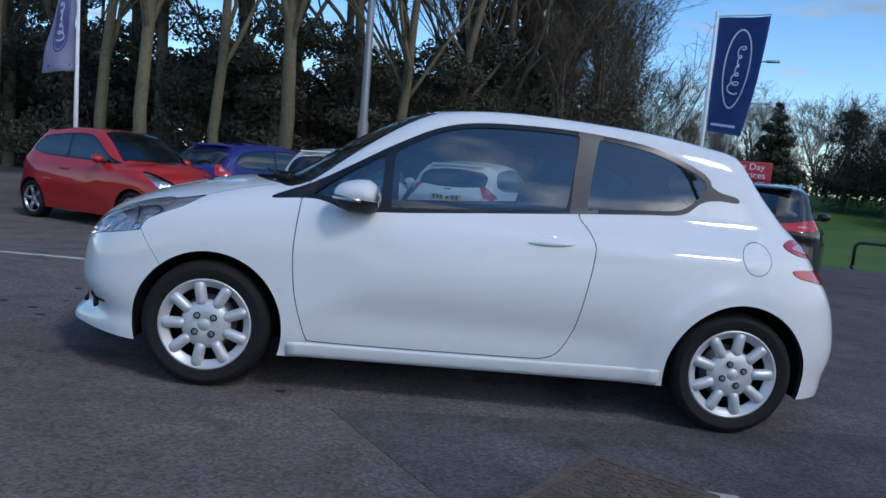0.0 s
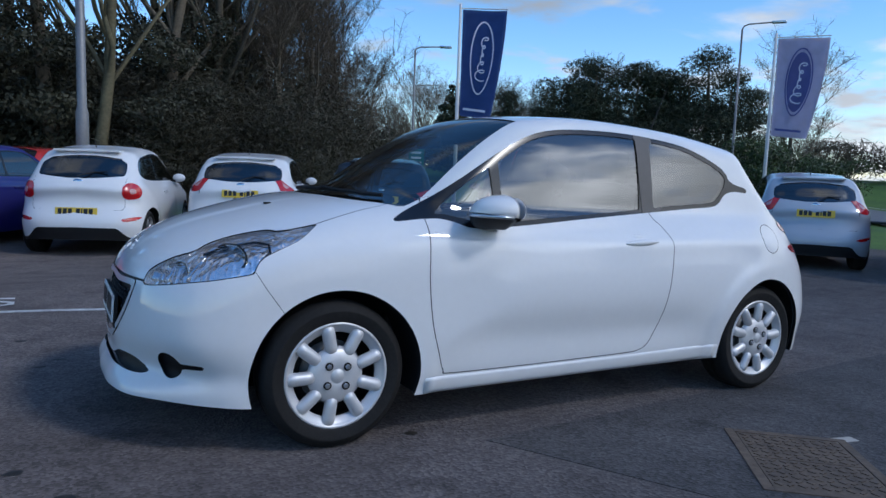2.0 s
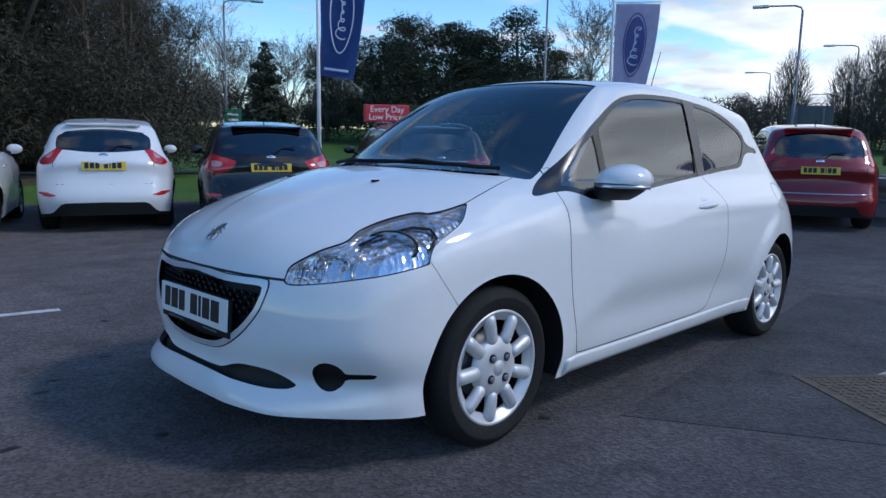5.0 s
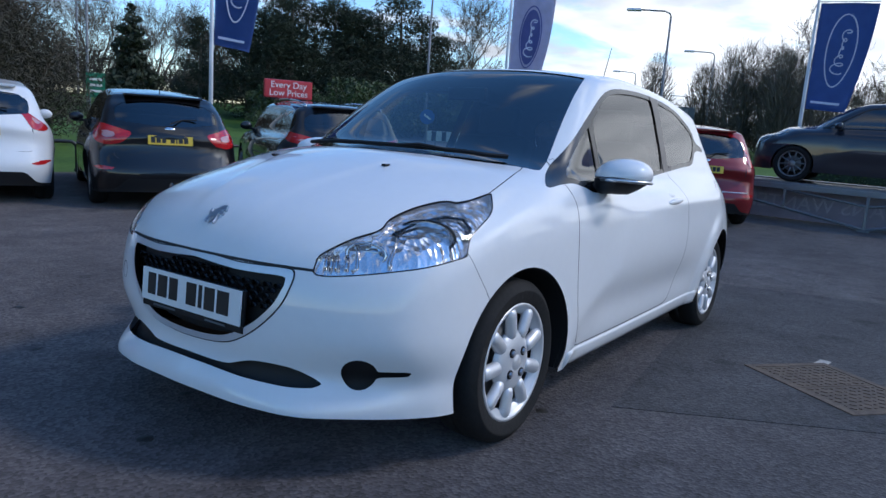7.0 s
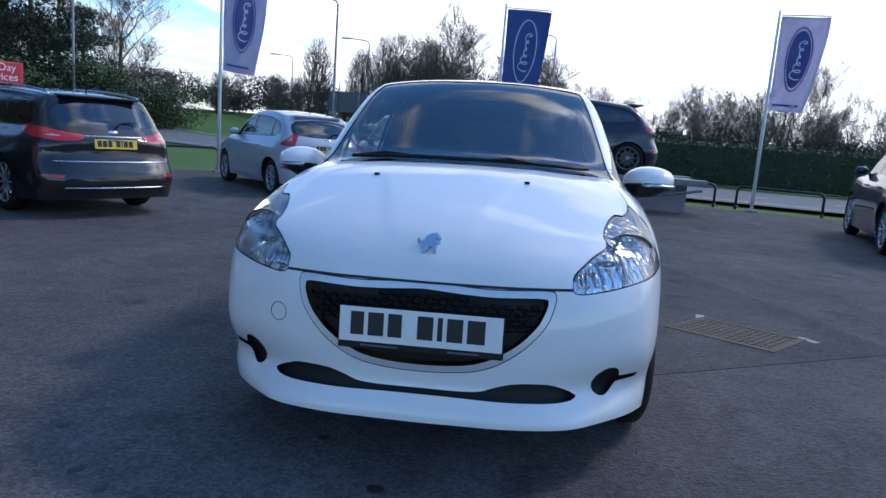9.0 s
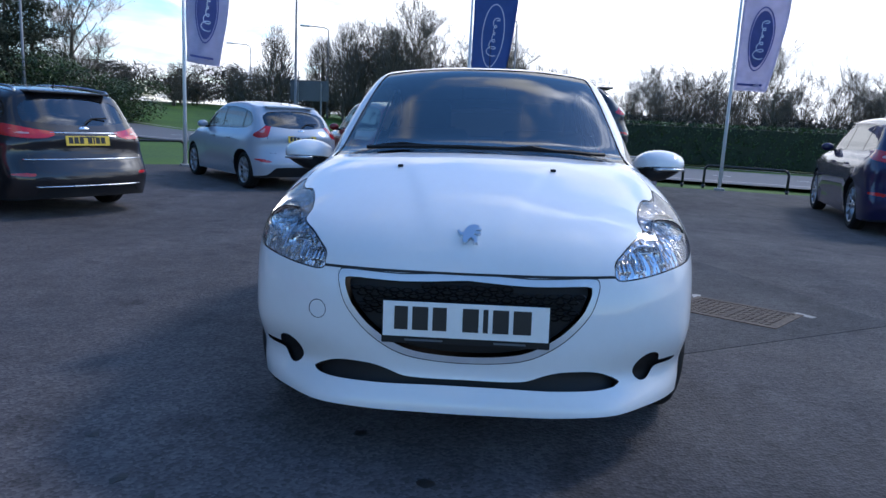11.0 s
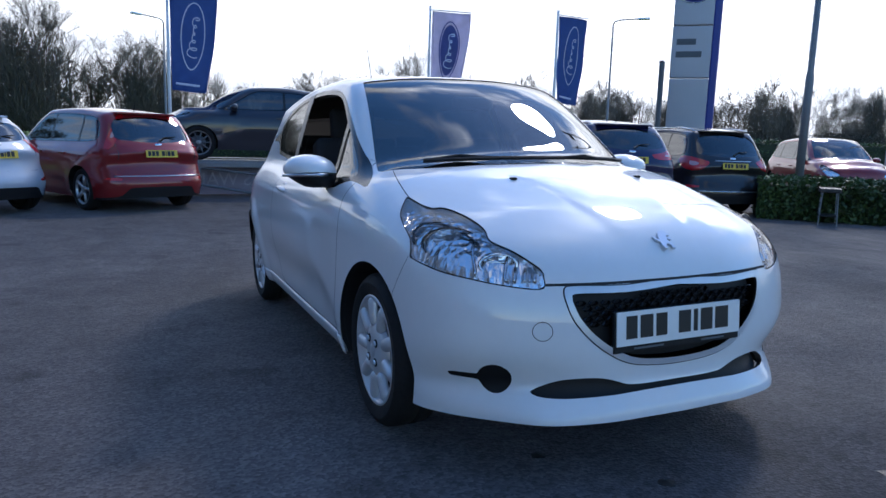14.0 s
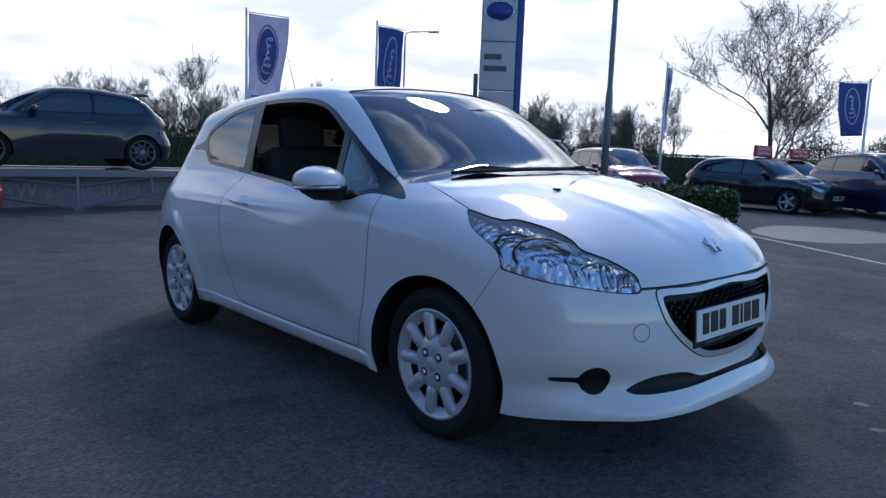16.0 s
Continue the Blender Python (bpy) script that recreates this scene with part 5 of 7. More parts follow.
    for hxx, yy in ((sp["axles"][0], 0.722), (sp["axles"][1], 0.722)):
        for sgn in (-1, 1):
            add_wheel(car, "hubcap", hxx, sgn * yy, 0.298, 1.0, 11 if hxx < 0 else 29)
    return car


hero_car()

# ---------------------------------------------------------------- parked cars
def car_shape(L, W, H, wb, fo, bonnet, cowl, roof0, roof1, belt, hub=0.31, tail=0.20, steep=0.5):
    """Profiles of a parked car from its main sizes. cowl: foot of the windscreen (x, z); roof0, roof1: the roof's two ends; tail: how far the rear window's foot lies before the bumper."""
    f, r = -wb / 2 - fo, L - wb / 2 - fo
    kx, kz = W / 1.74, belt / 0.93
    xm = (cowl[0] + roof0) / 2
    zt = belt + 0.07
    low = [(f + 0.05, -0.05), (f + 0.01, 0.22), (f, 0.36), (f + 0.02, 0.52), (f + 0.06, bonnet - 0.16), (f + 0.15, bonnet - 0.06), (f + 0.36, bonnet), ((f + cowl[0]) / 2 + 0.1, (bonnet + cowl[1]) / 2 + 0.035), (cowl[0], cowl[1]), (cowl[0] + 0.4, belt + 0.09),
           (0, belt + 0.10), (r - 0.6, belt + 0.13), (r - tail - 0.03, belt + 0.09), (r - tail * 0.62, belt - 0.06), (r - 0.10, belt - 0.24), (r - 0.05, 0.60), (r, 0.50), (r + 0.005, 0.38), (r - 0.03, 0.22), (r - 0.06, -0.05), (r - 0.5, -0.13), (f + 0.5, -0.13)]
    cab = [(cowl[0] - 0.1, cowl[1] - 0.12), (cowl[0], cowl[1] - 0.02), (xm - 0.02, (cowl[1] + H) / 2 + 0.01), (roof0 - 0.12, H - 0.075), (roof0 + 0.12, H - 0.02), ((roof0 + roof1) / 2, H), (roof1 - 0.35, H - 0.035), (roof1, H - 0.075), (roof1 + 0.06, H - 0.12),
           (roof1 + (r - tail - roof1) * steep, (H + zt) / 2), (r - tail, zt - 0.03), (r - tail + 0.02, 0.85), (0.5, 0.7), (cowl[0] + 0.3, 0.75)]
    wide = [(y * kx, z * kz if z > 0.3 else z) for y, z in HATCH["wide"]]
    narrow = [(0.79 * kx, 0.6), (0.765 * kx, 0.80 * kz), (0.742 * kx, belt), (0.70 * kx, belt + 0.17), (0.655 * kx, belt + 0.31), (0.60 * kx, H - 0.085), (0.54 * kx, H + 0.03), (0.4 * kx, H + 0.15)]
    nose = [(y * kx, s * 1.05) for y, s in HATCH["nose"]]
    rear = [(y * kx, s) for y, s in HATCH["tail"]]
    return dict(low=low, cab=cab, wide=wide, narrow=narrow, nose=nose, tail=rear, axles=(-wb / 2, wb / 2), hub=hub, arch=hub + 0.045, flare=0.012, scoop=0.014, bonnet=0.008, tuck=0.12, crown=0.10,
                r_low=0.10, r_cab=0.06, res=(25, 50, 25, 50), smooth=1, f=f, r=r, L=L, W=W, H=H, belt=belt, cowl=cowl, roof0=roof0, roof1=roof1, foot=tail)


CITY = car_shape(3.62, 1.66, 1.50, 2.30, 0.70, 0.90, (-0.98, 1.02), -0.20, 1.18, 0.97, 0.30, 0.16, 0.45)
SUPERMINI = car_shape(3.97, 1.72, 1.48, 2.49, 0.80, 0.87, (-1.08, 1.01), -0.28, 1.28, 0.96, 0.31, 0.20)
FAMILY = car_shape(4.36, 1.82, 1.48, 2.65, 0.90, 0.87, (-1.15, 1.01), -0.32, 1.42, 0.96, 0.32, 0.22)
ESTATE = car_shape(4.87, 1.85, 1.50, 2.85, 0.95, 0.87, (-1.25, 1.01), -0.40, 1.95, 0.97, 0.335, 0.22, 0.45)
MPV = car_shape(4.37, 1.83, 1.60, 2.65, 0.88, 0.95, (-1.25, 1.08), -0.35, 1.62, 1.00, 0.325, 0.15, 0.5)
BIGMPV = car_shape(4.80, 1.88, 1.66, 2.85, 0.93, 0.98, (-1.35, 1.10), -0.40, 1.88, 1.03, 0.34, 0.17, 0.5)
SUV = car_shape(4.80, 1.93, 1.70, 2.85, 0.93, 1.04, (-1.15, 1.18), -0.25, 1.80, 1.12, 0.37, 0.22, 0.5)

# rear lamp outlines: (distance round the corner from the middle, height)
LAMPS = {
    "tall": [(0.625, 1.15), (0.66, 1.16), (0.74, 1.07), (0.84, 0.99), (0.95, 0.94), (0.98, 0.90), (0.86, 0.87), (0.70, 0.88), (0.645, 0.92), (0.63, 1.03)],
    "wedge": [(0.46, 0.93), (0.62, 0.97), (0.90, 1.02), (1.08, 1.00), (1.02, 0.85), (0.80, 0.78), (0.60, 0.80), (0.50, 0.86)],
    "slim": [(0.36, 0.95), (0.60, 0.98), (0.95, 1.03), (1.16, 1.02), (1.05, 0.93), (0.80, 0.89), (0.55, 0.88), (0.40, 0.90)],
    "high": [(0.60, 1.40), (0.68, 1.42), (0.75, 1.25), (0.84, 1.05), (0.86, 0.92), (0.74, 0.93), (0.67, 1.05), (0.63, 1.22)],
    "round": [(0.60, 0.86), (0.64, 0.94), (0.76, 0.98), (0.90, 0.95), (0.97, 0.87), (0.92, 0.79), (0.76, 0.76), (0.64, 0.78)],
}


def parked_car(sp, at, heading, colour, label, lamps="tall", doors=5, wheels="alloy", wheel_r=None, z=0.0, group="cars parked on the forecourt", front_plate=False, spin=0.0, rails=False, spoiler=0.0, strips=()):
    """A car whose rear axle's middle stands at 'at', looking along 'heading'."""
    h = math.degrees(math.atan2(heading[1], heading[0])) + 180
    m = pose(at[0], at[1], z, 0, 0, h) @ pose(-sp["axles"][1], 0, 0)
    car = empty("parked_car", m, label, "car", group)
    field, skin = car_field(sp), car_skin(sp)
    f, r, belt, H = sp["f"], sp["r"], sp["belt"], sp["H"]
    _, skin = split(skin, skin[0][:, 2] - 0.20 - 0.03 * ramp01(r - 0.3, r, skin[0][:, 0]))
    for hx in sp["axles"]:
        V = skin[0]
        _, skin = split(skin, only(np.hypot(V[:, 0] - hx, V[:, 2] - sp["hub"]) - sp["arch"], V[:, 1] < -0.35))
    cab = curve2(sp["cab"], 6, True)

    # side glass between the belt and the roof rail
    belt_at = lambda x: belt + 0.012 + 0.045 * (x - sp["cowl"][0]) / 3
    top_line = [(sp["cowl"][0] + 0.42, belt + 0.10), ((sp["cowl"][0] + sp["roof0"]) / 2 + 0.28, (sp["cowl"][1] + H) / 2 - 0.03), (sp["roof0"] + 0.12, H - 0.135), (0.2, H - 0.105), (sp["roof1"] - 0.55, H - 0.13), (sp["roof1"] - 0.10, H - 0.20)]
    rear_end = (sp["roof1"] + (r - sp["foot"] - sp["roof1"]) * 0.30 - 0.05, belt + 0.17)
    outline = [(sp["cowl"][0] + 0.20, belt_at(-1)), (-0.3, belt_at(-0.3)), (0.5, belt_at(0.5)), (rear_end[0] - 0.30, belt_at(1.3) + 0.005), (rear_end[0] - 0.06, belt + 0.10), rear_end] + top_line[::-1]
    dlo = curve2(outline, 4, True)
    side_ok = lambda V: (V[:, 1] < -0.3) & (V[:, 2] > belt - 0.1)
    fr, skin = split(skin, only(region(skin, dlo, side_view), side_ok(skin[0])))
    panes = []
    bounds = [-9, 0.10, 1.02 * sp["axles"][1] - 0.28, 9] if doors == 5 else [-9, 0.42, 9]
    g = inside_distance(fr[0][:, 0], fr[0][:, 2], dlo) + 0.016
    for b in bounds[1:-1]:
        g = np.maximum(g, 0.028 - np.abs(fr[0][:, 0] - b))
    pane, fr = split(fr, g)
    # windscreen and rear window, from above and from behind
    c0, r0, kw = sp["cowl"], sp["roof0"], sp["W"] / 1.74
    ws = curve2([(c0[0] + 0.02, 0.06), (c0[0] + 0.06, -0.30 * kw), (c0[0] + 0.20, -0.58 * kw), (c0[0] + 0.26, -0.63 * kw), (r0 - 0.02, -0.52 * kw), (r0 + 0.02, -0.47 * kw), (r0 - 0.03, 0.06)], 5, True)
    screen, skin = split(skin, only(region(skin, ws, top_view), skin[0][:, 2] > c0[1] - 0.05))
    zt = belt + 0.10
    rw = curve2([(0.06, H - 0.17), (-0.42 * kw, H - 0.185), (-0.50 * kw, H - 0.22), (-0.56 * kw, (H + zt) / 2 - 0.05), (-0.57 * kw, zt + 0.03), (-0.50 * kw, zt), (0.06, zt - 0.015)], 5, True)
    rear, skin = split(skin, only(region(skin, rw, front_view), skin[0][:, 0] > sp["roof1"] - 0.02))
    # rear lamps, dark bumper foot, front lamps and mouth
    rl = curve2(LAMPS[lamps], 5, True) * np.array([kw, belt / 0.96])
    view_r = lambda V: (np.abs(V[:, 1]) + 0.7 * np.maximum(r - 0.10 - V[:, 0], 0), V[:, 2])
    tails, skin = split(skin, only(region(skin, rl, view_r), skin[0][:, 0] > r - 0.75))
    fl = curve2([(0.46, 0.66), (0.52, 0.74), (0.80, 0.84), (1.05, 0.90), (1.12, 0.88), (0.95, 0.76), (0.78, 0.66), (0.60, 0.63)], 5, True) * np.array([kw, belt / 0.96])
    view_f = lambda V: (np.abs(V[:, 1]) + 0.8 * np.maximum(V[:, 0] - f - 0.10, 0), V[:, 2])
    heads, skin = split(skin, only(region(skin, fl, view_f), skin[0][:, 0] < f + 0.85))
    mo = curve2([(0.06, 0.56), (-0.42, 0.56), (-0.52, 0.50), (-0.44, 0.33), (0.06, 0.30)], 4, True)
    mouth, skin = split(skin, only(region(skin, mo, front_view), skin[0][:, 0] < f + 0.4))
    foot, skin = split(skin, only(skin[0][:, 2] - np.interp(np.abs(skin[0][:, 1]), [0, 0.5, 0.62, 0.9], [0.40, 0.39, 0.26, 0.22]), skin[0][:, 0] > r - 0.45))
    rf = curve2([(-0.78, 0.53), (-0.60, 0.515), (-0.57, 0.49), (-0.62, 0.47), (-0.78, 0.49)], 3, True) * np.array([kw, belt / 0.96])
    mark, skin = split(skin, only(region(skin, rf, front_view), skin[0][:, 0] > r - 0.5))
    both = lambda s: [s, mirrored(s)]
    skin_part("body_shell", both(skin), colour, car)
    if len(foot[2]):
        skin_part("rear_diffuser", both(foot), BLACK, car, "black lower bumper", offset=-0.006)
    skin_part("windscreen", both(screen), DARKGLASS, car, offset=-0.003)
    skin_part("rear_window", both(rear), DARKGLASS, car, offset=-0.003)
    skin_part("front_grille", both(mouth), BLACK, car, offset=-0.02)
    for sgn in (1, -1):
        side = (lambda s: s) if sgn == 1 else mirrored
        skin_part("window_frame", [side(fr)], GLOSSBLACK, car, offset=-0.001)
        skin_part("side_window", [side(pane)], DARKGLASS, car, offset=-0.004)
        t = skin_part("tail_lamp", [side(tails)], REDLAMP, car, "red tail lamp", offset=0.005)
        inner = rl * 0 + (rl - rl.mean(0)) * np.array([0.38, 0.34]) + rl.mean(0)
        cl, _ = split(tails, region(tails, inner, view_r))
        if len(cl[2]):
            skin_part("lamp_insert", [side(cl)], CLEARLAMP, t, "clear lamp insert", offset=0.008)
        if len(mark[2]):
            skin_part("rear_reflector", [side(mark)], REDLAMP, car, "slim red bumper reflector", offset=0.001)
        rim = [(sgn * -0.60 * kw, q) for q in np.linspace(zt - 0.02, 0.66, 8)] + [(sgn * -y * kw, 0.625) for y in np.linspace(0.57, 0.0, 8)]
        dx = np.linspace(r + 0.05, r - 0.7, 151)
        within = field(np.array([[(x, y, q) for x in dx] for y, q in rim])) < 0
        part("hatch_seam", new_tube([(dx[np.argmax(row)] - 0.003, y, q) for (y, q), row in zip(rim, within)], 0.0055, 4), SEAM, car)
        hl = skin_part("headlamp", [side(heads)], LENS, car, "clear headlamp", offset=0.0)
        hl.visible_shadow = False
        skin_part("lamp_bowl", [side(heads)], BOWL, hl, offset=-0.04)
        mx = sp["cowl"][0] + 0.52
        mi = bmesh.new()
        bmesh.ops.create_uvsphere(mi, u_segments=16, v_segments=10, radius=1.0)
        for v in mi.verts:
            v.co = Vector((mx + 0.10 * v.co.x * (1 if v.co.x < 0 else 0.5), sgn * (-(0.755 * kw) - 0.11 + 0.10 * v.co.y), belt + 0.065 + 0.068 * v.co.z))
        mir = part("door_mirror", mi, colour, car, "", True)
        part("mirror_arm", new_box((0.09, 0.14, 0.035), (mx, sgn * -(0.755 * kw), belt + 0.018), 0.012), BLACK, mir)
        for hx in sp["axles"]:
            w = bmesh.new()
            rr = sp["arch"] + 0.002
            depth = np.linspace(-1.0, -0.60, 41)
            ang = np.linspace(-0.25, math.pi + 0.25, 20)
            pts = [(hx + rr * math.cos(a), sp["hub"] + rr * math.sin(a)) for a in ang]
            within = field(np.array([[(x, yy, zz) for yy in depth] for x, zz in pts])) < -0.006
            a0 = [w.verts.new((x, sgn * (depth[np.argmax(row)] if row.any() else -0.7), zz)) for (x, zz), row in zip(pts, within)]
            a1 = [w.verts.new((x, sgn * -0.48, zz)) for x, zz in pts]
            for i in range(19):
                w.faces.new((a0[i], a0[i + 1], a1[i + 1], a1[i]))
            w.faces.new(a1)
            part("wheel_well", w, BLACK, car)
            add_wheel(car, wheels, hx, sgn * (sp["W"] / 2 - 0.145), wheel_r or sp["hub"], 1.08, spin + 17 * sgn)
        seam = []
        for b in ([0.10] if doors == 5 else []) + [sp["cowl"][0] + 0.36, 1.02 * sp["axles"][1] - 0.42 if doors == 5 else 0.50]:
            zz = np.linspace(0.30, belt - 0.01, 12)
            dd = np.linspace(-1.02, -0.6, 60)
            within = field(np.array([[(b, yy, q) for yy in dd] for q in zz])) < 0
            line = [(b, sgn * (dd[np.argmax(row)] + 0.0035), q) for q, row in zip(zz, within)]
            part("door_seam", new_tube(line, 0.005, 4), SEAM, car)
            if b > sp["cowl"][0] + 0.5:
                hp = line[-3]
                part("door_handle", new_box((0.20, 0.03, 0.03), (b - 0.18, hp[1] - sgn * 0.012, hp[2]), 0.010), colour, car)
        if rails:
            rp = [(x, sgn * -0.52 * kw, body_height(field, x, -0.52 * kw) + 0.035) for x in np.linspace(sp["roof0"] + 0.25, sp["roof1"] - 0.1, 6)]
            rp = [(rp[0][0] - 0.08, rp[0][1], rp[0][2] - 0.035)] + rp + [(rp[-1][0] + 0.06, rp[-1][1], rp[-1][2] - 0.035)]
            part("roof_rail", new_tube(rp, 0.014, 6), SATIN, car, "", True)
    for zs, ws in strips:                       # bright strips across the tail
        dx = np.linspace(r + 0.05, r - 0.5, 111)
        line = []
        for y in np.linspace(-ws, ws, 13):
            inside = field(np.stack([dx, np.full(111, y), np.full(111, zs)], -1)) < 0
            line.append((dx[np.argmax(inside)] + 0.002, y, zs))
        part("chrome_strip", new_tube(line, 0.010, 6), SATIN, car, "slim bright strip", True)
    # seats show darkly through the glass
    for yy in (-0.38, 0.38):
        s = part("front_seat", new_box((0.16, 0.50, 0.70), (0.25, yy, 0.80 + sp["hub"] * 0.2), 0.06, pose(0, 0, 0, 0, 12, 0)), FABRIC, car)
        part("headrest", new_box((0.09, 0.26, 0.18), (0.36, yy, belt + 0.24), 0.04), FABRIC, s)
    part("rear_seat", new_box((0.16, 1.2, 0.60), (1.10, 0, 0.85), 0.06, pose(0, 0, 0, 0, 14, 0)), FABRIC, car)
    part("dashboard", new_box((0.45, 1.3, 0.20), (sp["cowl"][0] + 0.40, 0, belt - 0.06), 0.05), DASH, car)
    part("floor_pan", new_box((sp["L"] - 0.5, 0.9, 0.06), ((f + r) / 2, 0, 0.24)), BLACK, car)
    # rear plate, maker's oval, wiper, spoiler
    zp = belt - 0.10 if lamps in ("tall", "wedge", "slim", "high") else 0.60
    along = np.linspace(r + 0.05, r - 0.6, 131)
    xp = along[np.argmax(field(np.stack([along, np.zeros(131), np.full(131, zp)], -1)) < 0)]
    plate(car, pose(xp + 0.006, 0, zp, 0, 10, 180), PLATE_Y, (0.050, 0.050, 0.016, 0.050, 0, 0.048, 0.050, 0.048))
    zo = belt + 0.035
    xo = along[np.argmax(field(np.stack([along, np.zeros(131), np.full(131, zo)], -1)) < 0)]
    part("badge", moved(lathe([(0.0, 0.006), (0.055, 0.005), (0.062, 0.0)], 20, "z"), pose(xo, 0, zo, 0, 75, 0) @ Matrix.Diagonal((0.42, 1, 1, 1))), CHROME, car, "plain chrome oval badge", True)
    zw = belt + 0.17
    xw = along[np.argmax(field(np.stack([along, np.zeros(131), np.full(131, zw)], -1)) < 0)]
    part("rear_wiper", new_tube([(xo + 0.015, 0.0, zt), (xw + 0.02, 0.16, zt + 0.05), (xw + 0.02, 0.34, zt + 0.06)], 0.009, 5), BLACK, car)
    x1 = sp["roof1"] - 0.02
    z1 = body_height(field, x1, 0, H + 0.1)
    sb = bmesh.new()
    box(sb, (0.20 + spoiler, 0.90 * kw, 0.03), (x1 + 0.03 + spoiler / 2, 0, z1 - 0.022 + spoiler * 0.25), 0.012)
    part("roof_spoiler", sb, colour, car)
    part("aerial", new_tube([(sp["roof1"] - 0.30, 0, z1 + 0.02), (sp["roof1"] - 0.24, 0, z1 + 0.12)], 0.006, 5), BLACK, car)
    if front_plate:
        along = np.linspace(f - 0.05, f + 0.5, 111)
        xq = along[np.argmax(field(np.stack([along, np.zeros(111), np.full(111, 0.47)], -1)) < 0)]
        plate(car, pose(xq - 0.006, 0, 0.47, 0, -3, 0), PLATE_W, (0.050, 0.050, 0.050, 0.050, 0, 0.048, 0.020, 0.048))
    return car


def roof_sign(x, y, z, heading):
    """A red promotional board standing on a car's roof."""
    h = math.degrees(math.atan2(heading[1], heading[0])) - 90
    s = empty("roof_sign", pose(x, y, z, 0, 0, h), "red roof sign with white promotional lettering on a car roof", "sign", "promotional roof signs")
    part("board", new_box((0.80, 0.10, 0.30), (0, 0, 0.17), 0.03), PROMO, s)
    part("foot", new_box((0.60, 0.16, 0.03), (0, 0, 0.012), 0.008), BLACK, s)
    for k in (0, 180):
        m = pose(0, 0, 0, 0, 0, k) @ pose(0, -0.0505, 0.235, 90, 0, 0)
        words("lettering", "Every Day", 0.145, m, SIGNWHITE, s)
        words("lettering", "Low Prices", 0.145, pose(0, 0, 0, 0, 0, k) @ pose(0, -0.0505, 0.105, 90, 0, 0), SIGNWHITE, s)
    return s


RED = paint("red_paint", (0.42, 0.020, 0.016))
DARKRED = paint("dark_red_paint", (0.22, 0.012, 0.014), 1)
PURPLE = paint("deep_purple_blue_paint", (0.022, 0.018, 0.16), 1)
NAVY = paint("dark_navy_paint", (0.010, 0.012, 0.035), 1)
INKBLUE = paint("ink_blue_paint", (0.010, 0.010, 0.055), 1)
BLACKPAINT = paint("black_paint", (0.005, 0.005, 0.006), 1)
GREYPAINT = paint("magnetic_grey_paint", (0.020, 0.022, 0.033), 1)
SILVERPAINT = paint("pale_blue_silver_paint", (0.42, 0.46, 0.52), 1)
BROWNGREY = paint("dark_bronze_paint", (0.013, 0.012, 0.014), 1)

ROW = (0.38, 0.925)
parked_car(CITY, (-6.00, 8.20), (0.87, -0.50), RED, "small red three-door city car on silver alloy wheels", "round", 3, "alloy", front_plate=True, spin=9)
parked_car(SUPERMINI, (-3.85, 8.55), (0.53, 0.85), PURPLE, "deep purple hatchback parked nose to the trees", "tall", 3, "alloy")
parked_car(CITY, (-1.75, 7.60), (0.35, 0.94), WHITE, "small white city car with a yellow rear plate", "round", 3, "alloy")
parked_car(SUPERMINI, (0.41, 7.69), ROW, WHITE, "white three-door hatchback parked nose to the grass", "tall", 3, "multi")
parked_car(FAMILY, (2.15, 6.50), (0.42, 0.91), BLACKPAINT, "black family hatchback with wide red tail lamps", "wedge", 5, "alloy")
parked_car(ESTATE, (4.34, 5.52), (0.50, 0.87), BROWNGREY, "dark estate car with chrome rails and a roof sign", "slim", 5, "multi", rails=True, strips=((0.955, 0.40), (0.66, 0.70), (0.36, 0.62)))
parked_car(SUPERMINI, (8.25, 3.62), (0.74, 0.67), SILVERPAINT, "pale silver-blue five-door hatchback", "tall", 5, "multi")
parked_car(MPV, (8.85, 1.50), (0.89, 0.46), DARKRED, "dark red people carrier with tall red tail lamps", "high", 5, "alloy", strips=((0.56, 0.70),))
parked_car(SUPERMINI, (11.50, -2.15), (0.0, 1.0), GREYPAINT, "dark grey sporty hatchback displayed on a raised ramp", "tall", 3, "dark", 0.325, z=0.72, group="cars on display", spoiler=0.10)
parked_car(SUV, (6.70, -6.32), (0.97, -0.23), INKBLUE, "dark ink-blue tall estate with slim tail lamps", "slim", 5, "multi", rails=True, strips=((0.42, 0.66),))
parked_car(BIGMPV, (7.04, -8.91), (0.97, -0.23), BROWNGREY, "dark bronze seven-seat people carrier", "wedge", 5, "alloy", rails=True, strips=((1.02, 0.36), (0.46, 0.66)))
parked_car(FAMILY, (7.29, -17.65), (-0.995, 0.09), BLACKPAINT, "black family hatchback with a red roof sign", "wedge", 5, "alloy", front_plate=True)
parked_car(MPV, (10.2, -15.6), (-0.85, 0.5), DARKRED, "dark red people carrier behind the low hedge", "high", 5, "alloy")
parked_car(SUV, (4.3, -19.6), (-0.85, 0.52), INKBLUE, "dark purple-blue crossover with round lamps", "slim", 5, "alloy", front_plate=True)
parked_car(FAMILY, (7.9, -21.4), (-0.95, 0.3), BLACKPAINT, "black hatchback standing in the far row", "wedge", 5, "alloy", front_plate=True)
parked_car(FAMILY, (-7.2, 11.4), (0.42, 0.91), BLACKPAINT, "black hatchback parked behind a small red car", "wedge", 5, "alloy")
parked_car(SUPERMINI, (-9.6, 9.6), (0.5, -0.86), PURPLE, "purple hatchback at the row's end", "tall", 5, "alloy", front_plate=True)
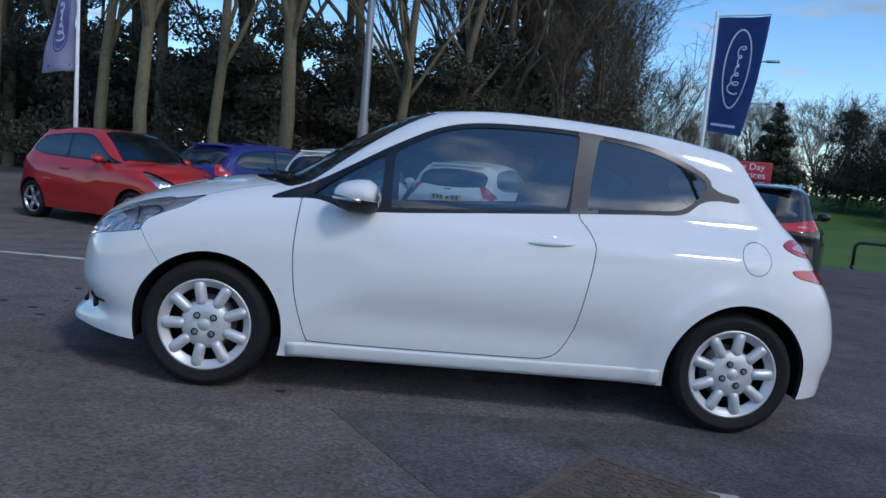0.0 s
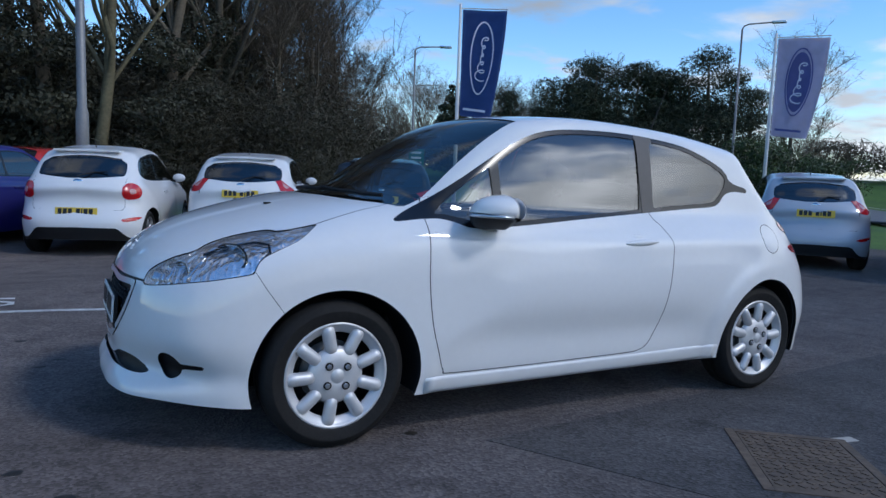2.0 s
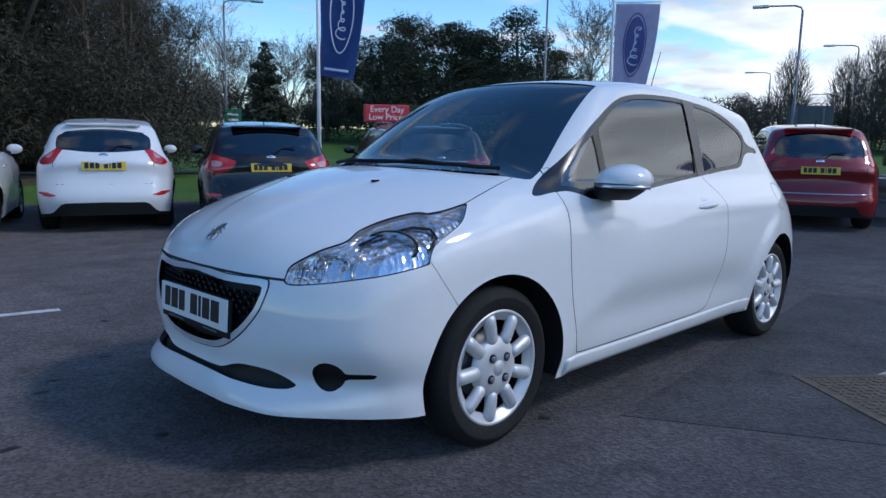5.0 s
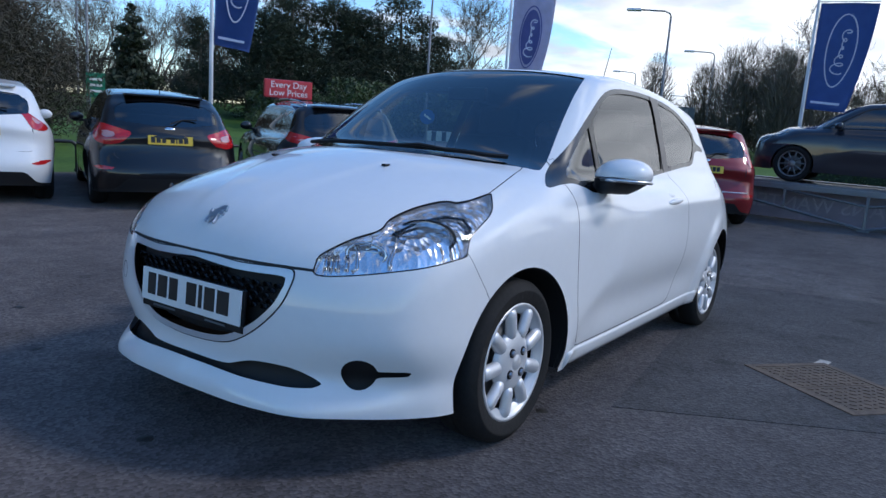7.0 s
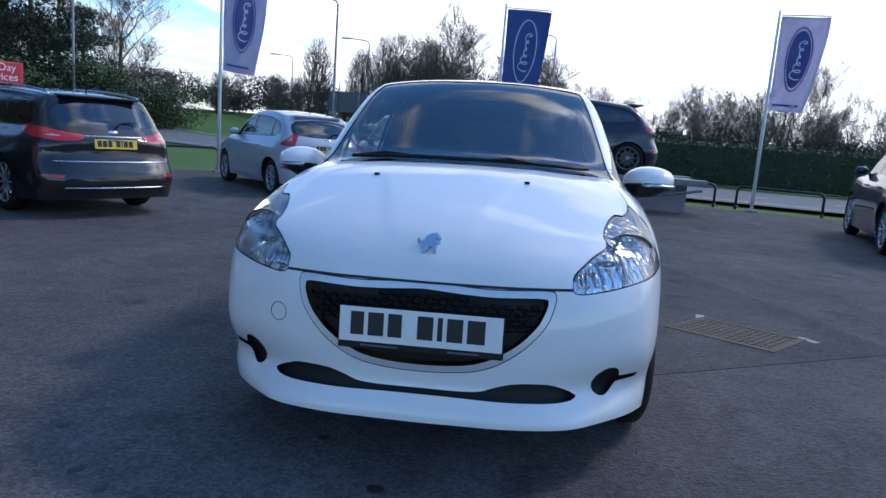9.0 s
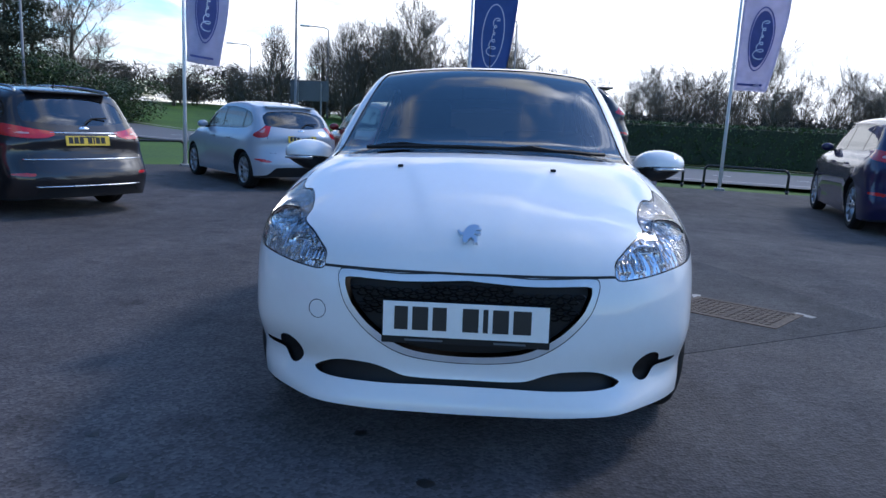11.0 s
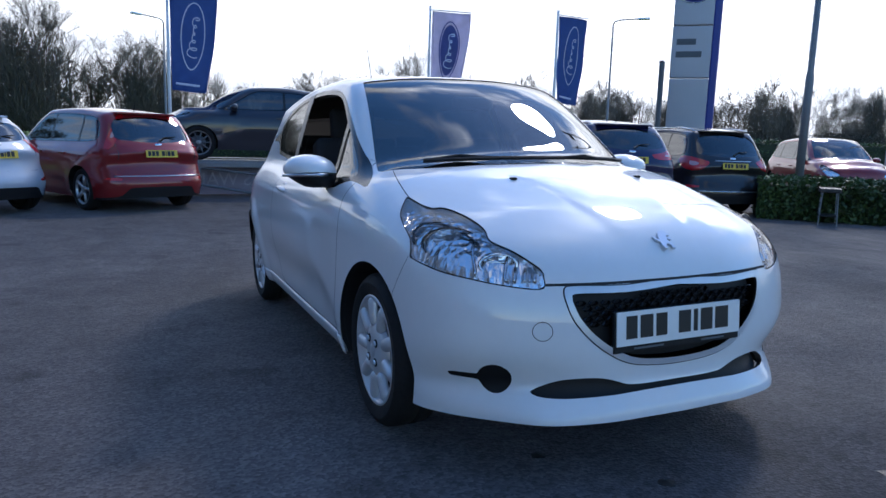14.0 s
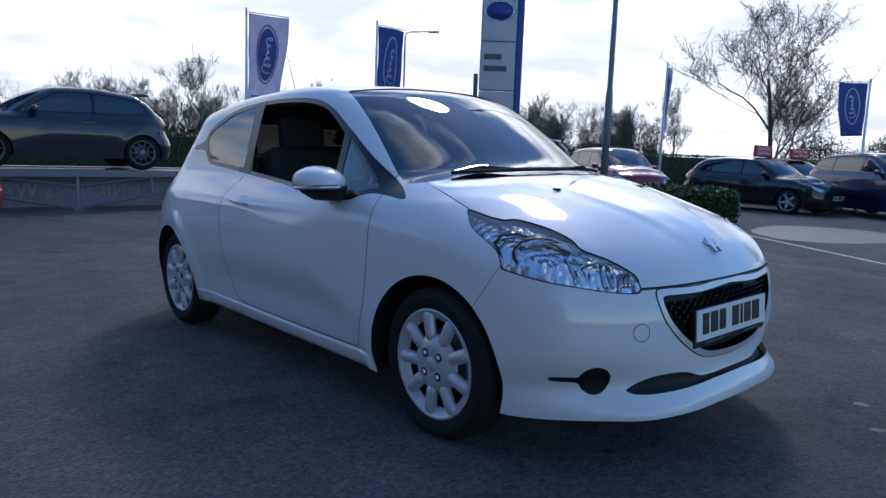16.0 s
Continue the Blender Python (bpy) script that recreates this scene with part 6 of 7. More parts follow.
parked_car(SUPERMINI, (-2.3, 13.6), (-0.4, -0.9), RED, "red hatchback parked under the trees", "tall", 5, "alloy", front_plate=True)
roof_sign(4.95, 7.20, 1.505, (0.50, 0.87))
roof_sign(5.94, -17.53, 1.485, (-0.995, 0.09))
roof_sign(6.3, -20.9, 1.485, (-0.95, 0.3))

# ---------------------------------------------------------------- flags, lamps, signs, rails, ramp, hedges
def flag_banner(x, y, top, way, blue, w=0.95, h=2.05, bottom=None, feather=False, label=""):
    """A tall banner on a pole: cloth with a plain oval and a bar of small print."""
    a = math.degrees(math.atan2(way[1], way[0]))
    fl = empty("flag", pose(x, y, 0, 0, 0, a), label, "flag", "flags round the forecourt")
    part("flagpole", new_tube([(0, 0, -0.05), (0, 0, top * 0.5), (0, 0, top + 0.12)], [0.045, 0.038, 0.026], 10), WHITEPOLE, fl, "", True)
    part("arm", new_tube([(0, 0, top + 0.03), (w, 0, top + 0.03)], 0.012, 6), WHITEPOLE, fl)
    part("pole_base", new_box((0.22, 0.22, 0.06), (0, 0, 0.02), 0.02), CONCRETE, fl)
    rnd = random.Random(int(x * 100) + 7)
    ph, sag = rnd.uniform(0, 6), rnd.uniform(0.02, 0.10)

    def cloth(u, v, off=0.0):
        # u along the arm 0..1, v down 0..1
        wave = 0.05 * math.sin(5.0 * u + 3.0 * v + ph) * (0.3 + u) + 0.05 * math.sin(9 * v + 4 * u + ph) * v
        edge = (1 - 0.30 * v ** 1.6) if not feather else (0.15 + 0.85 * v ** 0.6)
        return Vector((0.05 + (w - 0.06) * u * edge, wave + off, top - h * v - sag * u * v))

    bm = bmesh.new()
    n, m = 12, 26
    g = [[bm.verts.new(cloth(i / n, j / m)) for i in range(n + 1)] for j in range(m + 1)]
    for j in range(m):
        for i in range(n):
            bm.faces.new((g[j][i], g[j][i + 1], g[j + 1][i + 1], g[j + 1][i]))
    bmesh.ops.solidify(bm, geom=list(bm.faces), thickness=0.004)
    cl = part("cloth", bm, FLAGBLUE if blue else FLAGWHITE, fl, "", True)
    ink = FLAGPALE if blue else FLAGNAVY
    for off in (0.012, -0.012):
        def band(line, half, name, mat, o=off):
            b2 = bmesh.new()
            rows = []
            for k, (u, v) in enumerate(line):
                u0, v0 = line[max(k - 1, 0)]
                u1, v1 = line[min(k + 1, len(line) - 1)]
                du, dv = (u1 - u0) * w, (v1 - v0) * h
                L = math.hypot(du, dv) or 1
                nu, nv = -dv / L * half / w, du / L * half / h
                rows.append((b2.verts.new(cloth(u + nu, v + nv, o)), b2.verts.new(cloth(u - nu, v - nv, o))))
            for p, q in zip(rows, rows[1:]):
                b2.faces.new((p[0], p[1], q[1], q[0]))
            part(name, b2, mat, cl)
        if not blue:
            b3 = bmesh.new()
            rings = []
            for rr in np.linspace(0.02, 1, 6):
                rings.append([b3.verts.new(cloth(0.5 + 0.24 * rr * math.cos(t), 0.44 + 0.30 * rr * math.sin(t), off * 0.7)) for t in np.linspace(0, 2 * math.pi, 33)[:-1]])
            for p, q in zip(rings, rings[1:]):
                for k in range(32):
                    b3.faces.new((p[k], p[(k + 1) % 32], q[(k + 1) % 32], q[k]))
            part("oval", b3, FLAGNAVY, cl, "navy oval print")
        oval = [(0.5 + 0.27 * math.cos(t), 0.44 + 0.335 * math.sin(t)) for t in np.linspace(0, 2 * math.pi, 49)]
        band(oval, 0.014, "oval_ring", ink)
        script = [(0.49 + 0.05 * s + (0.075 + 0.055 * math.cos(5.2 * s)) * math.cos(33 * s), 0.64 - 0.40 * s + 0.030 * math.sin(33 * s)) for s in np.linspace(0, 1, 90)]
        band(script, 0.012, "scroll_print", FLAGPALE)
        band([(0.10, 0.93), (0.80, 0.93)], 0.022, "small_print_bar", ink)
    return fl


BL, WH = "tall blue banner flag with a pale oval on a white pole", "tall white banner flag with a navy oval on a white pole"
flag_banner(5.10, 9.45, 4.54, (0.85, -0.52), True, 0.95, 2.10, label=BL)
flag_banner(11.45, 6.90, 4.35, (0.60, -0.80), False, 1.05, 2.05, label=WH)
flag_banner(13.15, 0.70, 4.24, (0.15, -0.99), True, 1.10, 2.10, label=BL)
flag_banner(12.95, -5.35, 4.36, (-0.15, -0.99), False, 1.05, 2.05, label=WH)
flag_banner(11.70, -8.25, 4.35, (0.10, -0.99), True, 1.00, 2.08, label=BL)
flag_banner(8.90, -17.1, 4.13, (0.40, -0.92), False, 0.95, 1.95, label=WH)
flag_banner(4.30, -20.3, 3.70, (0.80, 0.60), True, 0.85, 1.50, label=BL)
flag_banner(-6.45, 9.05, 4.03, (-0.98, 0.20), False, 0.78, 1.55, feather=True, label="white feather flag with a navy oval on a leaning pole")


def street_lamp(x, y, h, way, r=0.075, arm=1.6, name_label="tall galvanised street lamp beside the road"):
    a = math.degrees(math.atan2(way[1], way[0]))
    h += RISE + FALL_X * x + FALL_Y * y
    la = empty("street_lamp", pose(x, y, 0, 0, 0, a), name_label, "street lamp", "street lamps")
    part("column", new_tube([(0, 0, -0.2), (0, 0, h * 0.25), (0, 0, h * 0.26), (0, 0, h)], [r * 1.4, r * 1.3, r, r * 0.7], 10), POLE, la, "", True)
    part("arm", new_tube([(0, 0, h), (0.08, 0, h + 0.18), (0.35, 0, h + 0.28), (arm, 0, h + 0.33)], r * 0.55, 8), POLE, la, "", True)
    part("lamp_head", new_box((0.75, 0.26, 0.14), (arm + 0.3, 0, h + 0.32), 0.05), SATIN, la, "", True)
    return la


for x, y, h, w in ((17.8, 37.3, 9.6, (0.86, -0.5)), (32.5, 25.0, 11.0, (0.6, -0.8)), (34.6, 11.0, 8.5, (-0.3, 0.95)), (54.5, 14.0, 9.3, (-0.3, 0.95)), (66.8, 24.8, 9.3, (-0.4, 0.9)), (92.0, 27.0, 9.3, (-0.3, 0.95)), (47.0, -1.0, 9.0, (-0.5, 0.8)),
                   (35.1, -27.5, 9.0, (-0.7, -0.7)), (25.0, 52.0, 9.6, (0.86, -0.5)), (76.0, 8.0, 9.3, (-0.3, 0.95))):
    street_lamp(x, y, h, w)
street_lamp(-1.65, 13.2, 9.0, (0.2, 0.98), 0.10, 1.2, "grey lamp column standing among the parked cars")
street_lamp(6.3, -10.65, 10.5, (0.5, -0.86), 0.062, 1.4, "thick grey lamp column rising behind the low hedge")


def hoop_rail(x, y, a, length=1.9, height=0.52):
    hr = empty("hoop_rail", pose(x, y, 0, 0, 0, a), "black tubular hoop rail at the grass edge", "barrier", "hoop rails along the verge")
    l, c = length / 2, 0.12
    path = [(-l, 0, -0.1), (-l, 0, height - c)] + [(-l + c - c * math.cos(t), 0, height - c + c * math.sin(t)) for t in np.linspace(0.2, 1.57, 5)]
    path += [(-p[0], 0, p[2]) for p in path[::-1]]
    part("rail", new_tube(path, 0.032, 10), RAILBLACK, hr, "", True)
    for s in (-1, 1):
        part("collar", moved(lathe([(0.033, 0.05), (0.045, 0.04), (0.055, 0.0)], 14, "z"), Matrix.Translation((s * l, 0, 0))), RAILBLACK, hr, "", True)


verge_line = curve2([(-1.9, 13.1), (1.6, 11.3), (4.4, 10.6), (7.4, 10.2), (9.9, 9.2), (12.0, 7.4), (13.35, 4.7), (14.05, 1.4), (14.25, -2.0), (14.0, -5.0), (13.2, -7.2), (12.9, -9.6), (12.7, -12)], 12)
step, run = 2.35, 0.0
for p, q in zip(verge_line, verge_line[1:]):
    run += float(np.hypot(*(q - p)))
    if run > step:
        run = 0.0
        d = q - p
        hoop_rail(float(q[0]), float(q[1]), math.degrees(math.atan2(d[1], d[0])))


def display_ramp():
    rp = empty("display_ramp", pose(0, 0, 0), "galvanised steel display ramp with braces under a raised car", "ramp")
    y0, y1, z = -3.75, 1.95, 0.655
    for x in (10.72, 12.25):
        part("wheel_track", new_box((0.36, y1 - y0, 0.06), (x + 0.02, (y0 + y1) / 2, z + 0.03), 0.01), POLE, rp, "galvanised wheel track")
        part("edge_beam", new_box((0.05, y1 - y0, 0.09), (x - 0.19, (y0 + y1) / 2, z - 0.02), 0.006), POLE, rp)
        for y in (y0 + 0.1, -2.25, -0.95, 0.35, y1 - 0.1):
            foot = 0.0 if abs(y + 0.95) < 0.01 else (0.30 if abs(y + 0.95) < 1.5 else 0.62)
            part("post", new_box((0.05, 0.05, z - foot), (x - 0.19, y, (z + foot) / 2 - 0.02), 0.006), POLE, rp)
        for ya, yb in ((-0.95, y0 + 0.1), (-0.95, y1 - 0.1)):
            part("brace", new_tube([(x - 0.19, ya, 0.03), (x - 0.19, yb, z - 0.14)], 0.028, 6), POLE, rp)
            part("brace", new_tube([(x - 0.19, ya, 0.42), (x - 0.19, (ya + yb) / 2, z - 0.06)], 0.020, 6), POLE, rp)
        part("foot_plate", new_box((0.20, 0.20, 0.02), (x - 0.19, -0.95, 0.01), 0.004), POLE, rp)
    for y in (y0 + 0.1, -2.25, -0.95, 0.35, y1 - 0.1):
        part("cross_beam", new_box((1.6, 0.06, 0.06), (11.42, y, z - 0.03), 0.006), POLE, rp)
    part("deck_mesh", new_box((1.1, y1 - y0 - 0.2, 0.012), (11.50, (y0 + y1) / 2, z + 0.03), 0.002), RAILBLACK, rp, "dark deck mesh")


display_ramp()
bn = empty("banner", pose(10.98, -0.9, 0.0, 0, 0, 0), "pale mauve cloth banner with white lettering under the ramp", "banner")
bb = bmesh.new()
rows = [[bb.verts.new((0.012 * math.sin(i * 0.9 + j), 2.55 - 5.1 * i / 24, 0.03 + 0.57 * j / 3)) for j in range(4)] for i in range(25)]
for p, q in zip(rows, rows[1:]):
    for j in range(3):
        bb.faces.new((p[j], p[j + 1], q[j + 1], q[j]))
bmesh.ops.solidify(bb, geom=list(bb.faces), thickness=0.004)
part("cloth", bb, BANNER, bn)
words("lettering", "TECHNICIANS WANTED", 0.36, pose(-0.026, 0.05, 0.32, 90, 0, 90), FADED, bn, 0.003)


def pylon():
    a = math.degrees(math.atan2(0.70, -0.71)) + 90
    py = empty("pylon_sign", pose(11.55, -12.55, 0, 0, 0, a), "tall silver pylon sign with a blue edge and lettering", "sign")
    part("face_panel", new_box((1.02, 0.30, 3.05), (-0.08, 0, 1.55), 0.03), PYLON, py)
    part("face_panel", new_box((1.02, 0.30, 1.36), (-0.08, 0, 3.78), 0.03), PYLON, py)
    part("face_panel", new_box((1.02, 0.30, 1.75), (-0.08, 0, 5.36), 0.03), PYLON, py)
    part("blue_edge", new_box((0.20, 0.36, 6.35), (0.53, 0, 3.17), 0.04), PYLONBLUE, py, "blue edge strip")
    part("plinth", new_box((1.5, 0.7, 0.16), (0, 0, 0.06), 0.03), CONCRETE, py)
    o = part("oval", moved(lathe([(0.0, 0.05), (0.28, 0.045), (0.33, 0.0)], 32, "z"), pose(-0.08, -0.15, 5.32, 90, 0, 0) @ Matrix.Diagonal((1.15, 0.75, 1, 1))), PYLONBLUE, py, "blue oval with a pale rim", True)
    part("oval_rim", moved(lathe([(0.33, 0.0), (0.335, 0.03), (0.36, 0.03), (0.37, 0.0)], 32, "z"), pose(-0.08, -0.15, 5.32, 90, 0, 0) @ Matrix.Diagonal((1.15, 0.75, 1, 1))), SATIN, o, "", True)
    part("print_bar", new_box((0.50, 0.01, 0.16), (-0.22, -0.156, 4.05), 0.003), SIGNBACK, py)
    part("print_bar", new_box((0.66, 0.01, 0.16), (-0.14, -0.156, 3.72), 0.003), SIGNBACK, py)


pylon()


def sign_drop(x, y, z):
    """How far a board hangs below the given height, with the fall of the land."""
    return max(RISE + FALL_X * x + FALL_Y * y, 0.7 - z)


def road_sign(name, x, y, z, w, h, facing, board, label, round_board=False, posts=2):
    a = math.degrees(math.atan2(facing[1], facing[0])) + 90
    z += sign_drop(x, y, z)
    s = empty(name, pose(x, y, 0, 0, 0, a), label, "sign")
    if round_board:
        part("board", moved(lathe([(0.0, 0.02), (w / 2, 0.02), (w / 2, -0.01)], 24, "z"), pose(0, 0, z, 90, 0, 0)), board, s)
    else:
        part("board", new_box((w, 0.05, h), (0, 0, z), 0.02), board, s)
    for k in ([-w * 0.3, w * 0.3] if posts == 2 else [0]):
        part("post", new_tube([(k, 0.05, -0.1), (k, 0.05, z + h * 0.4)], 0.05, 8), POLE, s)
    return s


road_sign("direction_sign", 34.9, 10.3, 3.4, 2.1, 1.1, (1, 0.1), SIGNBACK, "dark back of a large road sign on posts")
g = road_sign("direction_sign", 16.7, 34.5, 2.9, 0.9, 1.25, (-0.45, -0.9), SIGNGREEN, "green direction sign with pale bars on posts")
for k in range(3):
    part("print_bar", new_box((0.6, 0.01, 0.12), (0, -0.032, 3.2 - 0.3 * k + sign_drop(16.7, 34.5, 2.9))), SIGNWHITE, g)
b = road_sign("arrow_sign", 20.8, 16.1, 2.2, 0.62, 0.62, (-0.8, -0.6), SIGNBLUE, "round blue arrow sign on a grey post", True, 1)
part("arrow_bar", new_box((0.34, 0.01, 0.08), (0, -0.026, 0), 0, pose(0, 0, 2.2 + sign_drop(20.8, 16.1, 2.2), 0, 35, 0)), SIGNWHITE, b)
ch = road_sign("chevron_board", 23.5, 16.8, 0.9, 2.0, 0.45, (-0.8, -0.6), SIGNWHITE, "white chevron board with dark arrows at the roundabout")
for k in range(4):
    part("chevron", new_box((0.20, 0.012, 0.42), (-0.7 + 0.47 * k, -0.03, 0.9 + sign_drop(23.5, 16.8, 0.9)), 0, pose(0, 0, 0, 0, 0, 0)), INK, ch)
po = empty("vent_post", pose(10.25, -10.35, 0), "slim grey pair of posts beside the pylon", "post")
for k in (0, 0.22):
    part("post", new_tube([(k, -k, 0), (k, -k, 3.3)], 0.055, 8), SIGNBACK, po)


def leaf_cloud(rnd, lobes, count, size, flat=0.35, slim=0.45, fill=0.45):
    """Many small leaf blades filling a set of lobes (centre, radii), denser to the outside. Returns points and quads."""
    c = np.array([l[0] for l in lobes], float)
    r = np.array([l[1] for l in lobes], float)
    w = (r[:, 0] * r[:, 1] * r[:, 2]) ** 0.67
    pick = rnd.choice(len(lobes), count, p=w / w.sum())
    d = rnd.normal(size=(count, 3))
    d /= np.linalg.norm(d, axis=1)[:, None]
    rad = rnd.uniform(0.25, 1.06, count) ** fill
    p = c[pick] + d * r[pick] * rad[:, None]
    p[:, 2] = np.maximum(p[:, 2], 0.02)
    n = rnd.normal(size=(count, 3)) + d * 0.9 + np.array([0, 0, flat])
    n /= np.linalg.norm(n, axis=1)[:, None]
    a = np.cross(n, rnd.normal(size=(count, 3)))
    a /= np.linalg.norm(a, axis=1)[:, None]
    b = np.cross(n, a)
    s = size * rnd.uniform(0.55, 1.35, count)[:, None]
    quad = np.stack([p - a * s, p + b * s * slim, p + a * s, p - b * s * slim], 1).reshape(-1, 3)
    return quad


def quads_mesh(name, pts, mat):
    me = bpy.data.meshes.new(name)
    n = len(pts) // 4
    me.from_pydata(pts.tolist(), [], np.arange(4 * n).reshape(n, 4).tolist())
    me.materials.append(mat)
    return me


def hedge_box(name, path, width, height, count, size, mat, label):
    """A clipped hedge along a line: a dark solid core of plain boxes and a coat of small leaves."""
    h = empty(name, pose(0, 0, 0), label, "hedge")
    rnd = np.random.default_rng(int(abs(path[0][0]) * 10) + 3)
    P = np.array(path, float)
    seg = np.hypot(*(P[1:] - P[:-1]).T)
    tot = seg.sum()
    bm = bmesh.new()
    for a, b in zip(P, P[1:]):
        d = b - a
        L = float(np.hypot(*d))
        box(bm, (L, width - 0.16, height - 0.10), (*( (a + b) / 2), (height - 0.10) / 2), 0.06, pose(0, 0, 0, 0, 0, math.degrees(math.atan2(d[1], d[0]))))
    part("solid_core", bm, PINE, h)
    s = rnd.uniform(0, tot, count)
    k = np.minimum(np.searchsorted(np.cumsum(seg), s), len(seg) - 1)
    f = (s - (np.cumsum(seg) - seg)[k]) / seg[k]
    base = P[k] + (P[k + 1] - P[k]) * f[:, None]
    dirs = (P[k + 1] - P[k]) / seg[k][:, None]
    nor = np.stack([-dirs[:, 1], dirs[:, 0]], 1)
    face = rnd.uniform(0, 1, count)
    side = np.where(face < 0.38, -1.0, np.where(face < 0.70, 1.0, rnd.uniform(-1, 1, count)))
    zz = np.where(face < 0.70, rnd.uniform(0.02, height, count), height)
    off = width / 2 * side * (1 - 0.10 * (zz / height)) + rnd.normal(0, 0.035, count)
    p = np.column_stack([base + nor * off[:, None], zz + rnd.normal(0, 0.03, count)])
    p[:, 2] = np.maximum(p[:, 2], 0.02)
    n = rnd.normal(size=(count, 3))
    n /= np.linalg.norm(n, axis=1)[:, None]
    a = np.cross(n, rnd.normal(size=(count, 3)))
    a /= np.linalg.norm(a, axis=1)[:, None]
    b = np.cross(n, a)
    q = size * rnd.uniform(0.6, 1.3, count)[:, None]
    pts = np.stack([p - a * q, p + b * q * 0.5, p + a * q, p - b * q * 0.5], 1).reshape(-1, 3)
    o = link("leaves", quads_mesh("leaves", pts, mat), h)
    o["kind"] = "stuff"


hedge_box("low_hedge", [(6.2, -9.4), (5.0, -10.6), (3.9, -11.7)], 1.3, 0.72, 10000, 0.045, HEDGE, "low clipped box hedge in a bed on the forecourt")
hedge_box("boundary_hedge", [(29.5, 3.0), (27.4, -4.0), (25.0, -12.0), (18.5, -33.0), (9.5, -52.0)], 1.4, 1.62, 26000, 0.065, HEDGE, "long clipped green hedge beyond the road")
st = empty("display_stand", pose(4.75, -9.55, 0, 0, 0, -50), "black-topped stand on thin steel legs before the hedge", "stand")
part("top", new_box((0.62, 0.34, 0.07), (0, 0, 0.60), 0.015), RAILBLACK, st)
for x in (-0.24, 0.24):
    for y in (-0.12, 0.12):
        part("leg", new_tube([(x * 1.1, y * 1.2, 0), (x, y, 0.57)], 0.011, 6), POLE, st)
part("shelf", new_box((0.50, 0.26, 0.02), (0, 0, 0.16), 0.005), RAILBLACK, st)
# trolley rack by the far cars
tr = empty("trolley_rail", pose(5.2, -14.4, 0, 0, 0, 35), "small bent steel hand rail by the far cars", "rail")
for k in (0, 0.34):
    part("hoop", new_tube([(-0.22, k, 0), (-0.12, k, 0.52), (0.12, k, 0.56), (0.22, k, 0.0)], 0.014, 6), POLE, tr)
part("bar", new_tube([(-0.12, 0, 0.50), (-0.12, 0.34, 0.50)], 0.012, 6), POLE, tr)

# ---------------------------------------------------------------- trees
def bare_limbs(rnd, h, trunk_r, fork=0.35, spread=0.5, levels=4, kids=(3, 4), twig=0.012, lean=0.0, spray=0, rise=0.22):
    """Tapered limbs of a leafless tree: (trunk tubes) and (fine twigs as blades)."""
    bm = bmesh.new()
    blades = []

    def grow(p, d, length, r, level):
        n = 5 if level < 2 else 3
        path, radii, q, dd = [p], [r], Vector(p), Vector(d)
        for k in range(n):
            bend = Vector((rnd.normal(), rnd.normal(), rnd.normal() * 0.6 + 0.25)) * (0.06 if level == 0 else 0.17)
            dd = (dd + bend).normalized()
            q = q + dd * (length / n)
            path.append(q)
            radii.append(r * (1 - 0.55 * (k + 1) / n))
        if level <= 2:
            tube(bm, path, radii, 8 if level == 0 else 5 if level == 1 else 4, caps=False)
        else:
            for a, b in zip(path, path[1:]):
                side = (b - a).orthogonal().normalized()
                side.rotate(Matrix.Rotation(rnd.uniform(0, 6.28), 3, (b - a).normalized()))
                blades.append((a, b, side * max(r * 0.8, twig)))
        if level >= levels:
            return
        for k in range(int(rnd.integers(kids[0], kids[1] + 1)) + (3 if level == 0 else 0)):
            f = rnd.uniform(fork if level == 0 else 0.25, 1.0)
            i = min(int(f * n), n - 1)
            at = path[i] + (path[i + 1] - path[i]) * (f * n - i)
            out = Vector((rnd.normal(), rnd.normal(), 0)).normalized()
            nd = ((path[i + 1] - path[i]).normalized() * (1 - spread) + out * spread + Vector((0, 0, rise))).normalized()
            grow(at, nd, length * (rnd.uniform(0.42, 0.66) if level == 0 else rnd.uniform(0.58, 0.84)), radii[i] * rnd.uniform(0.42, 0.60), level + 1)

    grow(Vector((0, 0, -0.1)), Vector((lean, 0, 1)), h * 0.72, trunk_r, 0)
    if not blades:
        return bm, np.zeros((0, 3))
    A, B, S = (np.array([tuple(q[k]) for q in blades]) for k in range(3))
    pts = [np.stack([A - S, A + S, B + S * 0.6, B - S * 0.6], 1).reshape(-1, 3)]
    for k in range(spray):                       # sprays of the finest twigs along the outer shoots
        a = A + (B - A) * rnd.uniform(0, 1, (len(A), 1))
        d = rnd.normal(size=a.shape) + np.array([0, 0, 0.45])
        d /= np.linalg.norm(d, axis=1)[:, None]
        e = a + d * rnd.uniform(0.03, 0.09, (len(A), 1)) * h
        s = np.cross(d, rnd.normal(size=a.shape))
        s *= twig * 0.55 / np.linalg.norm(s, axis=1)[:, None]
        pts.append(np.stack([a - s, a + s, e + s * 0.5, e - s * 0.5], 1).reshape(-1, 3))
    return bm, np.vstack(pts)


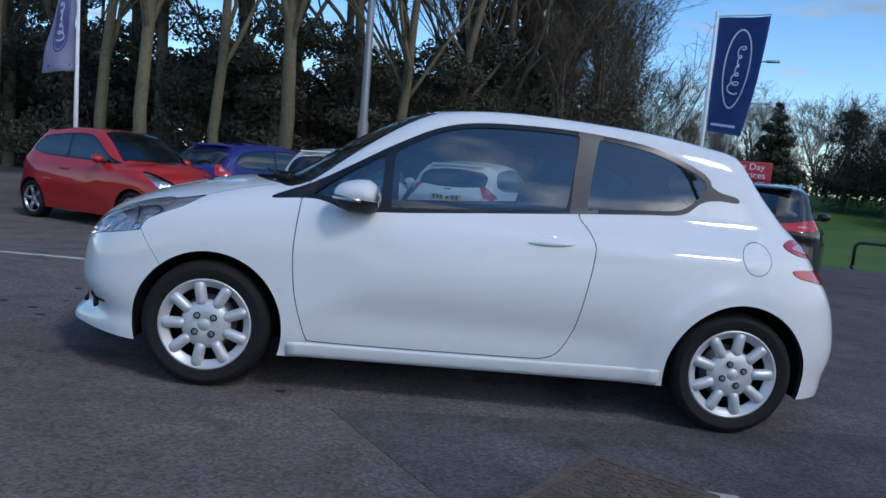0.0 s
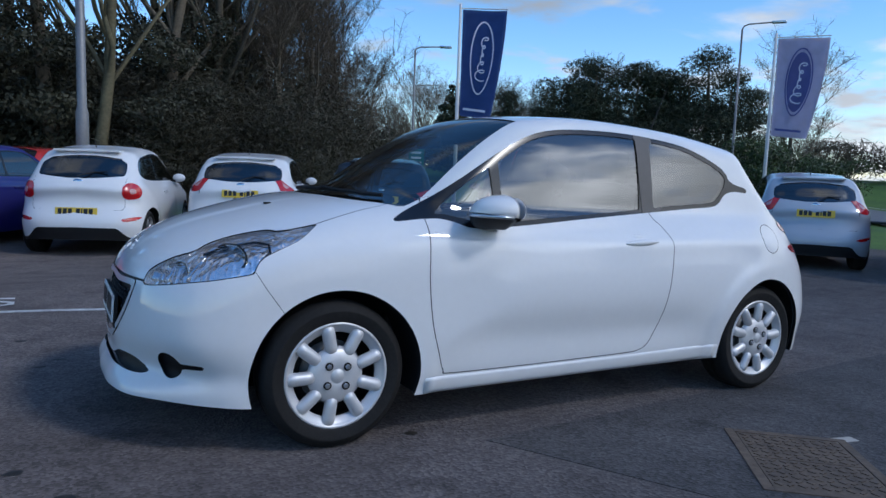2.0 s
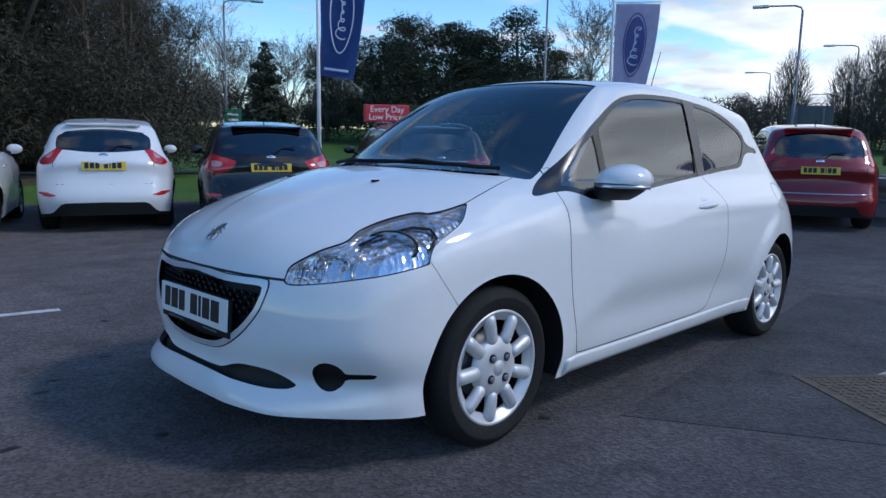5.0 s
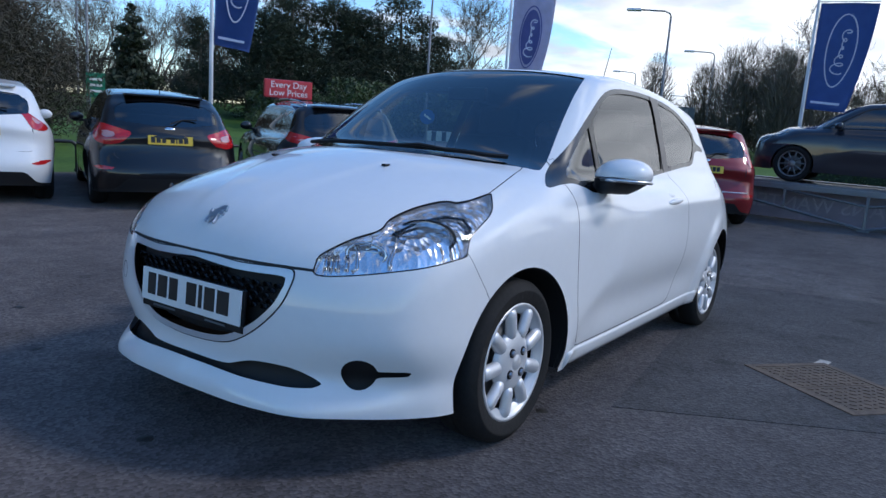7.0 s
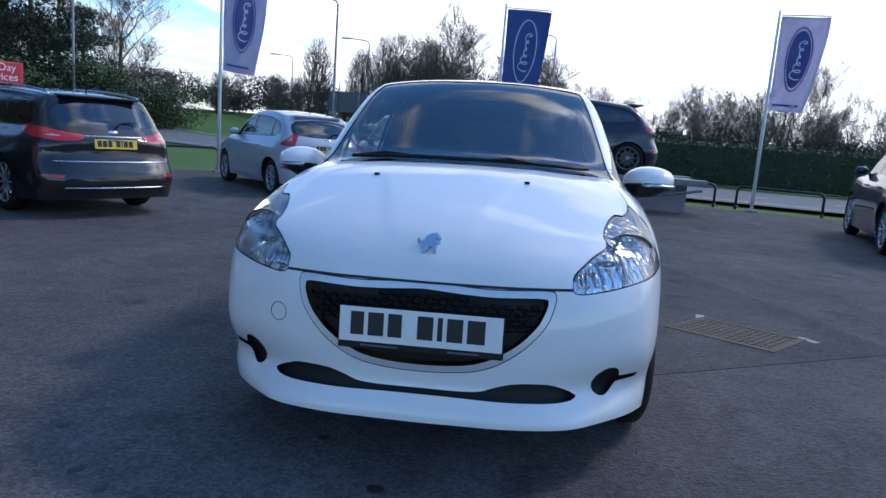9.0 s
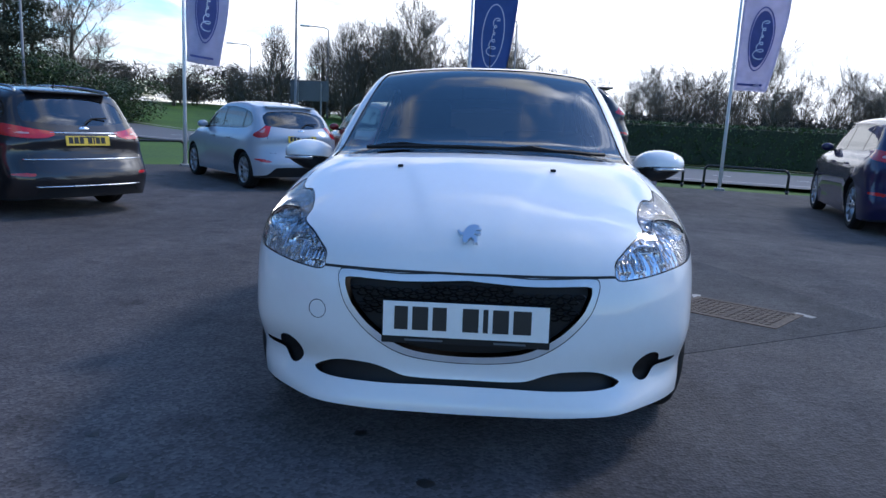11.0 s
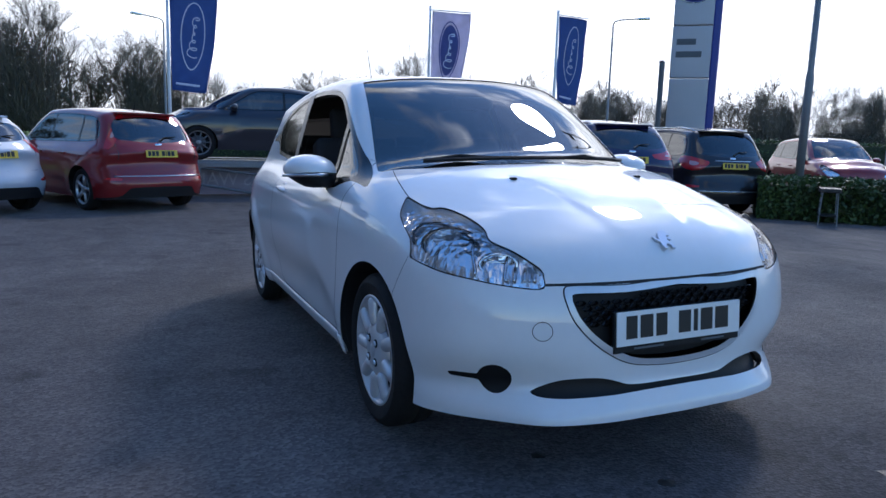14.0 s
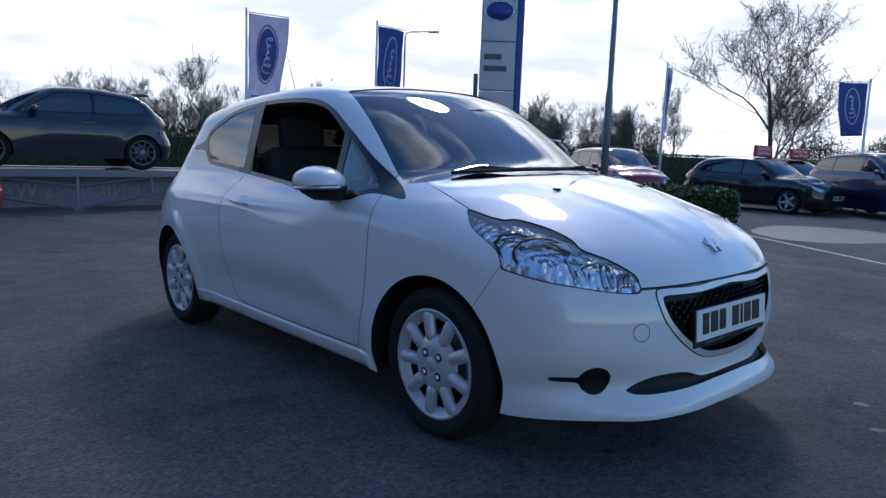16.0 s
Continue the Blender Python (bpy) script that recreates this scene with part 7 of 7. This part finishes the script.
def make_tree(name, label, seed, h, trunk_r, bark, twig, **kw):
    rnd = np.random.default_rng(seed)
    t = empty(name, pose(0, 0, -50), label, "tree", kw.pop("group", "bare trees"))
    ivy, kw_twigs = kw.pop("ivy", None), kw.pop("twigs", TWIG)
    bm, pts = bare_limbs(rnd, h, trunk_r, twig=twig, **kw)
    part("trunk", bm, bark, t, "", True)
    if len(pts):
        link("crown", quads_mesh("crown", pts, kw_twigs), t)
    if ivy:
        lobes = ivy(rnd)
        link("ivy", quads_mesh("ivy", leaf_cloud(rnd, lobes[0], lobes[1], lobes[2]), lobes[3]), t, "dark leafy mantle")
    return t


def column(h0, h1, r, n, mat, count, size):
    def f(rnd):
        lobes = []
        for k in range(n):
            z = h0 + (h1 - h0) * (k + 0.5) / n
            lobes.append(((rnd.normal() * r * 0.5, rnd.normal() * r * 0.5, z), (r * rnd.uniform(0.7, 1.2), r * rnd.uniform(0.7, 1.2), (h1 - h0) / n * 0.9)))
        return lobes, count, size, mat
    return f


def bush(name, label, seed, w, h, mat, count, size, lobes=9, group="shrubs", category="shrub", slim=0.45):
    rnd = np.random.default_rng(seed)
    t = empty(name, pose(0, 0, -50), label, category, group)
    L = []
    for k in range(lobes):
        z = h * rnd.uniform(0.18, 0.80)
        s = 1 - 0.45 * (z / h)
        L.append(((rnd.uniform(-1, 1) * w * 0.42 * s, rnd.uniform(-1, 1) * w * 0.42 * s, z), (w * rnd.uniform(0.16, 0.28), w * rnd.uniform(0.16, 0.28), h * rnd.uniform(0.14, 0.24))))
    L.append(((0, 0, h * 0.30), (w * 0.42, w * 0.42, h * 0.32)))
    bm = bmesh.new()
    for k in range(5):
        a = rnd.uniform(0, 6.28)
        tube(bm, [(0.1 * math.cos(a), 0.1 * math.sin(a), -0.1), (w * 0.15 * math.cos(a), w * 0.15 * math.sin(a), h * 0.35), (w * 0.28 * math.cos(a), w * 0.28 * math.sin(a), h * 0.75)], [h * 0.014, h * 0.010, h * 0.004], 5)
    part("stems", bm, BARK, t)
    link("leaves", quads_mesh("leaves", leaf_cloud(rnd, L, count, size, 0.35, slim, 0.45 if slim > 0.3 else 0.6), mat), t)
    return t


def twig_belt(seed, w, h, count):
    """A dense stand of leafless saplings: an uneven dome of fine upright twigs over stems."""
    rnd = np.random.default_rng(seed)
    t = empty("sapling_stand", pose(0, 0, -50), "dense stand of leafless brown saplings beyond the road", "trees", "stands of saplings")
    bm = bmesh.new()
    heads = []
    for k in range(9):
        x, y, top = rnd.uniform(-0.46, 0.46) * w, rnd.uniform(-0.22, 0.22) * w, h * rnd.uniform(0.72, 1.0)
        tube(bm, [(x, y, -0.2), (x + rnd.normal() * 0.1, y, top * 0.5), (x + rnd.normal() * 0.3, y, top * 0.85)], [0.10, 0.07, 0.03], 5)
        heads.append((x, y, top))
    part("stems", bm, BARK, t)
    pick = np.array(heads)[rnd.integers(0, 9, count)]
    f = rnd.uniform(0.10, 1.0, count)
    spread = w * 0.17 * np.sqrt(np.clip(1.04 - f, 0, 1)) * np.clip(0.5 + f, 0, 1.15)
    a = rnd.uniform(0, 2 * math.pi, count)
    q = np.sqrt(rnd.uniform(0, 1, count)) * spread
    lean = np.column_stack([np.cos(a), np.sin(a)])
    p = np.column_stack([pick[:, :2] + lean * q[:, None], pick[:, 2] * f])
    d = np.column_stack([lean * (0.15 + 0.5 * q / (w * 0.17))[:, None], np.ones(count)]) + rnd.normal(size=(count, 3)) * 0.28
    d /= np.linalg.norm(d, axis=1)[:, None]
    n = np.cross(d, rnd.normal(size=(count, 3)))
    n /= np.linalg.norm(n, axis=1)[:, None]
    L, half = h * rnd.uniform(0.05, 0.13, count)[:, None], (0.010 + 0.020 * (1 - f))[:, None]
    pts = np.stack([p - n * half, p + n * half, p + d * L + n * half * 0.4, p + d * L - n * half * 0.4], 1).reshape(-1, 3)
    link("crown", quads_mesh("crown", pts, TWIG), t)
    return t


def conifer(name, label, seed, w, h, mat, count, size, group):
    rnd = np.random.default_rng(seed)
    t = empty(name, pose(0, 0, -50), label, "tree", group)
    part("trunk", new_tube([(0, 0, -0.1), (0, 0, h * 0.5), (0, 0, h * 0.95)], [h * 0.022, h * 0.015, 0.02], 7), BARK, t)
    L = []
    for k in range(16):
        f = (k + 0.5) / 16
        z = h * (0.12 + 0.85 * f)
        rr = w / 2 * (1 - f) ** 0.75 * rnd.uniform(0.75, 1.15)
        for j in range(1 + int(3 * (1 - f))):
            a = rnd.uniform(0, 6.28)
            L.append(((rr * 0.45 * math.cos(a), rr * 0.45 * math.sin(a), z + rnd.normal() * 0.2), (rr * 0.7 + 0.12, rr * 0.7 + 0.12, h * 0.05)))
    link("needles", quads_mesh("needles", leaf_cloud(rnd, L, count, size), mat), t)
    return t


def pine_crown(seed, w, h):
    rnd = np.random.default_rng(seed)
    t = empty("pine_tree", pose(0, 0, -50), "dark dense pine with an uneven top", "tree", "dark pines")
    part("trunk", new_tube([(0, 0, -0.1), (0.1, 0, h * 0.5), (0, 0.1, h * 0.9)], [h * 0.025, h * 0.018, 0.03], 7), BARK, t)
    L = []
    for k in range(22):
        f = rnd.uniform(0.15, 1.0)
        a, rr = rnd.uniform(0, 6.28), w / 2 * (1.05 - f) ** 0.5 * rnd.uniform(0.2, 0.9)
        L.append(((rr * math.cos(a), rr * math.sin(a), h * f * 0.95), (w * rnd.uniform(0.10, 0.2), w * rnd.uniform(0.10, 0.2), h * rnd.uniform(0.05, 0.09))))
    L.append(((0, 0, h * 0.35), (w * 0.47, w * 0.47, h * 0.36)))
    link("needles", quads_mesh("needles", leaf_cloud(rnd, L, 14000, 0.15, 0.35, 0.22), PINE), t)
    return t


def plant(kinds, places, seed):
    """Sets trees of the given kinds at (x, y, scale); the first of each kind stands itself, the rest are copies."""
    rnd = random.Random(seed)
    for i, (x, y, s) in enumerate(places):
        k = kinds[i % len(kinds)]
        m = pose(x, y, max(0.0, land(x, y)), 0, 0, rnd.uniform(0, 360)) @ Matrix.Diagonal((s, s, s * rnd.uniform(0.92, 1.1) * (1 + (RISE + FALL_X * x + FALL_Y * y) / 9), 1))
        if k.location.z < -40:
            k.matrix_world = m
        else:
            c = copy_thing(k, Matrix.Identity(4))
            c.matrix_basis = m


tall = [make_tree("bare_tree", "tall leafless tree with a mossy grey-green trunk", 21 + k, 15, 0.20, PALEBARK, 0.010, fork=0.34, spread=0.42, levels=4, kids=(3, 4), spray=3) for k in range(3)]
ivied = [make_tree("ivy_tree", "leafless tree wrapped in dark ivy", 31 + k, 14, 0.24, BARK, 0.011, fork=0.30, spread=0.5, levels=4, kids=(2, 4), group="ivy-clad trees", ivy=column(0.8, 6.6 - 0.6 * k, 1.2, 9, IVY, 11000, 0.075)) for k in range(3)]
scrub = [bush("woodland_shrub", "dense dark evergreen shrub under the trees", 41 + k, 5.5, 4.0, IVY, 9000, 0.10, 12, "woodland shrubs") for k in range(3)]
thick = [bush("thicket", "tall brown-green thicket with fine bare tops", 51 + k, 7.0, 5.0, SHRUB, 26000, 0.11, 24, "thicket at the wood's edge", "tree", 0.12) for k in range(2)]
thin = [make_tree("bare_tree", "slender leafless tree in the distance", 61 + k, 11, 0.16, BARK, 0.020, fork=0.12, spread=0.42, levels=4, kids=(3, 3), spray=3, rise=0.34, group="distant bare trees") for k in range(3)]
roundt = [make_tree("bare_tree", "broad leafless tree with a rounded crown of fine twigs", 71 + k, 10.5, 0.26, BARK, 0.020, fork=0.06, spread=0.52, levels=4, kids=(4, 4), spray=4, rise=0.42, group="broad bare trees") for k in range(2)]
hazel = [make_tree("hazel_tree", "tall brown many-stemmed tree at the wood's edge", 75 + k, 9.5, 0.20, BARK, 0.012, fork=0.06, spread=0.50, levels=4, kids=(4, 4), spray=5, rise=0.40, group="trees at the wood's edge", twigs=DARKTWIG) for k in range(2)]
near = [make_tree("bare_tree", "leafless tree with knobbly branches by the far cars", 81, 8.5, 0.17, BARK, 0.016, fork=0.14, spread=0.52, levels=4, kids=(4, 4), spray=5, group="broad bare trees")]
pines = [pine_crown(91 + k, 7.0, 11.0) for k in range(3)]
cone = [conifer("cypress_tree", "dark cone-shaped cypress tree beyond the road", 95, 4.2, 8.0, PINE, 6000, 0.2, "cypresses")]
laurel = [bush("laurel_bush", "broad bright green shrub before the pines", 97 + k, 8.0, 4.6, LAUREL, 12000, 0.11, 12, "green shrubs") for k in range(2)]
low = [bush("roadside_scrub", "low dark brown roadside scrub", 101 + k, 7.0, 3.4, SHRUB, 2600, 0.30, 14, "roadside scrub", "shrub", 0.09) for k in range(3)]

plant(tall, [(-7.7, 15.4, 1.0), (-10.0, 18.4, 1.0), (-6.2, 17.0, 0.9), (-4.0, 15.6, 1.05), (-4.4, 22.5, 1.1), (-14.0, 19.5, 1.1), (-1.2, 18.6, 0.95), (-12.0, 24.5, 1.1), (-18, 23, 1.1), (-8.4, 26, 1.1), (1.8, 24.5, 1.0), (-23, 26, 1.2), (4.2, 23.0, 0.85), (-0.4, 28, 1.1), (-16, 30, 1.1), (2.4, 26.2, 1.05), (4.4, 26.8, 1.0), (6.0, 25.6, 0.9), (3.4, 29.5, 1.15)], 1)
plant(ivied, [(-9.0, 20.6, 1.0), (-5.3, 20.2, 1.05), (-2.2, 20.5, 1.0), (0.8, 19.8, 0.92), (-12.6, 22.0, 1.1), (-7.0, 24.0, 1.1), (-16.5, 25.0, 1.1), (2.6, 21.5, 0.8), (-3.4, 26.5, 1.1), (-20, 29, 1.1), (-26, 24, 1.1), (4.0, 25.0, 1.0), (1.6, 24.0, 1.1), (5.6, 27.6, 1.05)], 2)
plant(scrub, [(x, 22.0 + 2.2 * ((i * 7) % 3) - 0.12 * min(x, 0) * 1.4, 1.0 + 0.25 * ((i * 5) % 3)) for i, x in enumerate(range(-30, 6, 3))] + [(-6, 29, 1.7), (-12, 31, 1.7), (0, 31, 1.7), (-20, 34, 1.8), (6.5, 28, 1.3)], 3)
plant(thick, [(1.2, 20.2, 0.95), (4.2, 20.2, 1.02), (6.6, 21.2, 0.86), (3.0, 23.8, 1.1), (6.0, 25.2, 1.0), (-1.8, 22.8, 1.0), (4.2, 28.5, 1.15), (1.0, 28.0, 1.1)], 4)
plant(thin, [(20 + 1.7 * k, 66 - 0.85 * k + 3 * ((k * 7) % 3), 0.66 + 0.09 * ((k * 5) % 4)) for k in range(16)] + [(28 + 3 * k, 44 - 1.6 * k + 2 * (k % 2), 0.58) for k in range(4)] + [(31, 60, 0.85), (14, 68, 0.8), (9, 64, 0.8), (38, 32.5, 0.62)], 5)
plant(low, [(12 + 4.2 * k, 60 - 1.2 * k, 1.3) for k in range(9)] + [(44 + 4.5 * k, 33 - 3.6 * k, 1.2) for k in range(7)], 6)
plant(pines, [(28.6, 37.0, 0.84), (30.6, 35.2, 0.98), (32.4, 33.0, 0.90), (34.0, 31.6, 0.86), (35.6, 29.8, 0.98), (37.2, 27.6, 0.74), (32.0, 38.0, 0.9), (36.0, 34.0, 0.88), (26.6, 39.5, 0.62), (29.6, 36.2, 0.80), (31.6, 34.0, 0.88), (33.2, 32.2, 0.84), (34.8, 30.6, 0.86), (36.4, 28.6, 0.78)], 7)
plant(cone, [(22.4, 40.5, 0.90)], 8)
plant(laurel, [(30.2, 28.0, 0.92), (33.8, 25.0, 0.85), (27.0, 31.0, 0.8), (36.0, 21.5, 0.7)], 9)
plant(roundt, [(42.3, 28.4, 0.78), (54.8, 11.0, 0.76), (55.4, 7.4, 0.78), (55.8, 3.2, 0.72), (56.5, 0.0, 0.64)], 10)
plant(hazel, [(4.6, 20.8, 0.80), (6.4, 22.6, 0.86), (5.2, 25.0, 0.90), (7.6, 24.6, 0.80), (8.6, 26.8, 0.75)], 16)
belt = [twig_belt(111 + k, 9.0, 8.0, 7000) for k in range(3)]
plant(belt, [(50, 24, 0.44), (52, 19.5, 0.5), (54, 14.4, 1.05), (55, 11.0, 1.15), (56, 7.2, 1.15), (57, 3.2, 1.1), (58, -0.5, 0.95), (59, -5, 0.8), (47, 28.5, 0.42), (44, 33, 0.42), (38, 40, 0.5), (32, 46, 0.7), (26, 52, 0.8), (20, 57, 0.85)], 17)
plant(belt, [(62 - 0.058 * k * k, -10 - 5.0 * k, 0.72 + 0.06 * ((k * 7) % 3)) for k in range(15)], 18)
far = [(66 - 0.055 * k * k, -8 - 5.2 * k, 0.48 + 0.07 * ((k * 7) % 3)) for k in range(15)] + [(60 - 0.06 * k * k, -10 - 4.6 * k, 0.42 + 0.06 * ((k * 5) % 3)) for k in range(15)]
plant(thin, far, 11)
plant(roundt, [(x - 4, y - 3, 0.40 + 0.09 * (i % 3)) for i, (x, y, s) in enumerate(far) if i % 2], 12)
plant(low, [(x - 3, y + 1, 1.0) for x, y, s in far] + [(60, 16, 1.0), (62, 10, 1.0), (63, 4, 1.0), (64, -2, 1.0)], 13)
plant(near, [(9.9, -27.0, 0.72), (-2.5, -31, 1.0)], 14)
plant(low, [(20 - 6 * k, -60 - 2 * k, 1.2) for k in range(12)], 15)
